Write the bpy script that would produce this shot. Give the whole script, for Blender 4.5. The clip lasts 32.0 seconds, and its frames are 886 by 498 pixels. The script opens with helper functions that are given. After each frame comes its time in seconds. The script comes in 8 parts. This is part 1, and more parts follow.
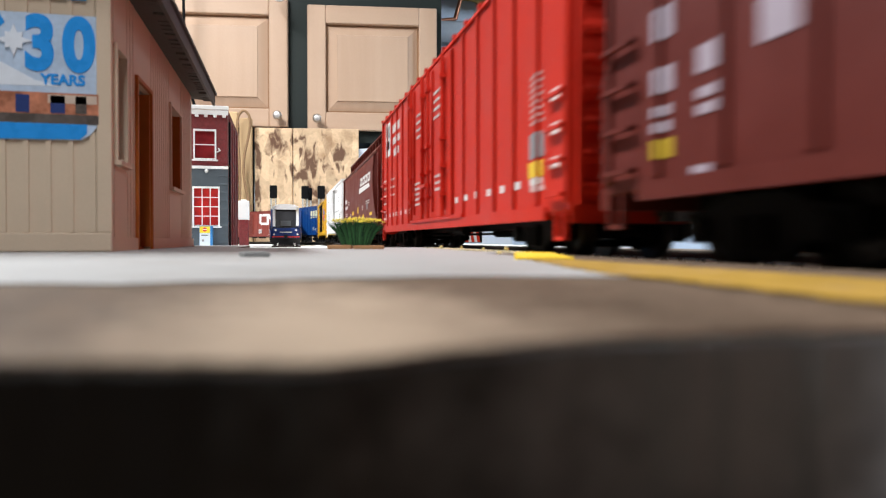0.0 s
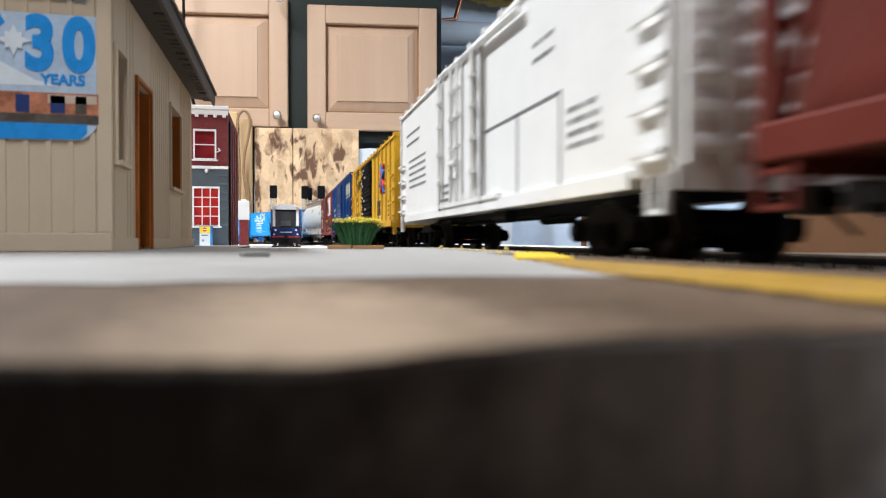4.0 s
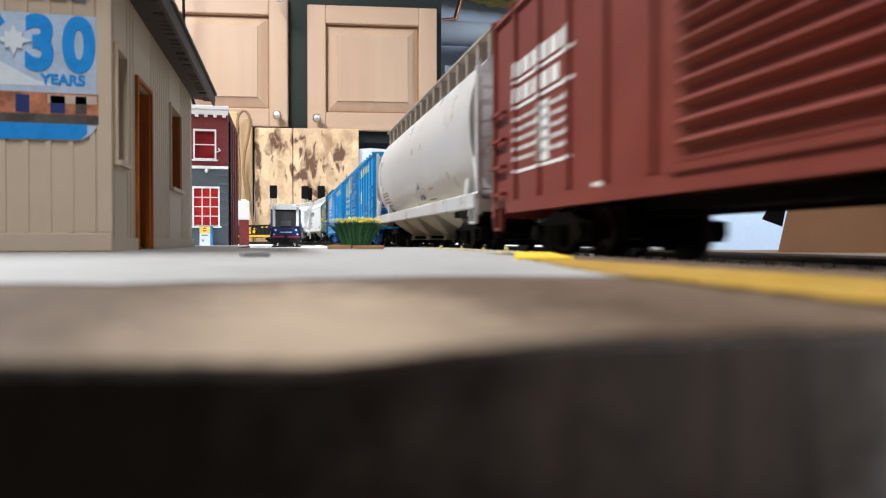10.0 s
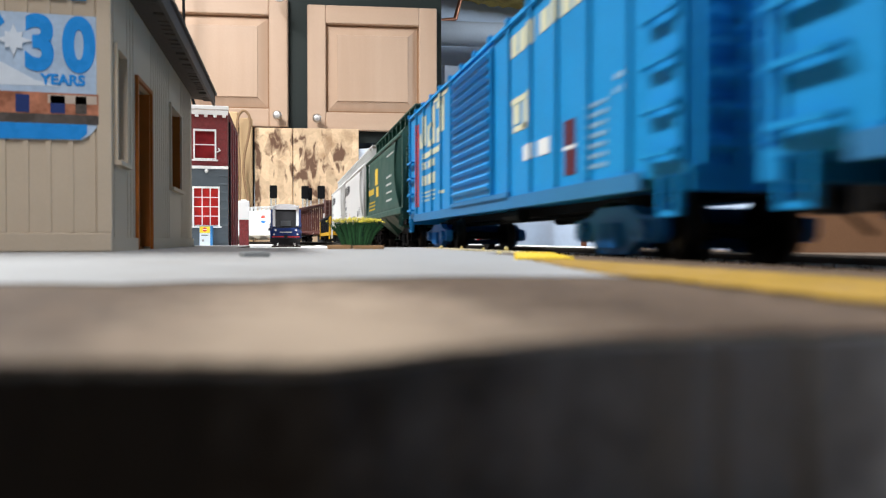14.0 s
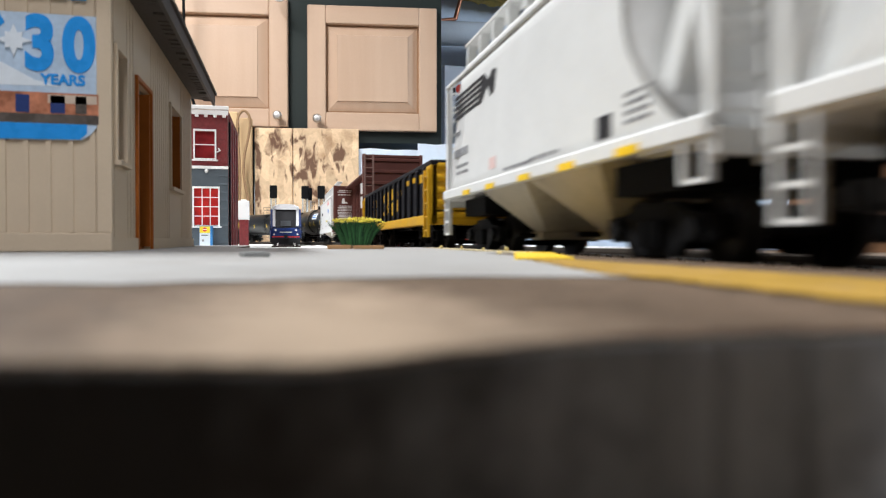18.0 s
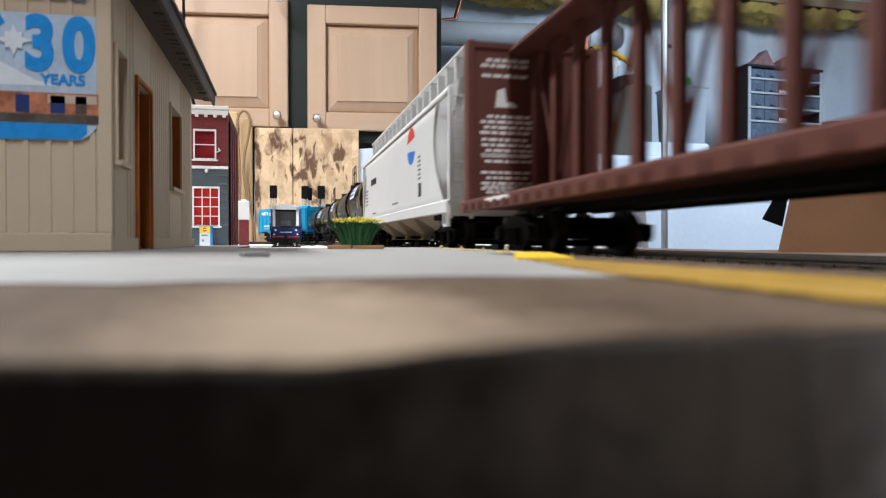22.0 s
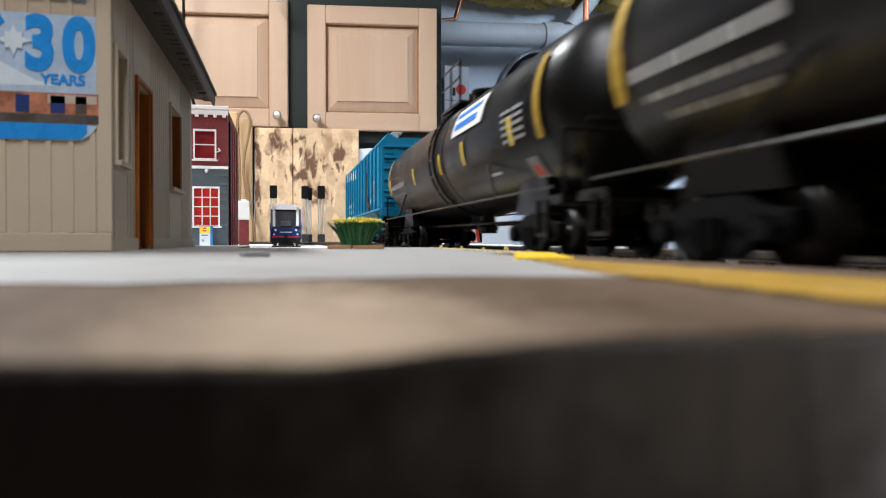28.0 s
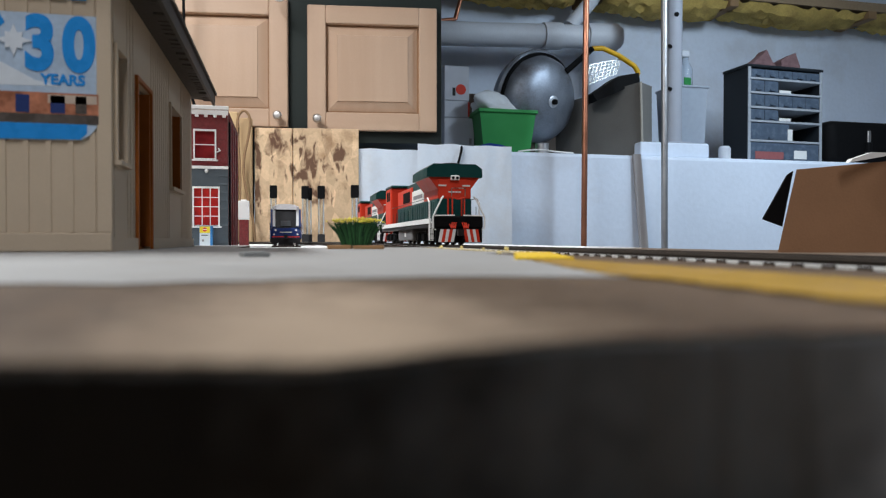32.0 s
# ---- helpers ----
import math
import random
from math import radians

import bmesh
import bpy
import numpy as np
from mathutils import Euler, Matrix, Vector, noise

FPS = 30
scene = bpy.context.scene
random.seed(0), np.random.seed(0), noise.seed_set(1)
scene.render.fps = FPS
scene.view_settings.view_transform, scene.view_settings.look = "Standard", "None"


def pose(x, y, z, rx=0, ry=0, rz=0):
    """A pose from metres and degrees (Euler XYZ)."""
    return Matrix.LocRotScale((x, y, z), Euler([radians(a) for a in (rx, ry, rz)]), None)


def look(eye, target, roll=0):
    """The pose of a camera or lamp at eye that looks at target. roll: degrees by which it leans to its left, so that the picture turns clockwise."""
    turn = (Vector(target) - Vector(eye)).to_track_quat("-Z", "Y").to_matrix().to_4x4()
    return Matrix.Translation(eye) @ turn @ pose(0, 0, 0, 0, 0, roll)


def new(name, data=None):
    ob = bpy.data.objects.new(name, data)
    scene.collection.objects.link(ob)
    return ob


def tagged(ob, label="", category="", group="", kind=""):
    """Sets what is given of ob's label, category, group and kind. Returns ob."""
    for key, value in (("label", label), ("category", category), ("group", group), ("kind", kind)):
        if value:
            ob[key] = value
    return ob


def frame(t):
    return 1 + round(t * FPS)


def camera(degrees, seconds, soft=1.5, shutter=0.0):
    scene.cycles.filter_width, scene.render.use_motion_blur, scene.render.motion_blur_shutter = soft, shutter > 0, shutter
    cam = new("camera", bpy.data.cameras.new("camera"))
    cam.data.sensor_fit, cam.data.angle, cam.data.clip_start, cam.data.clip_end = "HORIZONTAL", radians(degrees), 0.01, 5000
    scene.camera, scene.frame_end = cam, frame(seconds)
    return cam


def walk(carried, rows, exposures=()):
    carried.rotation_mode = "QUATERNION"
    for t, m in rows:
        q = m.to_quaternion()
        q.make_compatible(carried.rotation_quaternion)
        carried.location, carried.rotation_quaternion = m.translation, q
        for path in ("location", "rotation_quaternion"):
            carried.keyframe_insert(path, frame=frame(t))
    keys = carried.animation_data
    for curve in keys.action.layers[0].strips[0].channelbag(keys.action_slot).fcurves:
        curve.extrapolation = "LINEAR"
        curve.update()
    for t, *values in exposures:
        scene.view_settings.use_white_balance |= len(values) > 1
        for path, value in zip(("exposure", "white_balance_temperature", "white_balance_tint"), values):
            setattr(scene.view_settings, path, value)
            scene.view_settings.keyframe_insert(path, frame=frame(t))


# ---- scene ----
cam = camera(66.31, 32.0, soft=1.2, shutter=0.8)
cam.data.dof.use_dof = True
cam.data.dof.focus_distance = 0.55
cam.data.dof.aperture_fstop = 44.0
EYE = (0.0, 0.0, 0.0)
AIM = (0.22874, 0.97314, -0.01333)
walk(cam, [(0.0, look(EYE, AIM)), (32.0, look(EYE, AIM))], [(0.0, 0.05), (1.0, -0.22), (2.0, -0.1), (3.0, -0.05), (6.0, 0.0), (7.0, -0.05), (8.0, -0.12), (9.0, 0.05), (10.0, 0.08), (12.0, 0.0), (13.0, -0.08), (14.0, 0.05), (17.0, 0.05), (19.0, 0.0), (20.0, -0.10), (21.0, 0.15), (22.0, -0.10), (23.0, 0.0), (28.0, -0.05), (29.0, -0.40), (30.0, -0.1), (31.0, -0.1), (32.0, -0.5)])

# ---- light ----
world = bpy.data.worlds.new("world")
scene.world = world
world.use_nodes = True
world.node_tree.nodes["Background"].inputs[0].default_value = (0.55, 0.6, 0.7, 1)
world.node_tree.nodes["Background"].inputs[1].default_value = 0.03
scene.view_settings.exposure = 0.0


def lamp(name, x, y, z, sx, sy, watts, colour, target=None):
    data = bpy.data.lights.new(name, "AREA")
    data.shape, data.size, data.size_y, data.energy, data.color = "RECTANGLE", sx, sy, watts, colour
    ob = new(name, data)
    ob.matrix_world = look((x, y, z), target or (x, y + 0.001, z - 1))
    return ob


LAMPS = ((-0.60, 0.70, 1), (0.06, -0.85, 1), (1.45, 1.30, 1))
LAMP_Z = 1.16
lamp("lamp_far", -0.60, 0.70, LAMP_Z, 0.12, 1.15, 53, (0.94, 0.97, 1.0))
lamp("lamp_rear", 0.06, -0.85, LAMP_Z, 0.12, 1.15, 21, (0.94, 0.95, 1.0))
lamp("lamp_side", 1.45, 1.30, LAMP_Z, 0.12, 1.15, 40, (0.70, 0.85, 1.0), (1.45, 1.95, 0.1))

# ---- materials ----
MATS = {}


def mat(name, colour, rough=0.5, metal=0.0, var=0.10, scale=60.0, bump=0.05, grain=900.0, spec=0.2, dirt=None, dirt_amt=0.0):
    """A painted, moulded or raw surface: colour that wanders at two scales, fine relief and uneven gloss."""
    if name in MATS:
        return MATS[name]
    m = bpy.data.materials.new(name)
    m.use_nodes = True
    nt = m.node_tree
    b = nt.nodes["Principled BSDF"]
    tc = nt.nodes.new("ShaderNodeTexCoord")
    n1 = nt.nodes.new("ShaderNodeTexNoise")
    n1.inputs["Scale"].default_value, n1.inputs["Detail"].default_value = scale, 5
    n2 = nt.nodes.new("ShaderNodeTexNoise")
    n2.inputs["Scale"].default_value, n2.inputs["Detail"].default_value = grain, 3
    nt.links.new(tc.outputs["Object"], n1.inputs["Vector"])
    nt.links.new(tc.outputs["Object"], n2.inputs["Vector"])
    ramp = nt.nodes.new("ShaderNodeValToRGB")
    ramp.color_ramp.elements[0].position, ramp.color_ramp.elements[1].position = 0.3, 0.7
    ramp.color_ramp.elements[0].color = tuple(c * (1 - var) for c in colour) + (1,)
    ramp.color_ramp.elements[1].color = tuple(min(1, c * (1 + var)) for c in colour) + (1,)
    mixf = nt.nodes.new("ShaderNodeMath")
    mixf.operation = "MULTIPLY_ADD"
    mixf.inputs[1].default_value = 0.35
    nt.links.new(n2.outputs["Fac"], mixf.inputs[0])
    sc = nt.nodes.new("ShaderNodeMath")
    sc.operation = "MULTIPLY"
    sc.inputs[1].default_value = 0.65
    nt.links.new(n1.outputs["Fac"], sc.inputs[0])
    nt.links.new(sc.outputs[0], mixf.inputs[2])
    nt.links.new(mixf.outputs[0], ramp.inputs["Fac"])
    out = ramp.outputs["Color"]
    if dirt:
        n3 = nt.nodes.new("ShaderNodeTexNoise")
        n3.inputs["Scale"].default_value, n3.inputs["Detail"].default_value, n3.inputs["Roughness"].default_value = scale * 0.6, 7, 0.65
        mp = nt.nodes.new("ShaderNodeMapping")
        mp.inputs["Location"].default_value = (3.1, 1.7, 0.4)
        nt.links.new(tc.outputs["Object"], mp.inputs["Vector"])
        nt.links.new(mp.outputs["Vector"], n3.inputs["Vector"])
        r3 = nt.nodes.new("ShaderNodeValToRGB")
        r3.color_ramp.elements[0].position, r3.color_ramp.elements[1].position = 0.52, 0.66
        r3.color_ramp.elements[1].color = (dirt_amt, dirt_amt, dirt_amt, 1)
        nt.links.new(n3.outputs["Fac"], r3.inputs["Fac"])
        mx = nt.nodes.new("ShaderNodeMixRGB")
        mx.inputs[2].default_value = tuple(dirt) + (1,)
        nt.links.new(r3.outputs["Color"], mx.inputs["Fac"])
        nt.links.new(out, mx.inputs[1])
        out = mx.outputs[0]
    nt.links.new(out, b.inputs["Base Color"])
    b.inputs["Metallic"].default_value = metal
    b.inputs["Specular IOR Level"].default_value = spec
    rr = nt.nodes.new("ShaderNodeMath")
    rr.operation = "MULTIPLY_ADD"
    rr.inputs[1].default_value, rr.inputs[2].default_value = 0.25, max(0.02, rough - 0.12)
    nt.links.new(n1.outputs["Fac"], rr.inputs[0])
    nt.links.new(rr.outputs[0], b.inputs["Roughness"])
    if bump:
        bp = nt.nodes.new("ShaderNodeBump")
        bp.inputs["Strength"].default_value = bump
        bp.inputs["Distance"].default_value = 0.6 / grain
        nt.links.new(n2.outputs["Fac"], bp.inputs["Height"])
        nt.links.new(bp.outputs["Normal"], b.inputs["Normal"])
    MATS[name] = m
    return m


def wood(name, light, dark, scale=30.0, stretch=(1, 1, 0.08), rough=0.5):
    """Timber with long grain along z (or the axis with the small stretch)."""
    m = mat(name, light, rough, var=0.08, scale=8, grain=220, bump=0.08)
    nt = m.node_tree
    b = nt.nodes["Principled BSDF"]
    tc = nt.nodes["Texture Coordinate"]
    mp = nt.nodes.new("ShaderNodeMapping")
    mp.inputs["Scale"].default_value = stretch
    n = nt.nodes.new("ShaderNodeTexNoise")
    n.inputs["Scale"].default_value, n.inputs["Detail"].default_value, n.inputs["Distortion"].default_value = scale, 6, 0.4
    nt.links.new(tc.outputs["Object"], mp.inputs["Vector"])
    nt.links.new(mp.outputs["Vector"], n.inputs["Vector"])
    r = nt.nodes.new("ShaderNodeValToRGB")
    r.color_ramp.elements[0].position, r.color_ramp.elements[1].position = 0.35, 0.65
    r.color_ramp.elements[0].color, r.color_ramp.elements[1].color = tuple(dark) + (1,), tuple(light) + (1,)
    nt.links.new(n.outputs["Fac"], r.inputs["Fac"])
    mx = nt.nodes.new("ShaderNodeMixRGB")
    mx.inputs["Fac"].default_value = 0.6
    old = b.inputs["Base Color"].links[0].from_socket
    nt.links.new(old, mx.inputs[1])
    nt.links.new(r.outputs["Color"], mx.inputs[2])
    nt.links.new(mx.outputs[0], b.inputs["Base Color"])
    return m


def glass(name, colour=(0.95, 0.98, 1.0), rough=0.05):
    m = bpy.data.materials.new(name)
    m.use_nodes = True
    b = m.node_tree.nodes["Principled BSDF"]
    b.inputs["Base Color"].default_value = tuple(colour) + (1,)
    b.inputs["Roughness"].default_value = rough
    b.inputs["Transmission Weight"].default_value = 1.0
    b.inputs["IOR"].default_value = 1.45
    return m


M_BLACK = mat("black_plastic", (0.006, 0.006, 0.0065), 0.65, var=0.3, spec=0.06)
M_WHEEL = mat("blackened_wheel_metal", (0.03, 0.028, 0.027), 0.4, 0.5, var=0.3)
M_STEEL = mat("bright_steel", (0.55, 0.54, 0.52), 0.28, 1.0, var=0.15, scale=200)
M_RAIL = mat("nickel_silver_rail", (0.86, 0.84, 0.80), 0.35, 0.25, var=0.2, scale=90)
M_TIE = mat("brown_black_tie_plastic", (0.025, 0.018, 0.014), 0.6, var=0.3)
M_WHITE_INK = mat("white_lettering_ink", (0.72, 0.72, 0.70), 0.5, var=0.06)
M_YELLOW_INK = mat("yellow_lettering_ink", (0.75, 0.50, 0.05), 0.5, var=0.06)
M_CREAM_INK = mat("cream_lettering_ink", (0.64, 0.62, 0.42), 0.5, var=0.06)
M_BLACK_INK = mat("black_lettering_ink", (0.02, 0.02, 0.022), 0.5, var=0.1)
M_GREY_INK = mat("grey_lettering_ink", (0.25, 0.25, 0.26), 0.5, var=0.1)
M_RED_INK = mat("red_lettering_ink", (0.60, 0.05, 0.03), 0.5, var=0.08)
M_BLUE_INK = mat("blue_lettering_ink", (0.02, 0.16, 0.55), 0.5, var=0.08)
M_ORANGE_INK = mat("orange_lettering_ink", (0.75, 0.30, 0.03), 0.5, var=0.08)


# ---- mesh helpers ----
def box(bm, x0, x1, y0, y1, z0, z1):
    v = [bm.verts.new((x, y, z)) for z in (z0, z1) for y in (y0, y1) for x in (x0, x1)]
    for q in ((0, 2, 3, 1), (4, 5, 7, 6), (0, 1, 5, 4), (2, 6, 7, 3), (0, 4, 6, 2), (1, 3, 7, 5)):
        bm.faces.new([v[i] for i in q])
    return bm


def B(*boxes):
    bm = bmesh.new()
    for b in boxes:
        box(bm, *b)
    return bm


def bevelled(bm, w, seg=1):
    bmesh.ops.bevel(bm, geom=list(bm.edges), offset=w, segments=seg, affect="EDGES", profile=0.5)
    return bm


def rod(bm, a, b, r, seg=8, r2=None):
    a, b = Vector(a), Vector(b)
    q = (b - a).to_track_quat("Z", "Y").to_matrix()
    r2 = r if r2 is None else r2
    ra, rb = [], []
    for i in range(seg):
        d = q @ Vector((math.cos(2 * math.pi * i / seg), math.sin(2 * math.pi * i / seg), 0))
        ra.append(bm.verts.new(a + d * r))
        rb.append(bm.verts.new(b + d * r2))
    for i in range(seg):
        j = (i + 1) % seg
        bm.faces.new((ra[i], ra[j], rb[j], rb[i]))
    bm.faces.new(ra[::-1])
    bm.faces.new(rb)
    return bm


def R(*rods, seg=8):
    bm = bmesh.new()
    for a, b, r in rods:
        rod(bm, a, b, r, seg)
    return bm


def bent(pts, r, seg=6):
    """One round bar bent along a line of points."""
    bm, rings = bmesh.new(), []
    pts = [Vector(p) for p in pts]
    for i, p in enumerate(pts):
        q = (pts[min(i + 1, len(pts) - 1)] - pts[max(i - 1, 0)]).to_track_quat("Z", "Y").to_matrix()
        rings.append([bm.verts.new(p + q @ Vector((r * math.cos(2 * math.pi * k / seg), r * math.sin(2 * math.pi * k / seg), 0))) for k in range(seg)])
    for a, b in zip(rings, rings[1:]):
        for k in range(seg):
            bm.faces.new((a[k], a[(k + 1) % seg], b[(k + 1) % seg], b[k]))
    bm.faces.new(rings[0][::-1])
    bm.faces.new(rings[-1])
    return bm


def extrude_poly(bm, pts, axis, a, b):
    """A prism: a polygon given in the two other axes, drawn out along axis from a to b."""
    def put(p, q):
        return (q, p[0], p[1]) if axis == "x" else (p[0], q, p[1]) if axis == "y" else (p[0], p[1], q)
    va = [bm.verts.new(put(p, a)) for p in pts]
    vb = [bm.verts.new(put(p, b)) for p in pts]
    n = len(pts)
    for i in range(n):
        j = (i + 1) % n
        bm.faces.new((va[i], va[j], vb[j], vb[i]))
    bm.faces.new(va[::-1])
    bm.faces.new(vb)
    bmesh.ops.recalc_face_normals(bm, faces=bm.faces[:])
    return bm


def lathe(bm, profile, c, axis="z", seg=20):
    """A turned solid: profile of (radius, height) round an axis through c."""
    rings = []
    for r, h in profile:
        ring = []
        for i in range(seg):
            a = 2 * math.pi * i / seg
            p = (r * math.cos(a), r * math.sin(a), h)
            p = p if axis == "z" else (p[0], p[2], p[1]) if axis == "y" else (p[2], p[0], p[1])
            ring.append(bm.verts.new((c[0] + p[0], c[1] + p[1], c[2] + p[2])))
        rings.append(ring)
    for A, Bq in zip(rings, rings[1:]):
        for i in range(seg):
            j = (i + 1) % seg
            bm.faces.new((A[i], A[j], Bq[j], Bq[i]))
    bm.faces.new(rings[0][::-1])
    bm.faces.new(rings[-1])
    bmesh.ops.recalc_face_normals(bm, faces=bm.faces[:])
    return bm


def mesh_of(name, bm, material, smooth=False):
    me = bpy.data.meshes.new(name)
    bm.to_mesh(me)
    bm.free()
    me.materials.append(material)
    if smooth:
        me.shade_smooth()
        me.set_sharp_from_angle(angle=radians(35))
    return me


def part(name, bm, material, parent, label="", smooth=False, at=None):
    ob = new(name, bm if isinstance(bm, bpy.types.Mesh) else mesh_of(name, bm, material, smooth))
    if parent is not None:
        ob.parent = parent
    if at is not None:
        ob.matrix_basis = at
    if label:
        ob["label"] = label
    return ob


def thing(name, label, category, group="", kind="", at=None):
    ob = new(name)
    ob.empty_display_size = 0.01
    if at is not None:
        ob.matrix_world = at
    return tagged(ob, label, category, group, kind)


def solo(name, bm, material, label, category, group="", kind="", smooth=False, at=None):
    ob = part(name, bm, material, None, smooth=smooth, at=at)
    return tagged(ob, label, category, group, kind)


TABLE = -0.0085
RAIL = -0.0034
DECK = -0.0025
TX1, TX2, TX3 = 0.0640, 0.1154, 0.0026
BEND, RADIUS = 0.90, 0.55

# ---- room ----
M_WALL = mat("white_painted_block_wall", (0.66, 0.73, 0.84), 0.75, var=0.07, scale=3.5, grain=60, bump=0.08, dirt=(0.48, 0.48, 0.50), dirt_amt=0.45)
# for the unseen south and west walls: dark, to bounce less light
M_DARK_WALL = wood("dark_unseen_wall", (0.20, 0.135, 0.085), (0.13, 0.085, 0.05), 12, (1, 1, 0.06), 0.6)
M_CEIL = mat("bare_joist_ceiling", (0.30, 0.22, 0.14), 0.8, var=0.2, scale=6, grain=80, bump=0.2)
M_FLOOR = mat("concrete_floor", (0.26, 0.25, 0.24), 0.8, var=0.15, scale=4, grain=120, bump=0.2)
tagged(part("floor", B((-2.4, 3.2, -2.2, 2.9, -1.36, -1.30)), M_FLOOR, None), "grey concrete basement floor", "floor", kind="structure")
tagged(part("ceiling", B((-2.4, 3.2, -2.2, 2.9, 1.25, 1.31)), M_CEIL, None), "brown bare joist basement ceiling", "ceiling", kind="structure")
tagged(part("wall_north", B((-2.4, 3.2, 2.55, 2.65, -1.30, 1.25)), M_WALL, None), "bluish white painted wall behind the ledge", "wall", kind="structure")
tagged(part("wall_south", B((-2.4, 3.2, -2.2, -2.1, -1.30, 1.25)), M_DARK_WALL, None), "unseen brown basement wall, dark to cut bounced light", "wall", kind="structure")
tagged(part("wall_east", B((3.1, 3.2, -2.1, 2.55, -1.30, 1.25)), M_WALL, None), "white painted basement wall", "wall", kind="structure")
tagged(part("wall_west", B((-2.4, -2.3, -2.1, 2.55, -1.30, 1.25)), M_DARK_WALL, None), "unseen brown basement wall, dark to cut bounced light", "wall", kind="structure")
tagged(part("soffit", B((0.2, 3.1, 2.36, 2.55, 0.955, 0.99)), M_CEIL, None), "brown boarded soffit over the ledge", "soffit", kind="structure")
tagged(part("wall_ledge", bevelled(B((-2.3, 3.1, 1.95, 2.55, -1.30, 0.268)), 0.012, 2), M_WALL, None), "white painted lower foundation wall with a ledge on top", "wall", kind="structure")

M_TABLE = mat("brown_stained_board", (0.17, 0.125, 0.092), 0.7, var=0.15, scale=14, grain=400, bump=0.15, dirt=(0.11, 0.085, 0.065), dirt_amt=0.5)
table = thing("layout_table", "brown stained board table carrying the model railway", "table")
part("tabletop", B((-1.40, 0.373, -0.95, 1.62, TABLE - 0.018, TABLE)), M_TABLE, table)
for x in (-1.3, 0.28):
    for y in (-0.85, 1.5):
        part("leg", B((x, x + 0.06, y, y + 0.06, -1.30, TABLE - 0.018)), wood("raw_pine_leg", (0.55, 0.40, 0.24), (0.40, 0.27, 0.15)), table)
M_SHEET = mat("white_foam_sheet", (0.82, 0.82, 0.80), 0.7, var=0.03, scale=8, grain=300, bump=0.1)
solo("white_sheet", B((-0.30, 0.34, 0.60, 1.60, TABLE + 0.0002, TABLE + 0.0012)), M_SHEET, "white foam sheet lying on the far end of the table", "sheet")

side = thing("side_table", "low brown side table carrying the brown carton", "table")
part("tabletop", B((0.3745, 0.62, 0.34, 0.50, TABLE - 0.018, TABLE)), M_TABLE, side)
for x in (0.380, 0.595):
    for y in (0.345, 0.475):
        part("leg", B((x, x + 0.02, y, y + 0.02, -1.30, TABLE - 0.018)), wood("raw_pine_leg", (0.55, 0.40, 0.24), (0.40, 0.27, 0.15)), side)
# ---- tracks ----
M_BALLAST = mat("grey_roadbed", (0.40, 0.375, 0.335), 0.85, var=0.2, scale=120, grain=1500, bump=0.4)
M_BED = mat("grey_brown_track_bed", (0.25, 0.228, 0.20), 0.8, var=0.3, scale=120, grain=1500, bump=0.4)
M_OLD_RAIL = mat("tarnished_brown_rail", (0.050, 0.040, 0.032), 0.6, var=0.3, scale=90)


def path(u, x0=TX1, bend=BEND, radius=RADIUS):
    """Centre of a track at the length u along it, and its heading in degrees: straight, then half a circle to the left, then back."""
    if u < bend:
        return x0, u, 0.0
    a = (u - bend) / radius
    if a < math.pi:
        return x0 - radius * (1 - math.cos(a)), bend + radius * math.sin(a), math.degrees(a)
    return x0 - 2 * radius, bend - (u - bend - math.pi * radius), 180.0


def strip(bm, path_at, u0, u1, step, off, half, z0, z1):
    """A bar of square section that follows a track at the offset off from its centre."""
    n = max(1, int(math.ceil((u1 - u0) / step)))
    rings = []
    for i in range(n + 1):
        x, y, h = path_at(u0 + (u1 - u0) * i / n)
        c, s = math.cos(radians(h)), math.sin(radians(h))
        rings.append([bm.verts.new((x + c * o, y + s * o, z)) for o, z in ((off - half, z0), (off + half, z0), (off + half, z1), (off - half, z1))])
    for a, b in zip(rings, rings[1:]):
        for k in range(4):
            bm.faces.new((a[k], a[(k + 1) % 4], b[(k + 1) % 4], b[k]))
    bm.faces.new(rings[0][::-1])
    bm.faces.new(rings[-1])
    return bm


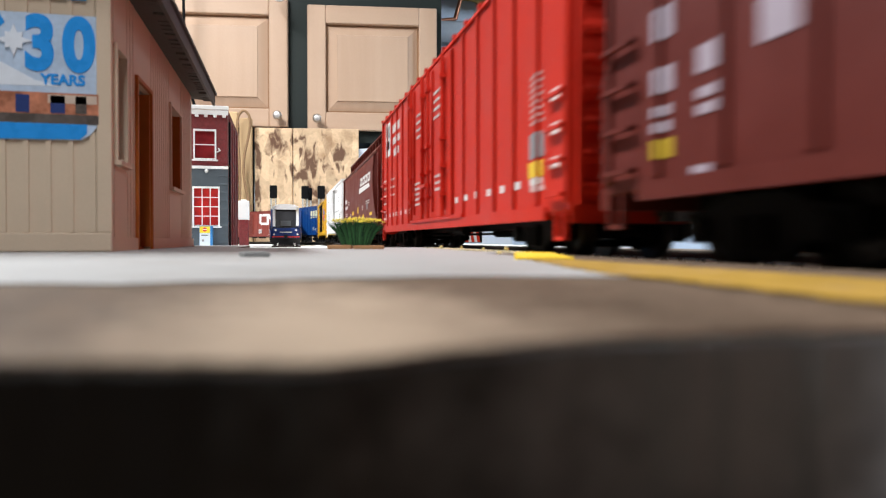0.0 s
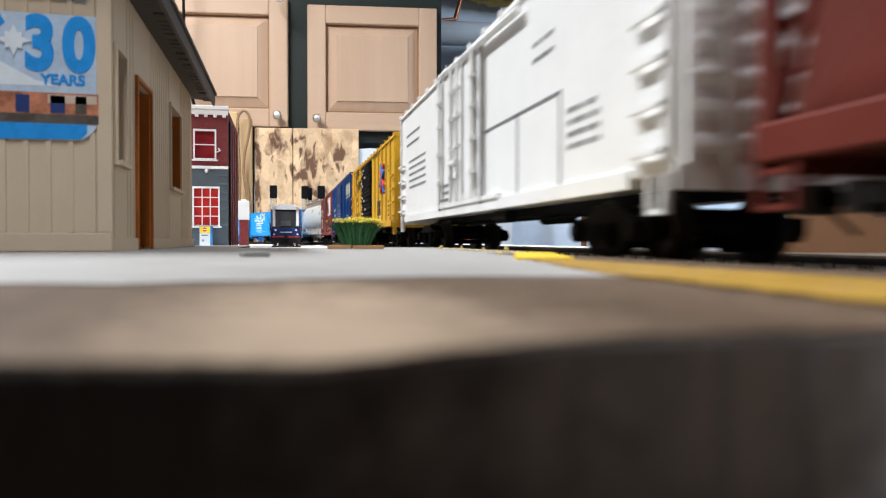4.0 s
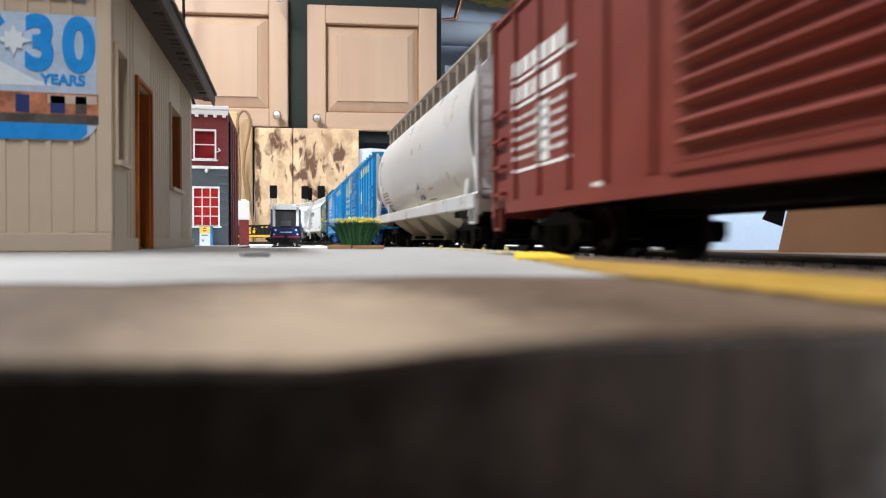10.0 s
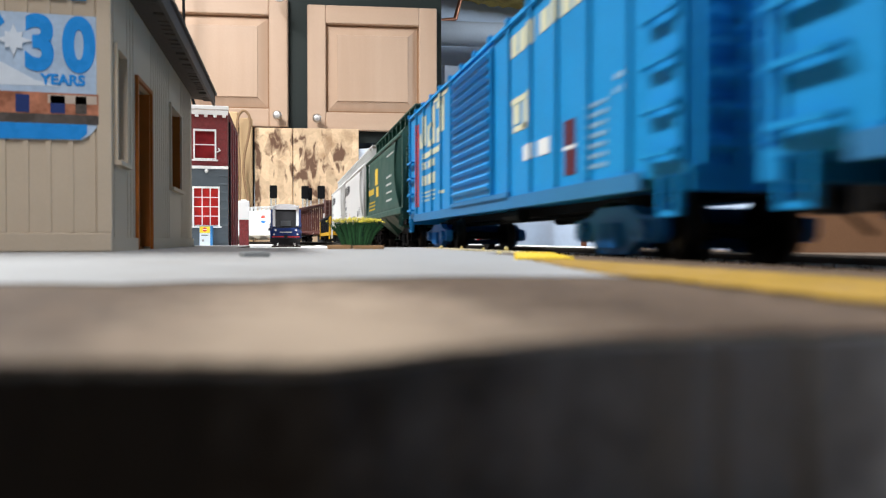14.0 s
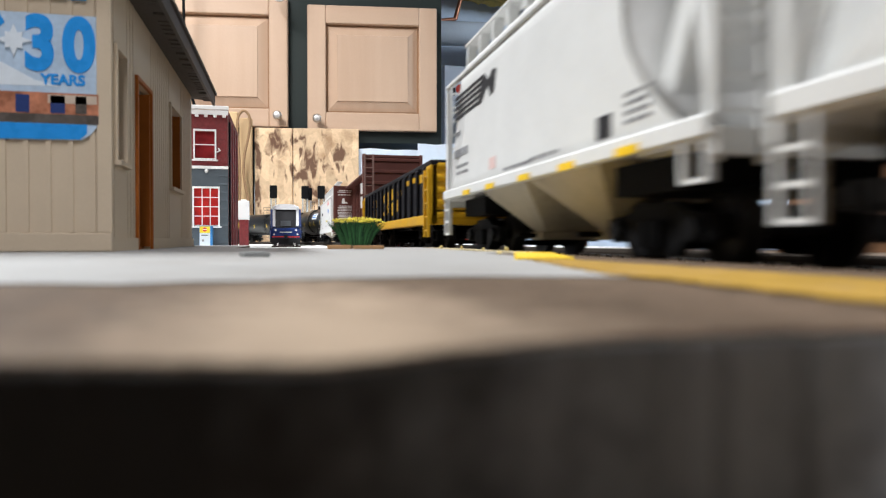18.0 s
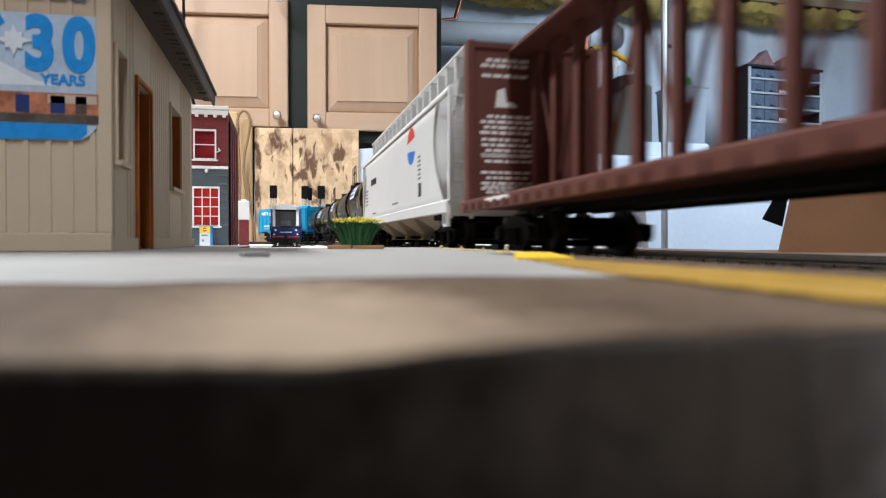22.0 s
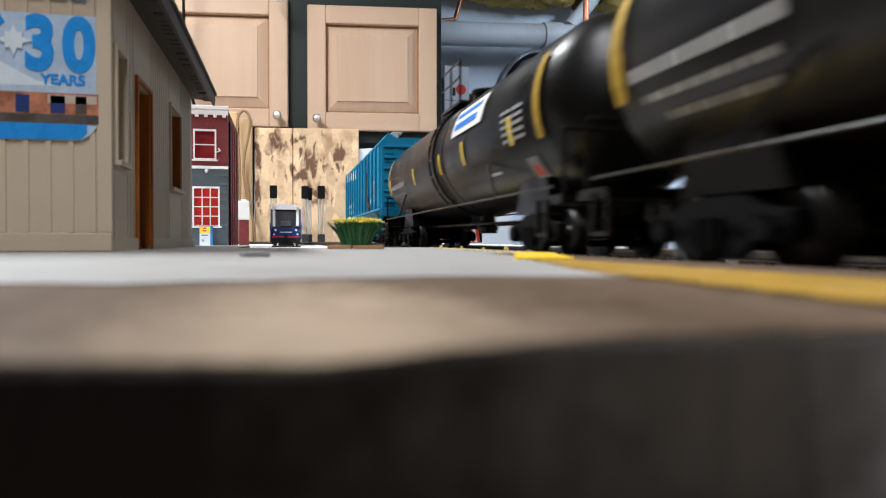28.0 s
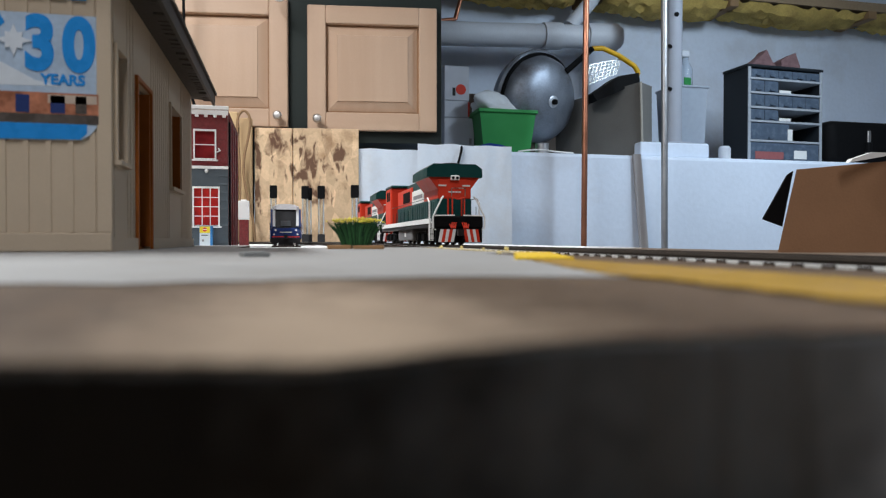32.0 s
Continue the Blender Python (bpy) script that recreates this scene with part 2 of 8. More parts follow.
def build_track(label, path_at, u0, u1, step, tie_near, tie_gap=0.0058, clips=True, old=True):
    t = thing("railway_track", label, "track", group="model tracks", kind="structure")
    for side in (-1, 1):
        bm = bmesh.new()
        strip(bm, path_at, u0, u1, step, side * 0.0087, 0.0004, RAIL - 0.0008, RAIL)
        strip(bm, path_at, u0, u1, step, side * 0.0087, 0.0002, RAIL - 0.0021, RAIL - 0.0008)
        strip(bm, path_at, u0, u1, step, side * 0.0087, 0.0009, RAIL - 0.0026, RAIL - 0.0021)
        bright = not old or (clips and side > 0)
        part("rail", bm, M_RAIL if bright else M_OLD_RAIL, t, "nickel silver rail" if bright else "tarnished brown rail")
    me = mesh_of("tie", B((-0.0145, 0.0145, -0.0015, 0.0015, 0, 0.0018), (-0.0105, -0.0070, -0.0011, 0.0011, 0.0018, 0.0026), (0.0070, 0.0105, -0.0011, 0.0011, 0.0018, 0.0026), *([(0.0074, 0.0081, -0.0009, 0.0009, 0.0026, 0.0044)] if clips else [])), M_TIE)
    rest = bmesh.new()
    n, count = int((u1 - u0) / tie_gap), 0
    for i in range(n):
        u = u0 + (i + 0.5) * tie_gap
        x, y, h = path_at(u)
        m = pose(x, y, RAIL - 0.0044, 0, 0, h)
        if tie_near[0] <= u <= tie_near[1]:
            part("tie", me, None, t, at=m)
        else:
            k = [rest.verts.new(m @ v.co) for v in me.vertices]
            for p in me.polygons:
                rest.faces.new([k[j] for j in p.vertices])
    if len(rest.verts):
        part("far_ties", rest, M_TIE, t)["kind"] = "stuff"
    bm = bmesh.new()
    strip(bm, path_at, u0, u1, step, 0, 0.0165, TABLE, RAIL - 0.0042)
    part("roadbed", bm, M_BED if old else M_BALLAST, t, "grey-brown roadbed under the ties" if old else "grey roadbed under the ties")
    return t


build_track("main track of tarnished rails on dark ties, curving away", path, -0.90, 4.0, 0.02, (0.0, 0.9))
build_track("second track beside the main track with parked locomotives", lambda u: path(u, TX2, 0.98, 0.60), -0.90, 2.2, 0.02, (0.1, 0.9), clips=False)
build_track("short straight siding under the parked passenger locomotive", lambda u: (TX3, u, 0.0), 0.70, 1.09, 0.2, (0.70, 1.09), clips=False, old=False)

# ---- freight cars ----
TRAIN_GROUP = "freight cars of the moving train"
SPEED = 0.1192
LEAD = -0.0107
HW = 0.0183
FACE = {}


def bars(rows, x, y0, z0, w, h, dirx=-1):
    """Thin printed bars standing in for lettering on a side at x; rows of (from, to, level) in units of w and h."""
    bm = bmesh.new()
    for a, b, k in rows:
        box(bm, x - 0.00012, x + 0.00012, y0 + a * w, y0 + b * w, z0 + k * h, z0 + k * h + 0.62 * h)
    return bm


def text_block(rng, x, y0, y1, z0, z1, lines, gaps=0.25):
    """Unreadable lettering: lines of bars broken into words."""
    bm = bmesh.new()
    h = (z1 - z0) / lines
    for i in range(lines):
        y = y0
        while y < y1 - 0.0006:
            w = min(rng.uniform(0.0012, 0.0035), y1 - y)
            box(bm, x - 0.00012, x + 0.00012, y, y + w, z0 + i * h + 0.15 * h, z0 + i * h + 0.75 * h)
            y += w + rng.uniform(0.0004, 0.0010)
    return bm


def make_truck_meshes(material, key):
    fr = bmesh.new()
    for sx in (-1, 1):
        pts = [(-0.0135, 0.0042), (-0.0125, 0.0030), (-0.0075, 0.0034), (-0.0045, 0.0012), (0.0045, 0.0012), (0.0075, 0.0034), (0.0125, 0.0030), (0.0135, 0.0042),
               (0.0135, 0.0066), (0.0080, 0.0072), (0.0050, 0.0086), (-0.0050, 0.0086), (-0.0080, 0.0072), (-0.0135, 0.0066)]
        extrude_poly(fr, pts, "x", sx * 0.0112, sx * 0.0132)
        for y in (-0.0100, 0.0100):
            rod(fr, (sx * 0.0125, y, 0.0048), (sx * 0.0144, y, 0.0048), 0.0016, 8)
        for y in (-0.002, 0.0, 0.002):
            rod(fr, (sx * 0.0138, y, 0.0022), (sx * 0.0138, y, 0.0060), 0.0008, 6)
    box(fr, -0.0125, 0.0125, -0.0024, 0.0024, 0.0040, 0.0085)
    box(fr, -0.0100, 0.0100, -0.0050, -0.0036, 0.0020, 0.0034)
    box(fr, -0.0100, 0.0100, 0.0036, 0.0050, 0.0020, 0.0034)
    ws = bmesh.new()
    for sx in (-1, 1):
        lathe(ws, ((0.0012, 0.0), (0.0016, 0.0004), (0.0040, 0.0006), (0.0045, 0.0), (0.0048, 0.0003), (0.0050, 0.0020), (0.0056, 0.0021), (0.0056, 0.0028), (0.0012, 0.0028)), (sx * 0.0098, 0, 0.0048), "x", 20)
    for v in ws.verts:
        if v.co.x < 0:
            v.co.x = -0.0098 + abs(v.co.x + 0.0098)
        else:
            v.co.x = 0.0098 - abs(v.co.x - 0.0098)
    rod(ws, (-0.0105, 0, 0.0048), (0.0105, 0, 0.0048), 0.0011, 8)
    bmesh.ops.recalc_face_normals(ws, faces=ws.faces[:])
    return mesh_of("truck_" + key, fr, material), mesh_of("wheelset", ws, M_WHEEL, True)


TRUCKS = {"black": make_truck_meshes(M_BLACK, "black")}


def running_gear(car, half, truck="black", sill_z=0.0105, coupler=0.0055, stub=0.0, setback=0.027):
    """Centre sill, two trucks with their wheelsets, and the couplers at both ends."""
    frame_me, wheel_me = TRUCKS[truck]
    for y in (-(half - setback), half - setback):
        t = part("truck", frame_me, None, car, at=pose(0, y, 0))
        for w in (-0.0100, 0.0100):
            part("wheelset", wheel_me, None, t, at=pose(0, w, 0))
    for a, b in ((-half + 0.002, -half + stub), (half - stub, half - 0.002)) if stub else ((-half + 0.002, half - 0.002),):
        part("centre_sill", B((-0.0035, 0.0035, a, b, sill_z - 0.0020, sill_z + 0.0005)), M_BLACK, car, "black centre sill")
    for s in (-1, 1):
        bm = B((-0.0016, 0.0016, s * half - 0.003, s * half + s * 0.001 + 0.003, 0.0068, 0.0096))
        box(bm, -0.0024, 0.0024, min(s * half, s * (half + coupler)), max(s * half, s * (half + coupler)), 0.0074, 0.0092)
        box(bm, -0.0028, 0.0012, min(s * (half + coupler - 0.003), s * (half + coupler)), max(s * (half + coupler - 0.003), s * (half + coupler)), 0.0064, 0.0100)
        part("coupler", bm, M_WHEEL, car, "blackened metal knuckle coupler")
        rod_bm = R(((0.004, s * (half - 0.002), 0.009), (0.006, s * (half + 0.003), 0.004), 0.0004), seg=5)
        part("air_hose", rod_bm, M_BLACK, car)


def brake_gear(car, z):
    part("brake_cylinder", R(((-0.008, -0.008, z - 0.0020), (-0.008, 0.004, z - 0.0020), 0.0016), seg=10), M_BLACK, car)
    part("air_reservoir", R(((0.006, -0.014, z - 0.0022), (0.006, 0.004, z - 0.0022), 0.0018), seg=10), M_BLACK, car)
    part("brake_rod", R(((-0.004, -0.06, z - 0.0030), (-0.004, 0.06, z - 0.0030), 0.0004), seg=5), M_BLACK, car)


def ladder(car, material, x, y0, y1, z0, z1, rungs, name="ladder", rails=True):
    """A ladder on a side: two stiles and its rungs, held off the side."""
    bm = bmesh.new()
    for i in range(rungs):
        z = z0 + (z1 - z0) * (i + 0.5) / rungs
        rod(bm, (x, y0, z), (x, y1, z), 0.00032, 5)
    if rails:
        for y in (y0, y1):
            box(bm, x - 0.0004, x + 0.0004, y - 0.0005, y + 0.0005, z0, z1)
    return part(name, bm, material, car)


def end_ladder(car, material, x0, x1, y, z0, z1, rungs):
    bm = bmesh.new()
    for x in (x0, x1):
        box(bm, x - 0.0005, x + 0.0005, y - 0.0004, y + 0.0004, z0, z1)
    ladder = part("end_ladder", bm, material, car)
    for i in range(rungs):
        z = z0 + (z1 - z0) * (i + 0.5) / rungs
        bm = bmesh.new()
        rod(bm, (x0, y, z), (x1, y, z), 0.00032, 5)
        part("rung", bm, material, ladder)
    return ladder


def boxcar(label, paint, half, zb, zt, posts, door, roof_mat=None, rib=0.0007, end_mat=None, truck="black", dark_sill=None, door_mat=None, ladders=True):
    """A boxcar: shell, roof with its ribs, side posts, doors, ribbed ends, ladders, sills. door = (from, to, kind)."""
    car = thing("boxcar", label, "freight car", TRAIN_GROUP)
    roof_mat = roof_mat or paint
    end_mat = end_mat or paint
    h = half
    w = HW - rib
    part("body", bevelled(B((-w, w, -h, h, zb, zt - 0.0012)), 0.0003), paint, car)
    bm = bmesh.new()
    extrude_poly(bm, [(-w - 0.0006, zt - 0.0018), (w + 0.0006, zt - 0.0018), (w + 0.0004, zt - 0.0008), (0, zt), (-w - 0.0004, zt - 0.0008)], "y", -h - 0.0002, h + 0.0002)
    part("roof", bm, roof_mat, car)
    n = int(2 * h / 0.0125)
    rib_me = mesh_of("roof_rib", extrude_poly(bmesh.new(), [(-w - 0.0010, zt - 0.0012), (0, zt), (w + 0.0010, zt - 0.0012), (w + 0.0010, zt - 0.0001), (0, zt + 0.0007), (-w - 0.0010, zt - 0.0001)], "y", -0.0006, 0.0006), roof_mat)
    for i in range(n + 1):
        part("roof_rib", rib_me, None, car, at=pose(0, -h + 0.001 + i * (2 * h - 0.002) / n, 0))
    post_me = mesh_of("side_post", bevelled(B((-0.0005, 0.0005, -0.0007, 0.0007, zb + 0.0015, zt - 0.0019)), 0.00025), paint)
    d0, d1, kind = door
    FACE[car.name] = (w, [-h + 0.0012 + i * (2 * h - 0.0024) / posts for i in range(posts + 1)], 0.0006, w + 0.0006, (d0, d1, w + (0.0010 if kind != "ribbed" else 0.0018)))
    for sx in (-1, 1):
        for i in range(posts + 1):
            y = -h + 0.0012 + i * (2 * h - 0.0024) / posts
            if d0 - 0.001 < y < d1 + 0.001:
                continue
            part("side_post", post_me, None, car, at=pose(sx * (w + 0.0001), y, 0))
        part("side_sill", B((sx * w - 0.0006, sx * w + 0.0006, -h + 0.010, h - 0.010, zb - 0.0012, zb + 0.0012)), dark_sill or paint, car)
        part("door_track", B((sx * w - 0.0010, sx * w + 0.0010, d0 - 0.012, d1 + 0.002, zb + 0.0012, zb + 0.0022)), dark_sill or paint, car)
        dm = door_mat or paint
        dr = part("door", bevelled(B((min(sx * w, sx * (w + 0.0009)), max(sx * w, sx * (w + 0.0009)), d0, d1, zb + 0.0022, zt - 0.0030)), 0.0002), dm, car)
        if kind == "ribbed":
            m = int((zt - zb - 0.008) / 0.0022)
            rm = mesh_of("door_rib", extrude_poly(bmesh.new(), [(0.0, -0.0007), (sx * 0.0010, 0.0), (0.0, 0.0007)], "y", d0 + 0.0008, d1 - 0.0008), dm)
            for i in range(m):
                part("door_rib", rm, None, dr, at=pose(sx * (w + 0.0008), 0, zb + 0.0044 + i * (zt - zb - 0.009) / (m - 1)))
        else:
            m = 4
            for i in range(m):
                y = d0 + (d1 - d0) * (i + 0.5) / m
                part("door_rib", B((min(sx * w, sx * (w + 0.0016)), max(sx * w, sx * (w + 0.0016)), y - 0.0005, y + 0.0005, zb + 0.004, zt - 0.004)), dm, dr)
            for q in (0.10, 0.42, 0.58, 0.90):
                y = d0 + (d1 - d0) * q
                part("door_rod", R(((sx * (w + 0.0020), y, zb + 0.002), (sx * (w + 0.0020), y, zt - 0.003), 0.0005), seg=6), dm, dr)
                for zz in (zb + 0.008, zb + 0.016, zb + 0.024, zt - 0.010):
                    part("rod_bracket", B((min(sx * w, sx * (w + 0.0028)), max(sx * w, sx * (w + 0.0028)), y - 0.0009, y + 0.0009, zz, zz + 0.0011)), dm, dr)
            part("door_handle", B((min(sx * w, sx * (w + 0.0030)), max(sx * w, sx * (w + 0.0030)), (d0 + d1) / 2 - 0.004, (d0 + d1) / 2 + 0.004, zb + 0.012, zb + 0.0130)), dm, dr)
        for e in (-1, 1):
            # sill steps and corner grabs
            y = e * (h - 0.0035)
            part("sill_step", B((sx * w - 0.0005, sx * w + 0.0005, y - 0.0021, y - 0.0015, zb - 0.0044, zb), (sx * w - 0.0005, sx * w + 0.0005, y + 0.0015, y + 0.0021, zb - 0.0044, zb), (sx * w - 0.0005, sx * w + 0.0005, y - 0.0021, y + 0.0021, zb - 0.0049, zb - 0.0042)), paint, car)
            if ladders:
                y0, y1 = sorted((e * (h - 0.0010), e * (h - 0.0088)))
                for k in range(4):
                    z = zb + 0.0026 + k * 0.0058
                    part("grab_iron", B((min(sx * w, sx * (w + 0.0013)), max(sx * w, sx * (w + 0.0013)), y0, y0 + 0.0006, z, z + 0.0007), (min(sx * w, sx * (w + 0.0013)), max(sx * w, sx * (w + 0.0013)), y1 - 0.0006, y1, z, z + 0.0007), (min(sx * (w + 0.0007), sx * (w + 0.0014)), max(sx * (w + 0.0007), sx * (w + 0.0014)), y0, y1, z, z + 0.0007)), paint, car)
    # corrugated ends
    for e in (-1, 1):
        m = 9
        em = mesh_of("end_rib", extrude_poly(bmesh.new(), [(0, -0.0013), (e * 0.0012, -0.0003), (e * 0.0012, 0.0003), (0, 0.0013)], "x", -w + 0.0016, w - 0.0016), end_mat)
        for i in range(m):
            part("end_rib", em, None, car, at=pose(0, e * h, zb + 0.004 + i * (zt - zb - 0.009) / (m - 1)))
        end_ladder(car, end_mat, -w + 0.001, -w + 0.0065, e * (h + 0.0019), zb + 0.001, zb + 0.018 if e > 0 else zt - 0.006, 4 if e > 0 else 7)
        part("end_sill", B((-w, w, e * h - 0.0004, e * h + 0.0004 + e * 0.0012, zb - 0.002, zb + 0.0012)), paint, car)
    part("brake_wheel", lathe(bmesh.new(), ((0.0008, 0), (0.0030, 0.0002), (0.0030, 0.0006), (0.0008, 0.0004)), (0.008, h + 0.0022, zb + 0.026), "y", 14), end_mat, car)
    running_gear(car, h, truck, zb)
    brake_gear(car, zb)
    return car


def hopper(label, paint, half, zb, zt, bays, style, inset=0.016, chord=0.046, board=0.0596, sill=(0.0024, 0.0014), roof_mat=None, ribs=0, bay_mat=None, truck="black", setback=0.027, step=0.0070):
    """A covered hopper: body with sloped ends, bays with chutes, running boards, end frames and ladders. style: flat, round or square (closed ends)."""
    car = thing("covered_hopper", label, "freight car", TRAIN_GROUP)
    roof_mat = roof_mat or paint
    bay_mat = bay_mat or paint
    h = half
    hi = {"round": h - inset * 0.45, "flat": h - 0.0018, "square": h - 0.0006}[style]
    if style == "round":
        sec = []
        for i in range(13):
            a = radians(-66 + i * 11.0)
            sec.append((HW * math.cos(a) ** 0.55, (zt + zb) / 2 + 0.001 + (zt - zb) * 0.51 * math.sin(a)))
        right = sec
    else:
        right = [(HW - 0.0004, zb), (HW, zb + 0.001)] + [(HW, zb + (chord - zb) * q / 9) for q in range(1, 10)] + [(HW - 0.0008, chord + 0.0012), (HW - 0.0034, chord + 0.0046), (HW - 0.0078, zt - 0.0004), (HW - 0.0120, zt)]
    pts = right + [(-x, z) for x, z in reversed(right)]
    # body: full section between the slope sheets, cut back at the ends
    bm = bmesh.new()
    extrude_poly(bm, pts, "y", -hi, hi)
    if style == "flat":
        for v in bm.verts:
            k = (v.co.z - zb) / (zt - zb)
            v.co.y -= math.copysign(1, v.co.y) * 0.0190 * max(0.0, math.sin(math.pi * min(1.0, max(0.0, 0.92 * (1 - k) + 0.06)))) ** 0.8
    part("body", bm, paint, car, smooth=True)
    # end panels recessed between the corner posts
    for e in (-1, 1):
        if style != "square":
            part("end_slope_sheet", extrude_poly(bmesh.new(), [(e * (hi - 0.002), zt - 0.012), (e * (hi - 0.014), zb - 0.001), (e * (hi - 0.018), zb - 0.001), (e * (hi - 0.006), zt - 0.012)], "x", -HW + 0.003, HW - 0.003), paint, car)
        else:
            for k in range(6):
                z = zb + 0.004 + k * (chord - zb - 0.006) / 5
                part("end_rib", bevelled(B((-HW + 0.0012, HW - 0.0012, min(e * hi, e * (hi + 0.0011)), max(e * hi, e * (hi + 0.0011)), z - 0.0006, z + 0.0006)), 0.0002), paint, car)
        for sx in (-1, 1):
            part("corner_post", B((sx * (HW - 0.0008) - 0.0007, sx * (HW - 0.0008) + 0.0007, e * (h - 0.001) - 0.0008, e * (h - 0.001) + 0.0008, zb - 0.001, chord)), paint, car)
            part("end_brace", R(((sx * (HW - 0.001), e * (h - 0.001), zb), (sx * (HW - 0.002), e * (hi - 0.004), zb + 0.016), 0.0006), seg=5), paint, car)
        end_ladder(car, paint, -HW + 0.0006, -HW + 0.0068, e * (h - 0.0004), zb - 0.004, chord + 0.0010, 9)
        end_ladder(car, paint, HW - 0.0068, HW - 0.0006, e * (h - 0.0004), zb - 0.004, zt - 0.014, 6)
        part("end_platform", B((-HW, HW, min(e * h, e * (h - inset)), max(e * h, e * (h - inset)), zb - 0.0016, zb - 0.0004)), paint, car)
        part("underframe", B((-0.0150, 0.0150, min(e * (h - setback - 0.008), e * (h - setback + 0.011)), max(e * (h - setback - 0.008), e * (h - setback + 0.011)), 0.0098, zb - 0.0017)), M_BLACK, car, "black underframe over the truck")
        part("end_sill", B((-HW, HW, e * h - 0.0007, e * h + 0.0007, zb - 0.0032, zb - 0.0002)), paint, car)
        for z in (zb + 0.012, zb + 0.024):
            part("crossbar", R(((-HW + 0.001, e * (h - 0.001), z), (HW - 0.001, e * (h - 0.001), z), 0.0004), seg=5), paint, car)
        for sx in (-1, 1):
            yc, xa, xb = e * (h - 0.0030), sx * HW - 0.0005, sx * HW + 0.0005
            low = step if e > 0 else min(step, 0.0062)
            bm = B((xa, xb, yc - 0.0026, yc - 0.0020, zb - low, zb - 0.0010), (xa, xb, yc + 0.0020, yc + 0.0026, zb - low, zb - 0.0010))
            for k in range(int(low / 0.0034)):
                box(bm, xa + 0.0001, xb - 0.0001, yc - 0.0020, yc + 0.0020, zb - low + k * 0.0034, zb - low + k * 0.0034 + 0.0006)
            part("sill_step", bm, paint, car)
    for sx in (-1, 1):
        part("side_sill", bevelled(B((sx * HW - 0.0008, sx * HW + 0.0008, -h, h, zb - sill[0], zb + sill[1])), 0.0003), paint, car)
        part("top_chord", bevelled(B((sx * (HW - 0.0002) - 0.0007, sx * (HW - 0.0002) + 0.0007, -hi, hi, chord - 0.0006, chord + 0.0008)), 0.0003) if style != "round" else B((sx * (HW * 0.62) - 0.0006, sx * (HW * 0.62) + 0.0006, -hi, hi, zt - 0.0032, zt - 0.0022)), paint, car)
        if ribs:
            rm = mesh_of("side_rib", bevelled(B((-0.0008, 0.0008, -0.0010, 0.0010, zb + 0.001, chord - 0.0004)), 0.0003), paint)
            for i in range(ribs):
                part("side_rib", rm, None, car, at=pose(sx * (HW + 0.0002), -hi + 0.003 + i * (2 * hi - 0.006) / (ribs - 1), 0))
        # running boards and their brackets
        part("running_board", bevelled(B((sx * 0.0105 - 0.0024, sx * 0.0105 + 0.0024, -h + 0.001, h - 0.001, board - 0.0005, board + 0.0003)), 0.0001), roof_mat, car)
        n = int(2 * h / 0.012)
        bracket = mesh_of("board_bracket", B((min(sx * 0.0100, sx * 0.0126), max(sx * 0.0100, sx * 0.0126), -0.0007, 0.0007, zt - 0.0030, board - 0.0005)), roof_mat)
        for i in range(n + 1):
            part("board_bracket", bracket, None, car, at=pose(0, -hi + 0.001 + i * (2 * hi - 0.002) / n, 0))
    n = max(3, int(2 * hi / 0.05))
    for i in range(n):
        y = -hi + (i + 0.5) * 2 * hi / n
        part("hatch", lathe(bmesh.new(), ((0.0001, 0.0026), (0.0040, 0.0020), (0.0046, 0.0010), (0.0046, -0.002)), (0, y, zt), "z", 16), roof_mat, car)
    # bays: sloped sheets to a chute each
    bl = 2 * (h - inset - 0.014) / bays
    for i in range(bays):
        y = -(h - inset - 0.014) + (i + 0.5) * bl
        bm = bmesh.new()
        top = [bm.verts.new((x, yy, zb - 0.0002)) for x, yy in ((-HW + 0.0012, y - bl * 0.49), (HW - 0.0012, y - bl * 0.49), (HW - 0.0012, y + bl * 0.49), (-HW + 0.0012, y + bl * 0.49))]
        bot = [bm.verts.new((x, yy, 0.0050)) for x, yy in ((-0.0070, y - bl * 0.08), (0.0070, y - bl * 0.08), (0.0070, y + bl * 0.08), (-0.0070, y + bl * 0.08))]
        for k in range(4):
            bm.faces.new((top[k], top[(k + 1) % 4], bot[(k + 1) % 4], bot[k]))
        bm.faces.new(top)
        bm.faces.new(bot[::-1])
        bmesh.ops.recalc_face_normals(bm, faces=bm.faces[:])
        bay = part("hopper_bay", bm, bay_mat, car)
        part("outlet_gate", bevelled(B((-0.0085, 0.0085, y - bl * 0.10, y + bl * 0.10, 0.0034, 0.0052)), 0.0003), bay_mat, bay)
        part("gate_shaft", R(((-0.013, y, 0.0044), (0.013, y, 0.0044), 0.0006), seg=6), M_BLACK, bay)
    running_gear(car, h, truck, zb - 0.001, setback=setback)
    return car


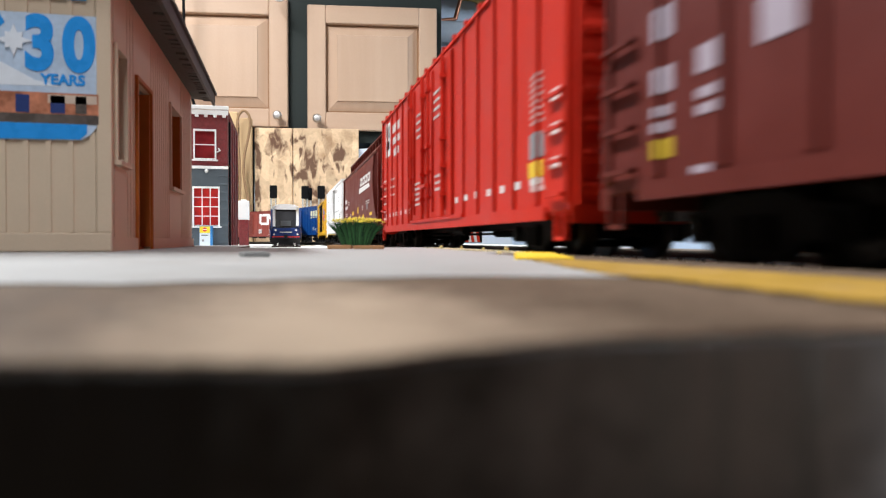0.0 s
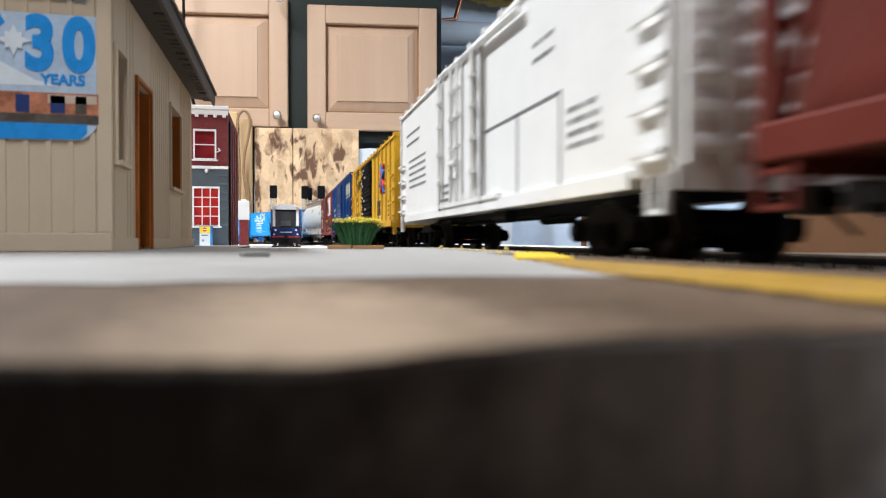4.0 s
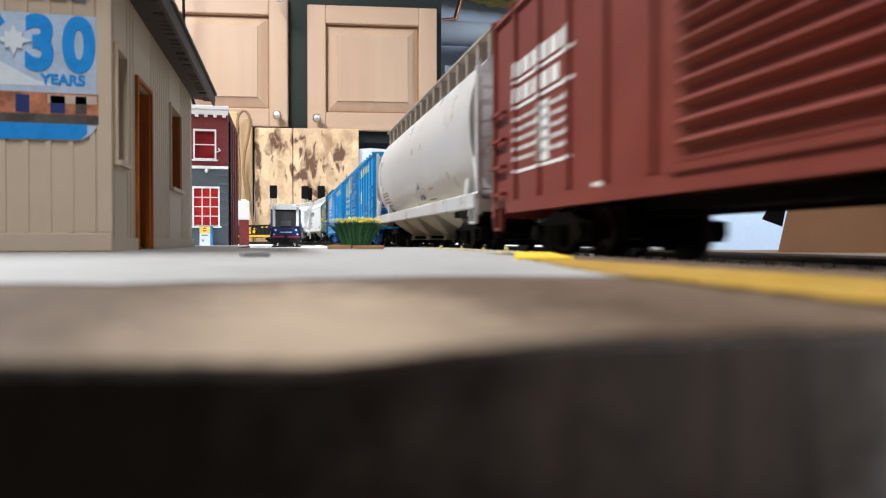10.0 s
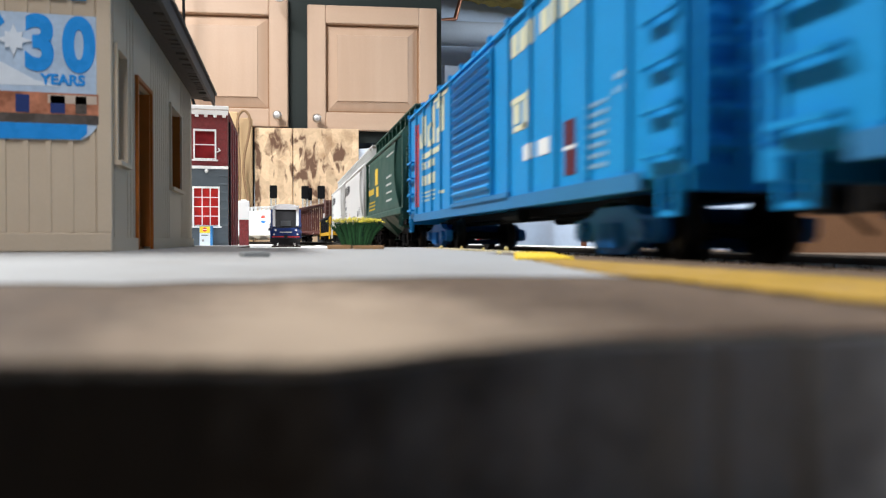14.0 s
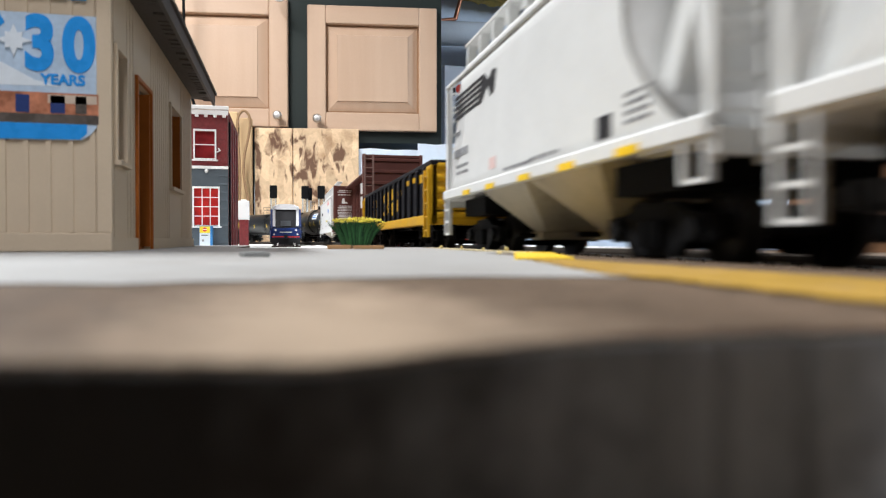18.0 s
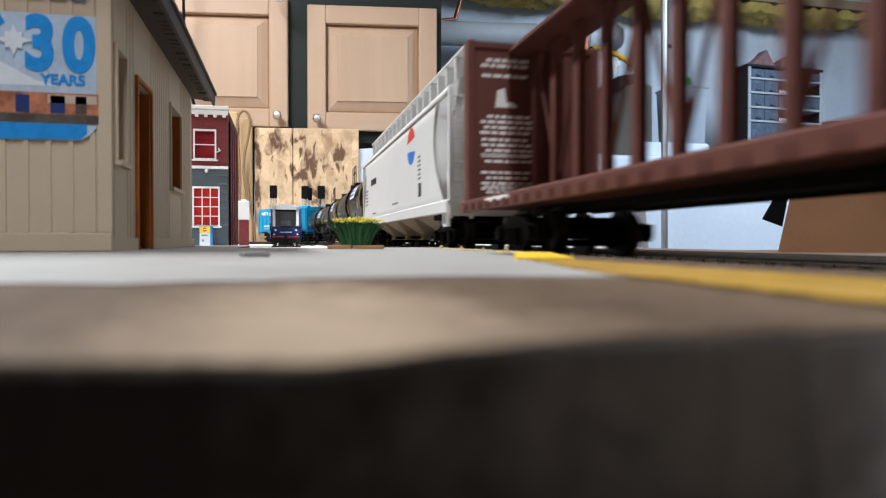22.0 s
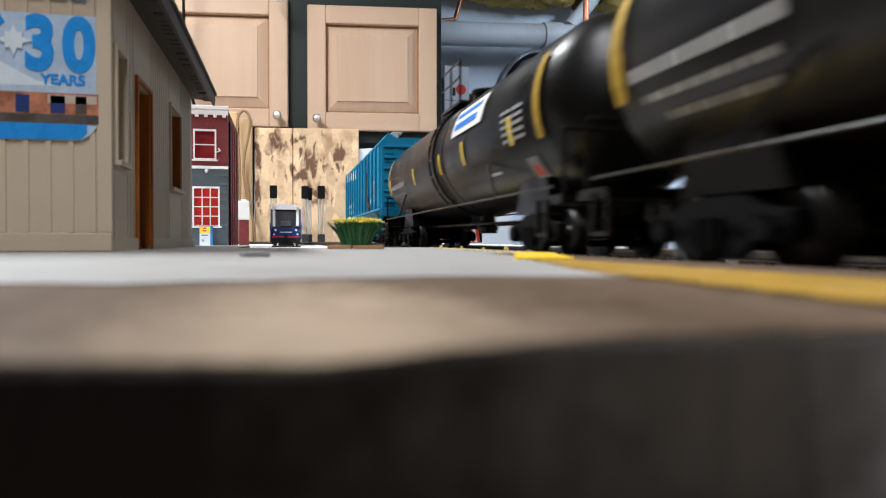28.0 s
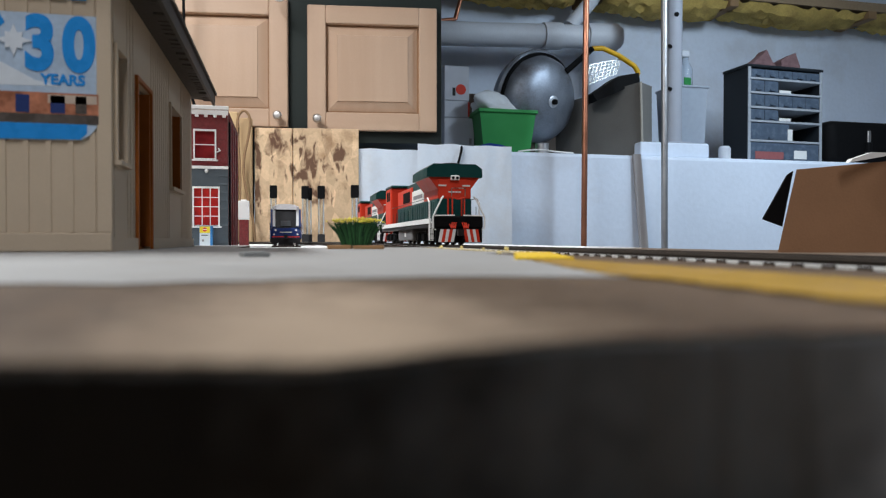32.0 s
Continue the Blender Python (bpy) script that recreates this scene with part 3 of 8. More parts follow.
def gondola(label, half):
    car = thing("gondola", label, "freight car", TRAIN_GROUP)
    black = mat("gondola_black_paint", (0.007, 0.007, 0.010), 0.62, var=0.25, scale=120, spec=0.12)
    yellow = mat("gondola_yellow_paint", (0.55, 0.305, 0.010), 0.5, var=0.12, scale=120, dirt=(0.45, 0.28, 0.03), dirt_amt=0.4)
    h, zb, zt, w = half, 0.0083, 0.0290, HW - 0.0010
    part("floor", B((-w + 0.0008, w - 0.0008, -h, h, 0.0118, 0.0130)), black, car)
    for sx in (-1, 1):
        side = part("side", B((sx * w - 0.0005, sx * w + 0.0005, -h, h, 0.0110, zt - 0.001)), black, car)
        part("top_chord", bevelled(B((sx * w - 0.0011, sx * w + 0.0011, -h, h, zt - 0.0016, zt)), 0.0003), black, car)
        part("side_sill", bevelled(B((sx * w - 0.0012, sx * w + 0.0012, -h, h, zb, zb + 0.0034)), 0.0003), yellow, car, "yellow painted side sill")
        pm = mesh_of("side_post", bevelled(B((-0.0011, 0.0011, -0.0012, 0.0012, zb + 0.0034, zt - 0.0016)), 0.0003), black)
        for i in range(14):
            part("side_post", pm, None, car, at=pose(sx * (w + 0.0005), -h + 0.010 + i * (2 * h - 0.020) / 13, 0))
        for e in (-1, 1):
            part("corner_panel", bevelled(B((sx * w - 0.0013, sx * w + 0.0013, min(e * h, e * (h - 0.0065)), max(e * h, e * (h - 0.0065)), zb, zt - 0.0016)), 0.0003), yellow, car, "yellow painted corner panel")
            ladder(car, yellow, sx * (w + 0.0018), e * (h - 0.0005), e * (h - 0.0060), zb - 0.004, zt - 0.003, 5)
    for e in (-1, 1):
        part("end_wall", B((-w, w, min(e * h, e * (h - 0.001)), max(e * h, e * (h - 0.001)), zb, zt - 0.001)), yellow, car, "yellow ribbed end")
        for i in range(5):
            z = zb + 0.003 + i * 0.0040
            part("end_rib", extrude_poly(bmesh.new(), [(e * h, z - 0.0012), (e * (h + 0.0014), z - 0.0004), (e * (h + 0.0014), z + 0.0004), (e * h, z + 0.0012)], "x", -w + 0.001, w - 0.001), yellow, car)
        part("end_chord", B((-w, w, e * h - 0.0009, e * h + 0.0009, zt - 0.0016, zt - 0.0001)), black, car)
    running_gear(car, h, "black", 0.0112)
    brake_gear(car, 0.0112)
    return car


def centerbeam(label, half):
    car = thing("centerbeam_flatcar", label, "freight car", TRAIN_GROUP)
    brown = mat("oxide_brown_paint", (0.115, 0.042, 0.033), 0.55, var=0.15, scale=120)
    h, zb, zt = half, 0.0117, 0.0543
    part("deck", B((-HW + 0.0006, HW - 0.0006, -h, h, zb - 0.0004, zb + 0.0020)), brown, car)
    for sx in (-1, 1):
        part("side_sill", bevelled(B((sx * HW - 0.0007, sx * HW + 0.0007, -h, h, zb - 0.0012, zb + 0.0016)), 0.0002), brown, car)
        for i in range(int(2 * h / 0.0062)):
            y = -h + 0.004 + i * 0.0062
            part("tie_down", B((min(sx * HW, sx * (HW + 0.0014)), max(sx * HW, sx * (HW + 0.0014)), y - 0.0009, y + 0.0009, zb - 0.0010, zb + 0.0006)), brown, car)
    for e in (-1, 1):
        y = e * (h - 0.0022)
        part("bulkhead", bevelled(B((-HW + 0.0008, HW - 0.0008, y - 0.0010, y + 0.0010, zb + 0.002, zt)), 0.0003), brown, car)
        for sx in (-1, 1):
            part("bulkhead_post", bevelled(B((sx * (HW - 0.0012) - 0.0010, sx * (HW - 0.0012) + 0.0010, y - 0.0022, y + 0.0022, zb, zt + 0.0004)), 0.0003), brown, car)
        for i in range(6):
            z = zb + 0.005 + i * (zt - zb - 0.008) / 5
            part("bulkhead_rib", bevelled(B((-HW + 0.002, HW - 0.002, y + e * 0.0008 - 0.0012, y + e * 0.0008 + 0.0012, z - 0.0010, z + 0.0010)), 0.0003), brown, car)
        end_ladder(car, mat("worn_brown_rung_paint", (0.24, 0.15, 0.13), 0.5, var=0.2, scale=120), -HW + 0.0012, -HW + 0.0062, y + e * 0.0030, zb, zt, 8)
        part("bulkhead_chord", B((-HW + 0.0004, HW - 0.0004, y - 0.0016, y + 0.0016, zt - 0.0014, zt)), brown, car)
    # centre beam: chords, posts, braces
    part("top_chord", bevelled(B((-0.0068, 0.0068, -h + 0.003, h - 0.003, zt - 0.0026, zt - 0.0010)), 0.0004), brown, car)
    part("bottom_chord", B((-0.0022, 0.0022, -h + 0.003, h - 0.003, zb + 0.002, zb + 0.0050)), brown, car)
    n = 18
    for i in range(n + 1):
        y = -h + 0.006 + i * (2 * h - 0.012) / n
        part("beam_post", B((-0.0011, 0.0011, y - 0.0013, y + 0.0013, zb + 0.004, zt - 0.003)), brown, car)
        part("gusset", extrude_poly(bmesh.new(), [(y - 0.0034, zt - 0.003), (y + 0.0034, zt - 0.003), (y + 0.0013, zt - 0.009), (y - 0.0013, zt - 0.009)], "x", -0.0007, 0.0007), brown, car)
        if i < n:
            y2 = y + (2 * h - 0.012) / n
            a, b = (y, y2) if i % 2 == 0 else (y2, y)
            if i % 4 != 3:
                part("beam_brace", R(((0.0004, a, zt - 0.004), (0.0004, b, zb + 0.005), 0.0006), seg=6), brown, car)
    running_gear(car, h, "black", 0.0116)
    brake_gear(car, 0.0116)
    return car


def curved_patch(bm, y0, y1, z0, z1, r, zc, side=-1, seg=6):
    """A thin printed panel that lies on a tank shell."""
    rows = []
    for i in range(seg + 1):
        z = z0 + (z1 - z0) * i / seg
        x = side * (math.sqrt(max(0, r * r - (z - zc) ** 2)) + 0.0005)
        rows.append([bm.verts.new((x, y0, z)), bm.verts.new((x, y1, z))])
    for a, b in zip(rows, rows[1:]):
        bm.faces.new((a[0], a[1], b[1], b[0]))
    return bm


def tank_car(label, half):
    car = thing("tank_car", label, "freight car", TRAIN_GROUP)
    black = mat("tank_black_paint", (0.0045, 0.0042, 0.004), 0.31, var=0.25, scale=70, dirt=(0.011, 0.008, 0.006), dirt_amt=0.6, spec=0.32)
    yellow = mat("tank_band_yellow", (0.38, 0.24, 0.03), 0.5, var=0.1)
    h, r, zc = half, 0.0178, 0.0292
    b = h - 0.0030
    prof = [(0.0003, -b)] + [(r * math.sin(radians(a)), -b + 0.008 - 0.008 * math.cos(radians(a))) for a in (15, 30, 45, 60, 75)]
    prof += [(r, -b + 0.008), (r, -0.012), (r + 0.0002, -0.0118), (r + 0.0002, 0.0118), (r, 0.012), (r, b - 0.008)]
    prof += [(r * math.sin(radians(a)), b - 0.008 + 0.008 * math.cos(radians(a))) for a in (75, 60, 45, 30, 15)] + [(0.0003, b)]
    part("tank", lathe(bmesh.new(), prof, (0, 0, zc), "y", 48), black, car, "black painted tank shell", smooth=True)
    for y in (-b + 0.009, b - 0.009):
        for side in (-1, 1):
            part("band", curved_patch(bmesh.new(), y - 0.0014, y + 0.0014, 0.0225, 0.0385, r + 0.0001, zc, side), yellow, car, "dull yellow reflective band")
    part("seam_strap", lathe(bmesh.new(), ((r, -0.0008), (r + 0.0007, -0.0007), (r + 0.0007, 0.0007), (r, 0.0008)), (0, 0.0, zc), "y", 48), black, car, smooth=True)
    # manway, platform, railing
    part("manway", lathe(bmesh.new(), ((0.0046, -0.002), (0.0046, 0.003), (0.0052, 0.0032), (0.0052, 0.0042), (0.0015, 0.0050)), (0, 0, zc + r), "z", 18), black, car)
    for sx in (-1, 1):
        part("platform", B((min(sx * 0.006, sx * 0.0125), max(sx * 0.006, sx * 0.0125), -0.012, 0.012, zc + r - 0.0024, zc + r - 0.0016)), black, car)
        bm = bmesh.new()
        for y in (-0.0115, 0.0, 0.0115):
            rod(bm, (sx * 0.0122, y, zc + r - 0.002), (sx * 0.0122, y, zc + r + 0.0105), 0.00035, 5)
        for z in (0.0055, 0.0105):
            rod(bm, (sx * 0.0122, -0.0115, zc + r + z), (sx * 0.0122, 0.0115, zc + r + z), 0.00035, 5)
        part("platform_rail", bm, black, car)
        arc = [(sx * (r + 0.0010) * math.cos(radians(a)), zc + (r + 0.0010) * math.sin(radians(a))) for a in range(-50, 62, 8)]
        for y in (-0.003, 0.003):
            part("ladder_stile", bent([(p[0], y, p[1]) for p in arc], 0.0004), black, car)
        for p in arc[::2]:
            part("ladder_rung", R(((p[0], -0.003, p[1]), (p[0], 0.003, p[1]), 0.0003), seg=5), black, car)
        part("side_handrail", R(((sx * 0.0180, -h + 0.004, 0.0128), (sx * 0.0180, h - 0.004, 0.0128), 0.00028), seg=6), black, car)
        part("brake_pipe", R(((sx * 0.0060, -h + 0.020, 0.0078), (sx * 0.0060, h - 0.020, 0.0088), 0.0004), seg=6), black, car)
        for e in (-1, 1):
            part("tank_saddle", extrude_poly(bmesh.new(), [(e * (b - 0.016), 0.009), (e * (b - 0.036), 0.009), (e * (b - 0.032), 0.0185), (e * (b - 0.018), 0.0185)], "x", sx * 0.004, sx * 0.0125), black, car)
            part("saddle_strut", R(((sx * 0.0180, e * (b - 0.034), 0.0126), (sx * 0.0168, e * (b - 0.044), 0.0212), 0.0004), seg=5), black, car)
            part("sill_step", B((sx * HW - 0.0005, sx * HW + 0.0005, e * (h - 0.008) - 0.0026, e * (h - 0.008) + 0.0026, 0.0040, 0.0046), (sx * HW - 0.0005, sx * HW + 0.0005, e * (h - 0.008) - 0.0026, e * (h - 0.008) - 0.0020, 0.0045, 0.0106), (sx * HW - 0.0005, sx * HW + 0.0005, e * (h - 0.008) + 0.0020, e * (h - 0.008) + 0.0026, 0.0045, 0.0106)), black, car)
    for e in (-1, 1):
        part("end_platform", B((-HW, HW, min(e * h, e * (h - 0.009)), max(e * h, e * (h - 0.009)), 0.0096, 0.0112)), black, car)
        part("end_rail", R(((-HW + 0.001, e * (h - 0.001), 0.011), (-HW + 0.001, e * (h - 0.001), 0.0225), 0.0004), ((HW - 0.001, e * (h - 0.001), 0.011), (HW - 0.001, e * (h - 0.001), 0.0225), 0.0004), ((-HW + 0.001, e * (h - 0.001), 0.0225), (HW - 0.001, e * (h - 0.001), 0.0225), 0.0004), seg=5), black, car)
    running_gear(car, h, "black", 0.0100, stub=0.046)
    part("outlet_valve", lathe(bmesh.new(), ((0.003, 0), (0.0035, 0.002), (0.0025, 0.004), (0.0025, 0.006)), (0, 0, 0.0055), "z", 12), black, car)
    return car




P_MAROON = mat("faded_maroon_paint", (0.115, 0.019, 0.014), 0.5, var=0.12, scale=120)
P_RED = mat("bright_red_paint", (0.55, 0.026, 0.012), 0.4, var=0.08, scale=120)
P_BROWN = mat("mineral_brown_paint", (0.135, 0.026, 0.018), 0.42, var=0.1, scale=120)
P_WHITE = mat("reefer_white_paint", (0.80, 0.80, 0.79), 0.45, var=0.04, scale=120)
P_YELLOW = mat("boxcar_yellow_paint", (0.64, 0.37, 0.022), 0.42, var=0.08, scale=120)
P_NAVY = mat("deep_blue_paint", (0.004, 0.042, 0.17), 0.45, var=0.1, scale=120, spec=0.12)
P_OXIDE = mat("oxide_red_paint", (0.17, 0.036, 0.026), 0.45, var=0.12, scale=120)
P_GREY = mat("light_grey_weathered_paint", (0.56, 0.56, 0.55), 0.30, 0.25, var=0.10, scale=60, spec=0.5, dirt=(0.44, 0.34, 0.25), dirt_amt=0.45)
P_SKY = mat("sky_blue_paint", (0.010, 0.25, 0.57), 0.42, var=0.08, scale=120, spec=0.2)
P_GREEN = mat("dark_green_paint", (0.028, 0.085, 0.065), 0.45, var=0.12, scale=120)
P_PALE = mat("pale_grey_white_paint", (0.64, 0.64, 0.625), 0.42, var=0.05, scale=120)
P_TEAL = mat("teal_blue_paint", (0.006, 0.22, 0.40), 0.42, var=0.08, scale=120)
P_RUSTED = mat("rust_stained_walkway_grey", (0.36, 0.30, 0.25), 0.6, var=0.2, scale=90, dirt=(0.24, 0.13, 0.07), dirt_amt=0.7)
M_GALVROOF = mat("bare_silver_roof", (0.62, 0.64, 0.66), 0.4, 0.3, var=0.12, scale=90)
# weathered grey of the hopper bays, with their underside shade mixed in
P_BAY = mat("shaded_weathered_bay_grey", (0.40, 0.35, 0.27), 0.55, var=0.15, scale=80, dirt=(0.22, 0.19, 0.14), dirt_amt=0.6)
TRUCKS["blue"] = make_truck_meshes(mat("sky_blue_truck_paint", (0.02, 0.16, 0.46), 0.5, var=0.12, scale=120), "blue")


def span(t0, t1):
    return SPEED * (t1 - t0) / 2, LEAD + SPEED * (t0 + t1) / 2


TRAIN = []


def join_train(builder, t0, t1):
    half, centre = span(t0, t1)
    car = builder(half)
    TRAIN.append((car, half, centre))
    return car, half


c_maroon, H = join_train(lambda h: boxcar("faded maroon boxcar with white lettering panels", P_MAROON, h, 0.0098, 0.0520, 14, (-0.016, 0.016, "plug")), -0.70, 0.862)
c_red, H = join_train(lambda h: boxcar("bright red tall boxcar with ribbed sides and double plug doors", P_RED, h, 0.0082, 0.0600, 16, (-0.029, 0.031, "plug")), 0.972, 2.790)
c_brown, H = join_train(lambda h: hopper("mineral brown covered hopper with a white railroad logo", P_BROWN, h, 0.0132, 0.0555, 3, "flat", chord=0.0484, board=0.0600), 2.910, 4.580)
c_reefer, H = join_train(lambda h: boxcar("white mechanical refrigerator boxcar with plug door", P_WHITE, h, 0.0115, 0.0527, 2, (-0.018, 0.026, "plug"), rib=0.0004), 4.710, 6.345)
c_yellow, H = join_train(lambda h: boxcar("yellow ribbed boxcar with a black door and cross logo", P_YELLOW, h, 0.0108, 0.0494, 14, (-0.012, 0.0285, "ribbed"), door_mat=M_BLACK), 6.480, 8.020)
c_navy, H = join_train(lambda h: boxcar("deep blue ribbed boxcar with yellow block lettering", P_NAVY, h, 0.0116, 0.0515, 14, (-0.0145, 0.0232, "ribbed")), 8.130, 9.620)
c_oxide, H = join_train(lambda h: boxcar("oxide red boxcar with a large white railway logo", P_OXIDE, h, 0.0103, 0.0520, 14, (-0.0140, 0.0197, "ribbed")), 9.740, 11.320)
c_grey, H = join_train(lambda h: hopper("weathered light grey round-sided covered hopper", P_GREY, h, 0.0136, 0.0515, 4, "round", bay_mat=P_BAY, board=0.0572, roof_mat=P_RUSTED), 11.420, 12.955)
c_sky, H = join_train(lambda h: boxcar("sky blue boxcar with cream lettering and blue trucks", P_SKY, h, 0.0112, 0.0499, 14, (-0.0095, 0.0185, "ribbed"), truck="blue", dark_sill=mat("sill_shaded_blue", (0.03, 0.17, 0.36), 0.5)), 13.080, 14.570)
c_sky2, H = join_train(lambda h: boxcar("sky blue boxcar with cream lettering and a red corner stripe", P_SKY, h, 0.0112, 0.0499, 14, (-0.0145, 0.0208, "ribbed"), truck="blue", dark_sill=mat("sill_shaded_blue", (0.03, 0.17, 0.36), 0.5)), 14.690, 16.200)
c_green, H = join_train(lambda h: hopper("dark green short covered hopper with yellow lettering", P_GREEN, h, 0.0150, 0.0530, 2, "flat", chord=0.0455, board=0.0575, setback=0.0205, step=0.0112, sill=(0.0012, 0.0014)), 16.310, 17.330)
c_pale, H = join_train(lambda h: hopper("pale grey short covered hopper with black striped logo", P_PALE, h, 0.0160, 0.0538, 2, "flat", bay_mat=P_BAY, chord=0.0465, board=0.0592, setback=0.0205, step=0.0112, sill=(0.0012, 0.0014)), 17.440, 18.560)
c_pale2, H = join_train(lambda h: hopper("pale grey short covered hopper with black striped logo", P_PALE, h, 0.0160, 0.0538, 2, "flat", bay_mat=P_BAY, chord=0.0465, board=0.0592, setback=0.0205, step=0.0112, sill=(0.0012, 0.0014)), 18.640, 19.690)
c_gon, H = join_train(lambda h: gondola("black gondola with yellow sill, ends and lettering", h), 19.860, 21.390)
c_beam, H = join_train(lambda h: centerbeam("oxide brown centerbeam flatcar, empty, with lettered bulkheads", h), 21.470, 23.530)
c_logo, H = join_train(lambda h: hopper("long white covered hopper with a red and blue round logo", P_PALE, h, 0.0135, 0.0535, 4, "flat", bay_mat=P_BAY, chord=0.0457, board=0.0598), 23.660, 25.460)
TANKS = []
for a, b in ((25.540, 27.190), (27.260, 28.930), (28.990, 30.700)):
    c_tank, H = join_train(lambda h: tank_car("black tank car with yellow bands and white stencils", h), a, b)
    TANKS.append(c_tank)
c_teal, H = join_train(lambda h: hopper("teal blue ribbed covered hopper with white lettering", P_TEAL, h, 0.0180, 0.0528, 3, "square", ribs=13, sill=(0.0004, 0.0009), chord=0.0504, board=0.0552, roof_mat=M_GALVROOF), 30.800, 32.350)

# ---- station platform and depot ----
M_CONCRETE = mat("grey_painted_deck", (0.255, 0.25, 0.24), 0.62, var=0.10, scale=90, grain=1200, bump=0.25, spec=0.35, dirt=(0.20, 0.185, 0.165), dirt_amt=0.5)
M_RAWEDGE = mat("raw_tan_fibreboard", (0.100, 0.069, 0.047), 0.7, var=0.38, scale=420, grain=1500, bump=0.5, spec=0.10, dirt=(0.06, 0.04, 0.026), dirt_amt=0.7)


def light_patch(m, colour, cx, cy, rx, ry):
    """Mixes light into a board's colour as a paler place with a cloudy outline."""
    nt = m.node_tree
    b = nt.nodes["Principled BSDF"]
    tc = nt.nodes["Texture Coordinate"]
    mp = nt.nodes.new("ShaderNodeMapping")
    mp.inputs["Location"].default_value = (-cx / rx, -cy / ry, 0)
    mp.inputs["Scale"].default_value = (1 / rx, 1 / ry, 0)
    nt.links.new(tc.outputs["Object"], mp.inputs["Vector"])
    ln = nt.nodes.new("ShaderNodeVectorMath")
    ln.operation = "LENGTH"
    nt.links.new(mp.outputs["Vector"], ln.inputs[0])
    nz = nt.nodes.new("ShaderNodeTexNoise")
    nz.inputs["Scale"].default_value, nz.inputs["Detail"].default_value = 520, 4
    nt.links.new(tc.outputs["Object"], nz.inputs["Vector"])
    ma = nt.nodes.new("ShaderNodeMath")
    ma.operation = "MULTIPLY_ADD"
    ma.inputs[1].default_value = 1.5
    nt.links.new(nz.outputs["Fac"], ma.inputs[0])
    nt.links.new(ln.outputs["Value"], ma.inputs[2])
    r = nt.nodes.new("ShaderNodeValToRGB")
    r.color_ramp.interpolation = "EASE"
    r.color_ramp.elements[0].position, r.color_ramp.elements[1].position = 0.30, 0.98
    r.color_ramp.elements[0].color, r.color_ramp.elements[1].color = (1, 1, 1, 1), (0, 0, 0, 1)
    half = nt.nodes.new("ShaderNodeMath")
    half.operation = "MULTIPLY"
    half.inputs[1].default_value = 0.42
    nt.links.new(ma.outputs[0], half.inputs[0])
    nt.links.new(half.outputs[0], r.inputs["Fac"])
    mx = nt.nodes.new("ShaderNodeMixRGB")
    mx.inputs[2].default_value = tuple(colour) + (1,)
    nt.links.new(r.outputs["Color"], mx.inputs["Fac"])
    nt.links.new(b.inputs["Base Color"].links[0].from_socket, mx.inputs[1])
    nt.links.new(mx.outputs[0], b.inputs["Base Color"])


# bright middle of the near deck, painted pale into the raw board
light_patch(M_RAWEDGE, (0.34, 0.257, 0.185), 0.0014, 0.0190, 0.0064, 0.0230)
M_SAFETY = mat("yellow_safety_paint", (0.60, 0.40, 0.02), 0.6, var=0.12, scale=150, grain=1200, bump=0.3, dirt=(0.55, 0.38, 0.12), dirt_amt=0.5)
M_DULL_LINE = mat("dull_yellow_paint", (0.27, 0.16, 0.024), 0.7, var=0.25, scale=300, grain=1200, bump=0.3, dirt=(0.30, 0.19, 0.08), dirt_amt=0.7)
# shade on the end face, put into a near-black colour
M_SHADED_END = mat("shaded_end_dark", (0.012, 0.0115, 0.011), 0.6, var=0.3, scale=120, grain=2500, bump=0.4, spec=0.4, dirt=(0.028, 0.022, 0.018), dirt_amt=0.6)
# grey haze on the right, painted into the same colour
light_patch(M_SHADED_END, (0.25, 0.255, 0.26), 0.0125, 0.0160, 0.0094, 1.0)

rng = random.Random(4)


def ragged_deck():
    """The painted top: a thin sheet whose end wanders where the paint runs out."""
    bm = bmesh.new()
    n = 70
    near, far = [], []
    for i in range(n + 1):
        x = -0.230 + 0.2662 * i / n
        y = 0.0440 + 0.0030 * noise.noise(Vector((x * 60, 0, 0))) + 0.0016 * noise.noise(Vector((x * 240, 3, 0)))
        near.append((bm.verts.new((x, y, DECK)), bm.verts.new((x, y, DECK - 0.0001))))
        far.append(bm.verts.new((x, 0.2265, DECK)))
    for i in range(n):
        bm.faces.new((near[i][0], near[i + 1][0], far[i + 1], far[i]))
        bm.faces.new((near[i][1], near[i + 1][1], near[i + 1][0], near[i][0]))
    return bm


END_WANDER = ((-0.230, 0.0160), (-0.0052, 0.0158), (-0.0012, 0.0148), (0.0009, 0.0144), (0.0020, 0.0147), (0.0048, 0.0157), (0.0081, 0.0165), (0.0152, 0.0162), (0.049, 0.0159))


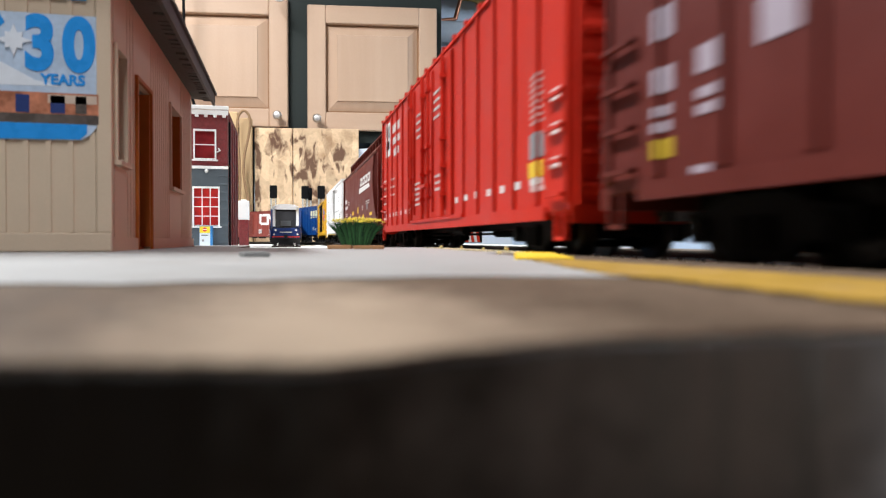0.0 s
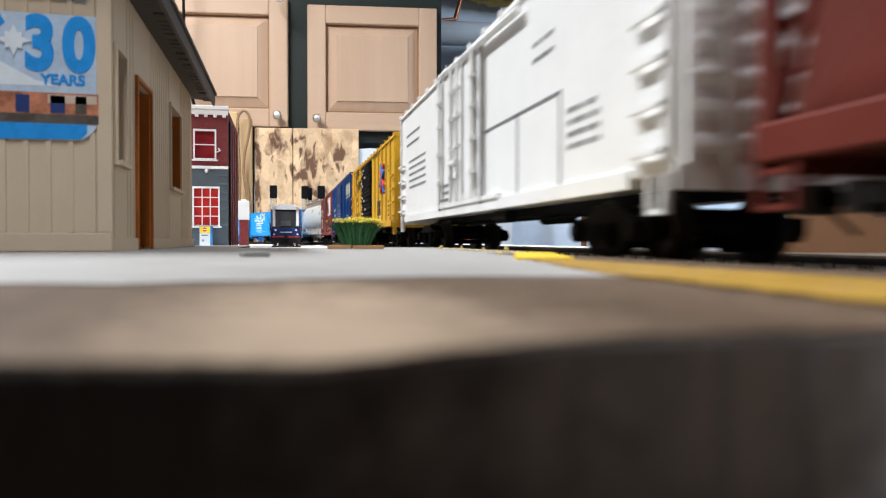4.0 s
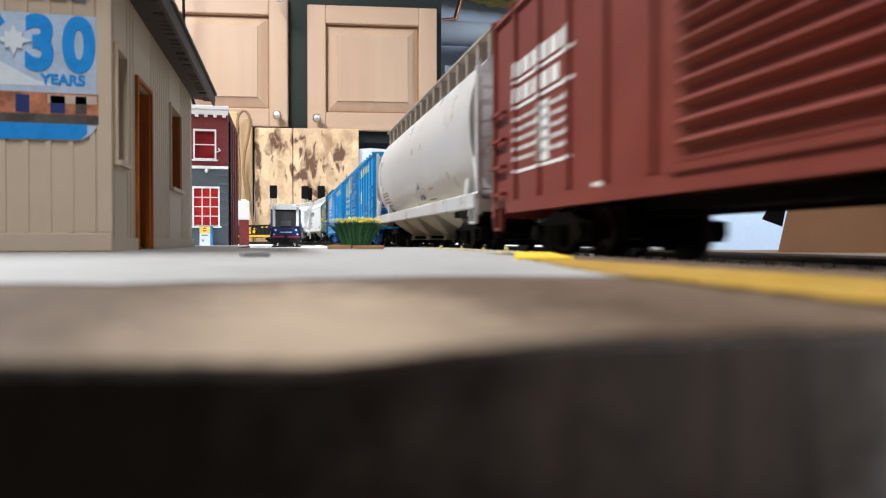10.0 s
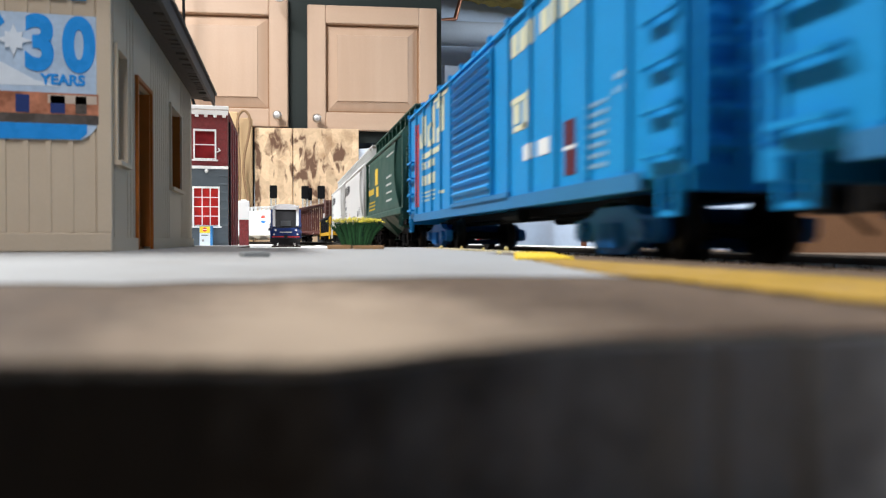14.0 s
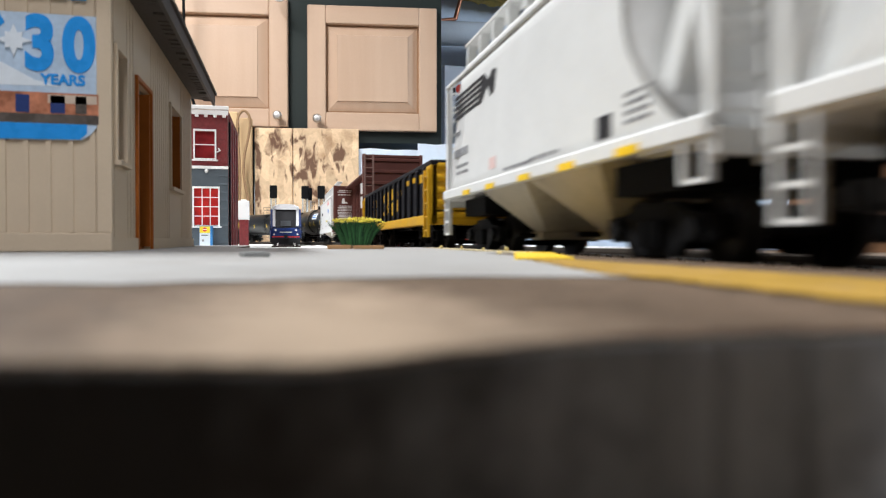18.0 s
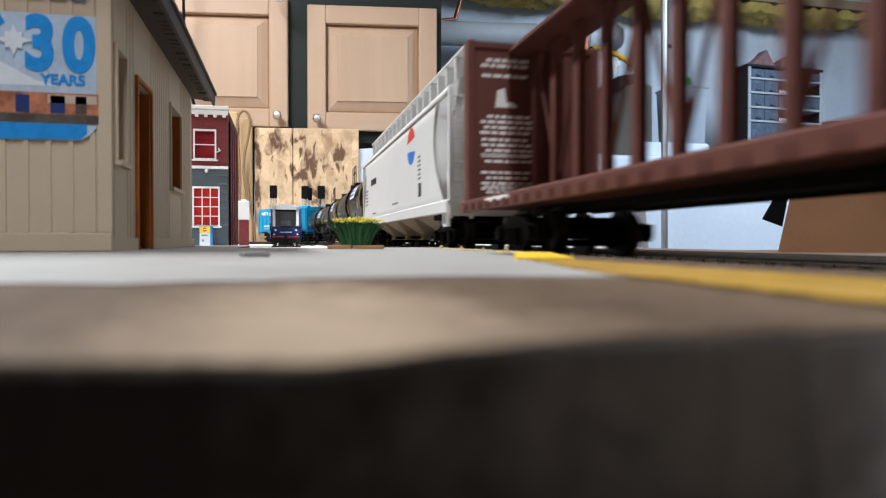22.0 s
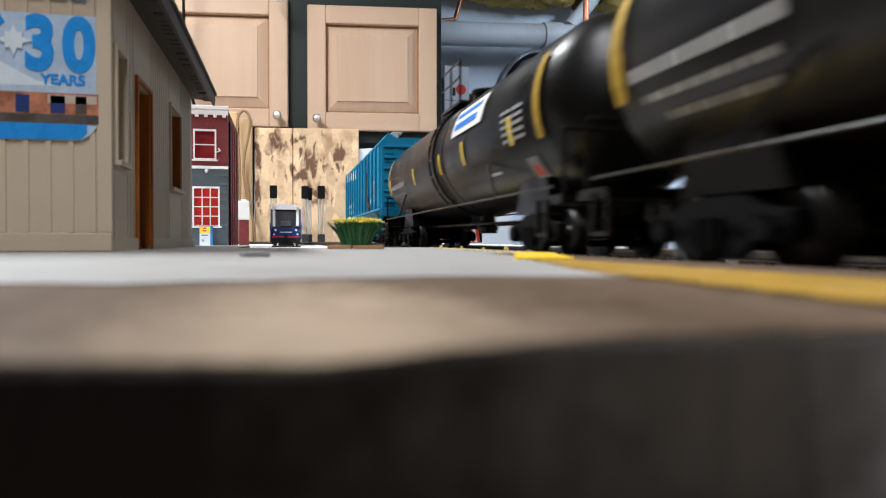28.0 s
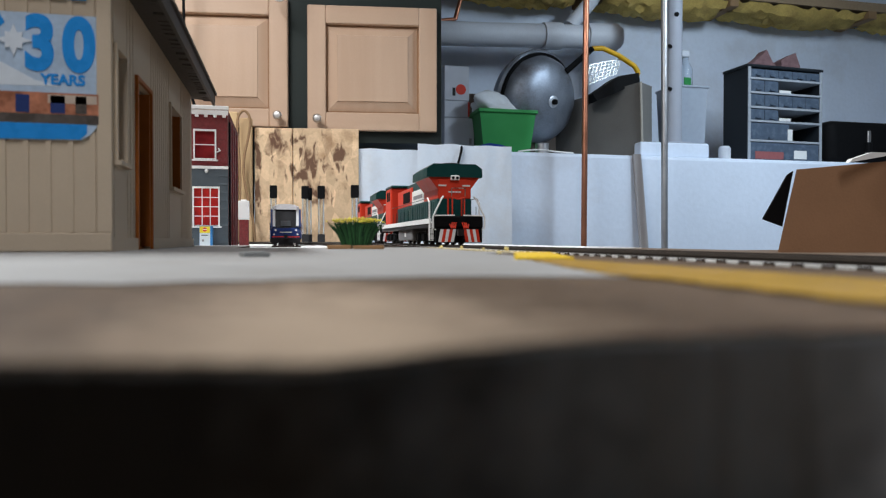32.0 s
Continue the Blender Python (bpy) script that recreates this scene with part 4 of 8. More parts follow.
def chipped_core(back, z0, z1, far):
    """The board behind its chipped end, or (with no far side) the thin shade-coloured skin on that end."""
    bm = bmesh.new()
    xs = [-0.230 + 0.200 * i / 20 for i in range(20)] + [-0.030 + 0.079 * i / 120 for i in range(121)]
    ends = []
    for x in xs:
        for (xa, ya), (xb, yb) in zip(END_WANDER, END_WANDER[1:]):
            if xa <= x <= xb + 1e-9:
                y = ya + (yb - ya) * (x - xa) / (xb - xa)
        ends.append(y + 0.00030 * noise.noise(Vector((x * 700, 0, 7))) + 0.0005 * max(0.0, noise.noise(Vector((x * 1600, 5, 2))) - 0.25))
    rings = []
    for x, y in zip(xs, ends):
        b = far if far else y + 0.0002
        rings.append([bm.verts.new(p) for p in ((x, y + back, z0), (x, y + back, z1), (x, b, z1), (x, b, z0))])
    for a, b in zip(rings, rings[1:]):
        for k in range(4):
            bm.faces.new((a[k], a[(k + 1) % 4], b[(k + 1) % 4], b[k]))
    bm.faces.new(rings[0][::-1])
    bm.faces.new(rings[-1])
    bmesh.ops.recalc_face_normals(bm, faces=bm.faces[:])
    return bm


platform = thing("station_platform", "grey painted fibreboard station platform with a yellow edge line", "platform")
part("core", chipped_core(0.0002, TABLE, DECK - 0.0001, 0.2265), M_RAWEDGE, platform, "raw tan fibreboard core, bare and chipped towards its end")
part("core", B((-0.230, -0.0150, 0.2265, 0.3200, TABLE, DECK - 0.0001)), M_RAWEDGE, platform, "raw tan fibreboard core")
part("deck_surface", ragged_deck(), M_CONCRETE, platform, "grey painted top, worn at its end")
part("deck_surface", B((0.0362, 0.0490, 0.1205, 0.2265, DECK - 0.0001, DECK)), M_CONCRETE, platform, "grey painted top")
part("deck_surface", B((-0.230, -0.0150, 0.2266, 0.3200, DECK - 0.0001, DECK)), M_CONCRETE, platform, "grey painted top")
part("end_trim", chipped_core(0.0, TABLE, DECK - 0.0003, None), M_SHADED_END, platform, "end face coloured dark for shade, with pale grey haze on one side")


def ragged_strip(left, right, y0, y1, z0, z1, wob, n=26):
    """A thin painted strip whose long edges wander."""
    bm = bmesh.new()
    lo, hi = [], []
    for i in range(n + 1):
        y = y0 + (y1 - y0) * i / n
        a, b = left[0] + (left[1] - left[0]) * i / n + rng.uniform(-wob, wob), right[0] + (right[1] - right[0]) * i / n + rng.uniform(-wob, wob) * 0.3
        lo.append((bm.verts.new((a, y, z1)), bm.verts.new((a, y, z0))))
        hi.append((bm.verts.new((b, y, z1)), bm.verts.new((b, y, z0))))
    for i in range(n):
        bm.faces.new((lo[i][0], hi[i][0], hi[i + 1][0], lo[i + 1][0]))
        bm.faces.new((lo[i][1], lo[i][0], lo[i + 1][0], lo[i + 1][1]))
        bm.faces.new((hi[i][0], hi[i][1], hi[i + 1][1], hi[i + 1][0]))
    bm.faces.new((lo[0][1], hi[0][1], hi[0][0], lo[0][0]))
    bm.faces.new((lo[n][0], hi[n][0], hi[n][1], lo[n][1]))
    return bm


# the near lengths of the line take a duller yellow
part("safety_line", ragged_strip((0.0224, 0.0230), (0.0352, 0.0352), 0.0165, 0.0460, DECK, DECK + 0.00012, 0.0005), M_DULL_LINE, platform, "dull yellow safety line")
part("safety_line", ragged_strip((0.0230, 0.0300), (0.0354, 0.0345), 0.0460, 0.0800, DECK, DECK + 0.00012, 0.0006), M_DULL_LINE, platform, "dull yellow safety line")
part("safety_line", ragged_strip((0.0284, 0.0418), (0.0362, 0.0488), 0.0804, 0.1200, DECK, DECK + 0.00025, 0.0003), M_SAFETY, platform, "bright yellow safety line")
part("safety_line", ragged_strip((0.0430, 0.0440), (0.0487, 0.0487), 0.1204, 0.2100, DECK, DECK + 0.00010, 0.0022, 60), mat("faded_yellow_line", (0.50, 0.42, 0.25), 0.7, var=0.2, scale=200), platform, "faded yellow safety line")
for x, y, r in ((0.0465, 0.176, 0.0005), (0.0460, 0.137, 0.0006), (0.0352, 0.1085, 0.0004), (0.0448, 0.150, 0.0004), (0.0455, 0.196, 0.0005)):
    bm = bmesh.new()
    bmesh.ops.create_icosphere(bm, subdivisions=1, radius=r, matrix=Matrix.Translation((0, 0, r * 0.5)))
    for v in bm.verts:
        v.co += Vector((rng.uniform(-1, 1), rng.uniform(-1, 1), 0)) * r * 0.35
        v.co.z = max(0, v.co.z)
    solo("paint_crumb", bm, mat("pale_yellow_crumb", (0.75, 0.62, 0.25), 0.5), "small pale yellow crumb of dried paint on the platform", "crumb", "paint crumbs", at=pose(x, y, DECK + 0.0002))
solo("rubber_pad", bevelled(B((-0.0019, 0.0019, -0.0028, 0.0028, 0, 0.0007)), 0.0001), mat("grey_rubber", (0.20, 0.205, 0.20), 0.7, var=0.1), "small grey rubber pad lying on the platform", "pad", at=pose(-0.0043, 0.1060, DECK, 0, 0, 10))

M_DEPOT = mat("beige_depot_plastic", (0.54, 0.44, 0.325), 0.55, var=0.05, scale=90, grain=1500, bump=0.08)
M_DEPOT_IN = mat("orange_brown_plastic", (0.33, 0.095, 0.014), 0.55, var=0.12, scale=120)
M_ROOF = mat("dark_brown_shingle_plastic", (0.060, 0.050, 0.042), 0.6, var=0.25, scale=200, grain=1500, bump=0.4)
depot = thing("station_depot", "beige board-sided model station depot with dark brown overhanging roof", "model building", at=pose(-0.0368, 0.1594, DECK))
DL, DW, DH, TH = 0.1369, 0.0900, 0.0615, 0.0016
W1, D1, W2 = (0.0061, 0.0153, 0.0205, 0.0455), (0.0283, 0.0465, 0.0, 0.0436), (0.0813, 0.1037, 0.0203, 0.0472)
side = [(-TH, 0, 0, W1[0], 0, DH), (-TH, 0, W1[0], W1[1], 0, W1[2]), (-TH, 0, W1[0], W1[1], W1[3], DH), (-TH, 0, W1[1], D1[0], 0, DH), (-TH, 0, D1[0], D1[1], D1[3], DH),
        (-TH, 0, D1[1], W2[0], 0, DH), (-TH, 0, W2[0], W2[1], 0, W2[2]), (-TH, 0, W2[0], W2[1], W2[3], DH), (-TH, 0, W2[1], DL, 0, DH)]
wall_bm = B(*side)
bmesh.ops.remove_doubles(wall_bm, verts=wall_bm.verts[:], dist=0.00001)
part("side_wall", wall_bm, M_DEPOT, depot, "beige board siding with openings")
RISE = 0.0030
gable = [(-DW, 0), (0, 0), (0, DH), (-DW / 2, DH + RISE), (-DW, DH)]
part("end_wall", extrude_poly(bmesh.new(), [(-DW, 0), (-TH, 0), (-TH, DH), (-DW / 2, DH + RISE), (-DW, DH)], "y", 0.0, TH), M_DEPOT, depot, "beige board siding")
part("end_wall", extrude_poly(bmesh.new(), [(-DW, 0), (-TH, 0), (-TH, DH), (-DW / 2, DH + RISE), (-DW, DH)], "y", DL - TH, DL), M_DEPOT, depot)
part("side_wall", B((-DW, -DW + TH, TH, DL - TH, 0, DH)), M_DEPOT, depot)
batten = mesh_of("batten", B((-0.0005, 0.0005, -0.0004, 0.0, 0.0042, DH)), M_DEPOT)
for i in range(20):
    part("batten", batten, None, depot, at=pose(-0.0030 - i * 0.0043, 0, 0))
sb = mesh_of("batten", B((0.0, 0.00013, -0.0003, 0.0003, 0.0030, DH)), M_DEPOT)
for i in range(39):
    y = 0.0014 + i * 0.0034
    if not any(o[0] - 0.0006 < y < o[1] + 0.0006 for o in (W1, D1, W2)):
        part("batten", sb, None, depot, at=pose(0, y, 0))
part("base_board", bevelled(B((-DW - 0.0006, 0.0007, -0.0008, 0.0, 0.0, 0.0040)), 0.0002), M_DEPOT, depot)
part("base_board", B((0.0, 0.0007, 0.0, D1[0] - 0.0004, 0.0, 0.0030)), M_DEPOT, depot)
part("base_board", B((0.0, 0.0007, D1[1] + 0.0004, DL, 0.0, 0.0030)), M_DEPOT, depot)
part("corner_board", bevelled(B((-0.0022, 0.0008, -0.0007, 0.0002, 0.0040, DH)), 0.0002), M_DEPOT, depot)
for o in (W1, W2):
    fr = part("window_frame", B((0, 0.0008, o[0] - 0.0010, o[0], o[2] - 0.001, o[3] + 0.001), (0, 0.0008, o[1], o[1] + 0.0010, o[2] - 0.001, o[3] + 0.001), (0, 0.0008, o[0], o[1], o[3], o[3] + 0.001)), M_DEPOT, depot)
    part("window_sill", B((0, 0.0016, o[0] - 0.0014, o[1] + 0.0014, o[2] - 0.0012, o[2] - 0.0001)), M_DEPOT, fr)
part("door_frame", B((0, 0.0008, D1[0] - 0.0010, D1[0], 0, D1[3] + 0.001), (0, 0.0008, D1[1], D1[1] + 0.0010, 0, D1[3] + 0.001), (0, 0.0008, D1[0], D1[1], D1[3], D1[3] + 0.001)), M_DEPOT_IN, depot, "orange brown door frame")
part("door", B((-0.0150, 0.0002, D1[1] - 0.0012, D1[1] - 0.0002, 0.0006, D1[3] - 0.0004)), M_DEPOT_IN, depot, "orange brown door, standing open inwards")
part("window_reveal", B((-0.0150, 0.0002, W2[1] - 0.0009, W2[1] - 0.0001, W2[2], W2[3])), M_DEPOT_IN, depot, "orange brown window reveal")
part("inner_wall", B((-0.0220, -0.0205, TH, DL - TH, 0, DH - 0.002)), M_DEPOT_IN, depot, "orange brown inner wall")
part("floor", B((-DW + TH, -TH, TH, DL - TH, 0.0, 0.0006)), M_DEPOT_IN, depot)
slope = RISE / (DW / 2)
ov = 0.0085
for s in (0, 1):
    a = [(ov - 0.0005, DH - ov * slope), (-DW / 2, DH + RISE), (-DW / 2, DH + RISE + 0.0022), (ov, DH - ov * slope + 0.0024)]
    if s:
        a = [(-DW - x, z) for x, z in a]
    rf = part("roof_slope", extrude_poly(bmesh.new(), a, "y", -0.006, DL + 0.0045), M_ROOF, depot, "dark brown shingled roof slope")
    for i in range(9):
        f = (i + 0.15) / 9.0
        x = ov + (-DW / 2 - ov) * f
        z = DH - ov * slope + 0.0024 + (RISE + ov * slope) * f
        xx = -DW - x if s else x
        part("shingle_course", B((xx - 0.0020, xx + 0.0020, -0.0060, DL + 0.0045, z - 0.0002, z + 0.0009)), M_ROOF, rf)
# ragged shingle ends hanging under the eave
tab = mesh_of("shingle_tab", B((-0.0016, 0.0016, 0.0, 0.0026, -0.0010, 0.0)), M_ROOF)
for i in range(42):
    part("shingle_tab", tab, None, depot, at=pose(ov - 0.0022, -0.0050 + i * 0.0034 + rng.uniform(-0.0004, 0.0004), DH - ov * slope + rng.uniform(-0.0004, 0.0002)))
part("fascia", B((ov - 0.0006, ov + 0.0004, -0.0062, DL + 0.0047, DH - ov * slope - 0.0019, DH - ov * slope + 0.0022)), mat("grey_brown_fascia", (0.075, 0.066, 0.058), 0.5, var=0.2), depot, "grey brown fascia board")
# posters on the end wall
sign = thing("poster", "glossy blue and white anniversary poster with a train photo strip", "poster", at=depot.matrix_world.copy() @ pose(0.0010, -0.00042, 0))
M_PBLUE = mat("poster_blue", (0.025, 0.27, 0.70), 0.28, var=0.1, scale=200, bump=0)
M_PWHITE = mat("poster_sky_white", (0.42, 0.53, 0.66), 0.25, var=0.18, scale=90, bump=0)
M_PDARK = mat("poster_dark_strip", (0.10, 0.085, 0.075), 0.28, var=0.4, scale=300, bump=0)
M_PORANGE = mat("poster_orange_strip", (0.42, 0.17, 0.10), 0.28, var=0.5, scale=260, bump=0)


def sheet(x0, x1, z0, z1, y=-0.0002):
    return B((x0, x1, y, 0.0, z0, z1))


rounded = [(-0.060, 0.0230), (-0.0062, 0.0238), (-0.0043, 0.0250), (-0.0031, 0.0266), (-0.0026, 0.0288), (-0.0026, 0.0502), (-0.060, 0.0500)]
part("backing", extrude_poly(bmesh.new(), rounded, "y", -0.0002, 0.0), M_PWHITE, sign, "pale blue sky ground")
part("blue_band", extrude_poly(bmesh.new(), [(-0.060, 0.0231), (-0.0064, 0.0239), (-0.0050, 0.0252), (-0.0050, 0.0271), (-0.060, 0.0271)], "y", -0.0003, -0.0002), M_PBLUE, sign)
part("dark_band", sheet(-0.060, -0.0027, 0.0271, 0.0291, -0.0003), M_PDARK, sign)
part("photo_strip", sheet(-0.060, -0.0027, 0.0291, 0.0336, -0.0003), M_PORANGE, sign, "blurred orange and dark train photo")
for i, (a, b) in enumerate(((-0.0186, -0.0160), (-0.0120, -0.0092), (-0.0260, -0.0225), (-0.0072, -0.0050))):
    part("photo_car", B((a, b, -0.0004, -0.0003, 0.0293, 0.0330)), M_PDARK if i == 3 else mat("poster_navy", (0.03, 0.05, 0.16), 0.3), sign)

def text_mesh(body, size, material, parent, at, name="lettering", depth=0.00008, bold=0.0):
    cu = bpy.data.curves.new(name, "FONT")
    cu.body, cu.size, cu.extrude, cu.offset = body, size, depth, bold
    tmp = bpy.data.objects.new(name, cu)
    scene.collection.objects.link(tmp)
    dg = bpy.context.evaluated_depsgraph_get()
    dg.update()
    me = bpy.data.meshes.new_from_object(tmp.evaluated_get(dg))
    bpy.data.objects.remove(tmp)
    me.materials.clear()
    me.materials.append(material)
    return part(name, me, material, parent, at=at)


for ch, x in (("3", -0.0170), ("0", -0.0095)):
    text_mesh(ch, 0.0152, M_PBLUE, sign, pose(x, -0.0003, 0.0388, 90, 0, 0) @ Matrix.Diagonal((0.80, 1, 1, 1)), "numeral", bold=0.0007)
text_mesh("YEARS", 0.0030, M_PBLUE, sign, pose(-0.0138, -0.0003, 0.0354, 90, 0, 0), "lettering", bold=0.0001)
M_PCLOUD = mat("poster_cloud_white", (0.66, 0.72, 0.78), 0.25, var=0.08, scale=90, bump=0)
# glint on the glossy poster, drawn into it as a white star
star = []
for i in range(16):
    a, q = 2 * math.pi * i / 16, (0.0034 if i % 4 == 0 else 0.0024) if i % 2 == 0 else 0.0017
    star.append((-0.0188 + q * math.cos(a), 0.0442 + q * math.sin(a)))
part("starburst", extrude_poly(bmesh.new(), star, "y", -0.0006, -0.0003), M_PCLOUD, sign, "white glint drawn as a starburst")
part("blue_panel", extrude_poly(bmesh.new(), [(-0.060, 0.0462), (-0.0222, 0.0462), (-0.0205, 0.0478), (-0.0215, 0.0496), (-0.060, 0.0498)], "y", -0.0003, -0.0002), M_PBLUE, sign)
part("cloud_band", extrude_poly(bmesh.new(), [(-0.060, 0.0400), (-0.0230, 0.0404), (-0.0205, 0.0392), (-0.0150, 0.0362), (-0.0100, 0.0350), (-0.060, 0.0344)], "y", -0.00026, -0.0002), M_PCLOUD, sign)
part("photo_sky", B((-0.0125, -0.0030, -0.0004, -0.0003, 0.0314, 0.0332)), mat("poster_cream", (0.52, 0.42, 0.34), 0.3), sign)
sign2 = thing("poster", "blue bordered poster above the anniversary poster", "poster", at=depot.matrix_world.copy() @ pose(0, -0.00042, 0))
part("backing", B((-0.060, -0.0040, -0.0002, 0.0, 0.0535, 0.0600)), M_PBLUE, sign2)
part("picture", B((-0.058, -0.0075, -0.0003, -0.0002, 0.0556, 0.0594)), M_PWHITE, sign2)

# ---- flower planter ----
pl = thing("flower_planter", "clump of yellow daffodils with green leaves on a wooden base", "planter", at=pose(0.0196, 0.1880, DECK, 0, 0, -12))
w_pl = wood("planter_stick_wood", (0.42, 0.24, 0.11), (0.28, 0.15, 0.07), 400, (0.1, 1, 1))
part("base_stick", bevelled(B((-0.0078, -0.0012, -0.0022, 0.0018, 0, 0.0011)), 0.00015), w_pl, pl)
part("base_stick", bevelled(B((-0.0008, 0.0076, -0.0022, 0.0018, 0, 0.0010)), 0.00015), w_pl, pl)


def leaf_material(name, colour, rough, var, scale):
    """Each blade takes its own green."""
    m = mat(name, colour, rough, var=var, scale=scale)
    nt = m.node_tree
    g = nt.nodes.new("ShaderNodeNewGeometry")
    r = nt.nodes.new("ShaderNodeValToRGB")
    r.color_ramp.elements[0].color, r.color_ramp.elements[1].color = (0.004, 0.020, 0.008, 1), (0.034, 0.120, 0.038, 1)
    nt.links.new(g.outputs["Random Per Island"], r.inputs["Fac"])
    nt.links.new(r.outputs["Color"], nt.nodes["Principled BSDF"].inputs["Base Color"])
    return m


leaf_v, leaf_f, tips = [], [], []
for i in range(620):
    bx, by = rng.uniform(-0.0038, 0.0038), rng.uniform(-0.0014, 0.0014)
    lean = bx / 0.0038
    hgt = rng.uniform(0.0060, 0.0076) * (1 - 0.08 * lean * lean)
    tx, ty = bx + lean * rng.uniform(0.0016, 0.0046) + rng.gauss(0, 0.0004), by + rng.gauss(0, 0.0006)
    wd = rng.uniform(0.00012, 0.00022)
    k = len(leaf_v)
    mx, my = (bx * 2 + tx) / 3, (by * 2 + ty) / 3
    leaf_v += [(bx - wd, by, 0.0010), (bx + wd, by, 0.0010), (mx + wd, my, 0.001 + hgt * 0.5), (mx - wd, my, 0.001 + hgt * 0.5), (tx, ty, 0.001 + hgt)]
    leaf_f += [(k, k + 1, k + 2, k + 3), (k + 3, k + 2, k + 4)]
    if rng.random() < 0.45 and hgt > 0.0064:
        tips.append((tx, ty, 0.001 + hgt))
me = bpy.data.meshes.new("leaves")
me.from_pydata(leaf_v, [], leaf_f)
me.materials.append(leaf_material("daffodil_leaf_green", (0.010, 0.045, 0.016), 0.55, var=0.5, scale=500))
part("leaves", me, None, pl, "dark green blade leaves")["kind"] = "stuff"
bm = bmesh.new()
for p in tips:
    bmesh.ops.create_icosphere(bm, subdivisions=1, radius=rng.uniform(0.00018, 0.00030), matrix=Matrix.Translation(p) @ Matrix.Diagonal((1, 1, rng.uniform(0.8, 1.4), 1)))
part("blossoms", bm, mat("daffodil_yellow", (0.78, 0.66, 0.08), 0.5, var=0.25, scale=700), pl, "small yellow blossoms")["kind"] = "stuff"

# ---- brick building ----
def brick_material():
    m = mat("dark_red_brick_plastic", (0.16, 0.022, 0.024), 0.6, var=0.15, scale=60)
    nt = m.node_tree
    b = nt.nodes["Principled BSDF"]
    br = nt.nodes.new("ShaderNodeTexBrick")
    br.inputs["Color1"].default_value, br.inputs["Color2"].default_value, br.inputs["Mortar"].default_value = (0.20, 0.028, 0.030, 1), (0.12, 0.018, 0.020, 1), (0.20, 0.09, 0.085, 1)
    br.inputs["Scale"].default_value, br.inputs["Mortar Size"].default_value = 280, 0.012
    mp = nt.nodes.new("ShaderNodeMapping")
    mp.inputs["Rotation"].default_value = (radians(90), 0, 0)
    nt.links.new(nt.nodes["Texture Coordinate"].outputs["Object"], mp.inputs["Vector"])
    nt.links.new(mp.outputs["Vector"], br.inputs["Vector"])
    nt.links.new(br.outputs["Color"], b.inputs["Base Color"])
    return m


M_BRICK = brick_material()
M_SLATE = mat("blue_grey_storefront_plastic", (0.075, 0.092, 0.105), 0.55, var=0.12, scale=100)
M_TRIM = mat("white_plastic_trim", (0.78, 0.78, 0.76), 0.5, var=0.04, scale=120)
M_CURTAIN = mat("red_window_backing", (0.62, 0.03, 0.025), 0.5, var=0.2, scale=120)
hall = thing("brick_building", "two-storey dark red brick model building with grey storefront", "model building", at=pose(-0.0528, 0.6915, TABLE))
BW, BD = 0.075, 0.155
ZT, ZM = 0.1335, 0.0790
win_u = (-0.0300, -0.0118, 0.0870, 0.1140)
win_l = (-0.0312, -0.0088, 0.0225, 0.0588)


def holed(x0, x1, z0, z1, hole, y0, y1):
    a, b, c, d = hole
    return [(x0, a, y0, y1, z0, z1), (b, x1, y0, y1, z0, z1), (a, b, y0, y1, z0, c), (a, b, y0, y1, d, z1)]


part("front_wall", B(*holed(-BW, 0, ZM, ZT, win_u, 0, 0.003)), M_BRICK, hall, "dark red brick upper front")
part("storefront", B(*holed(-BW, 0.0004, 0, ZM - 0.0015, win_l, -0.0006, 0.003)), M_SLATE, hall, "blue-grey storefront")
for i in range(9):
    part("clapboard", extrude_poly(bmesh.new(), [(-0.0006, 0.006 + i * 0.008), (-0.0010, 0.006 + i * 0.008), (-0.0006, 0.0075 + i * 0.008)], "x", -0.0085, 0.0004), M_SLATE, hall)
part("side_wall", B((-0.003, 0, 0.003, BD, 0, ZT)), M_BRICK, hall, "dark red brick side wall")
part("side_wall", B((-BW, -BW + 0.003, 0.003, BD, 0, ZT)), M_BRICK, hall)
part("rear_wall", B((-BW + 0.003, -0.003, BD - 0.003, BD, 0, ZT)), M_BRICK, hall)
part("roof", B((-BW + 0.003, -0.003, 0.003, BD - 0.003, ZT - 0.006, ZT - 0.004)), M_ROOF, hall)
part("belt_course", bevelled(B((-BW, 0.0008, -0.0016, 0.0, ZM - 0.0018, ZM + 0.0010)), 0.0003), M_TRIM, hall, "white belt course")
part("cornice", bevelled(B((-BW - 0.001, 0.0012, -0.0030, 0.0, ZT + 0.0010, ZT + 0.0046)), 0.0003), M_TRIM, hall, "white cornice")
part("cornice", bevelled(B((-BW - 0.001, 0.0008, -0.0022, 0.0, ZT - 0.0040, ZT + 0.0004)), 0.0003), M_TRIM, hall, "white cornice")
dent = mesh_of("bracket", bevelled(B((-0.0016, 0.0016, -0.0022, 0.0, ZT - 0.0064, ZT - 0.0036)), 0.0003), M_TRIM)
for i in range(9):
    part("bracket", dent, None, hall, at=pose(-0.0030 - i * 0.0084, 0, 0))
part("side_coping", B((-0.0034, 0.0006, 0.0, BD, ZT, ZT + 0.0012)), M_BRICK, hall)
part("chimney", B((-0.014, -0.004, 0.012, 0.022, ZT - 0.005, ZT + 0.0075)), M_BRICK, hall)
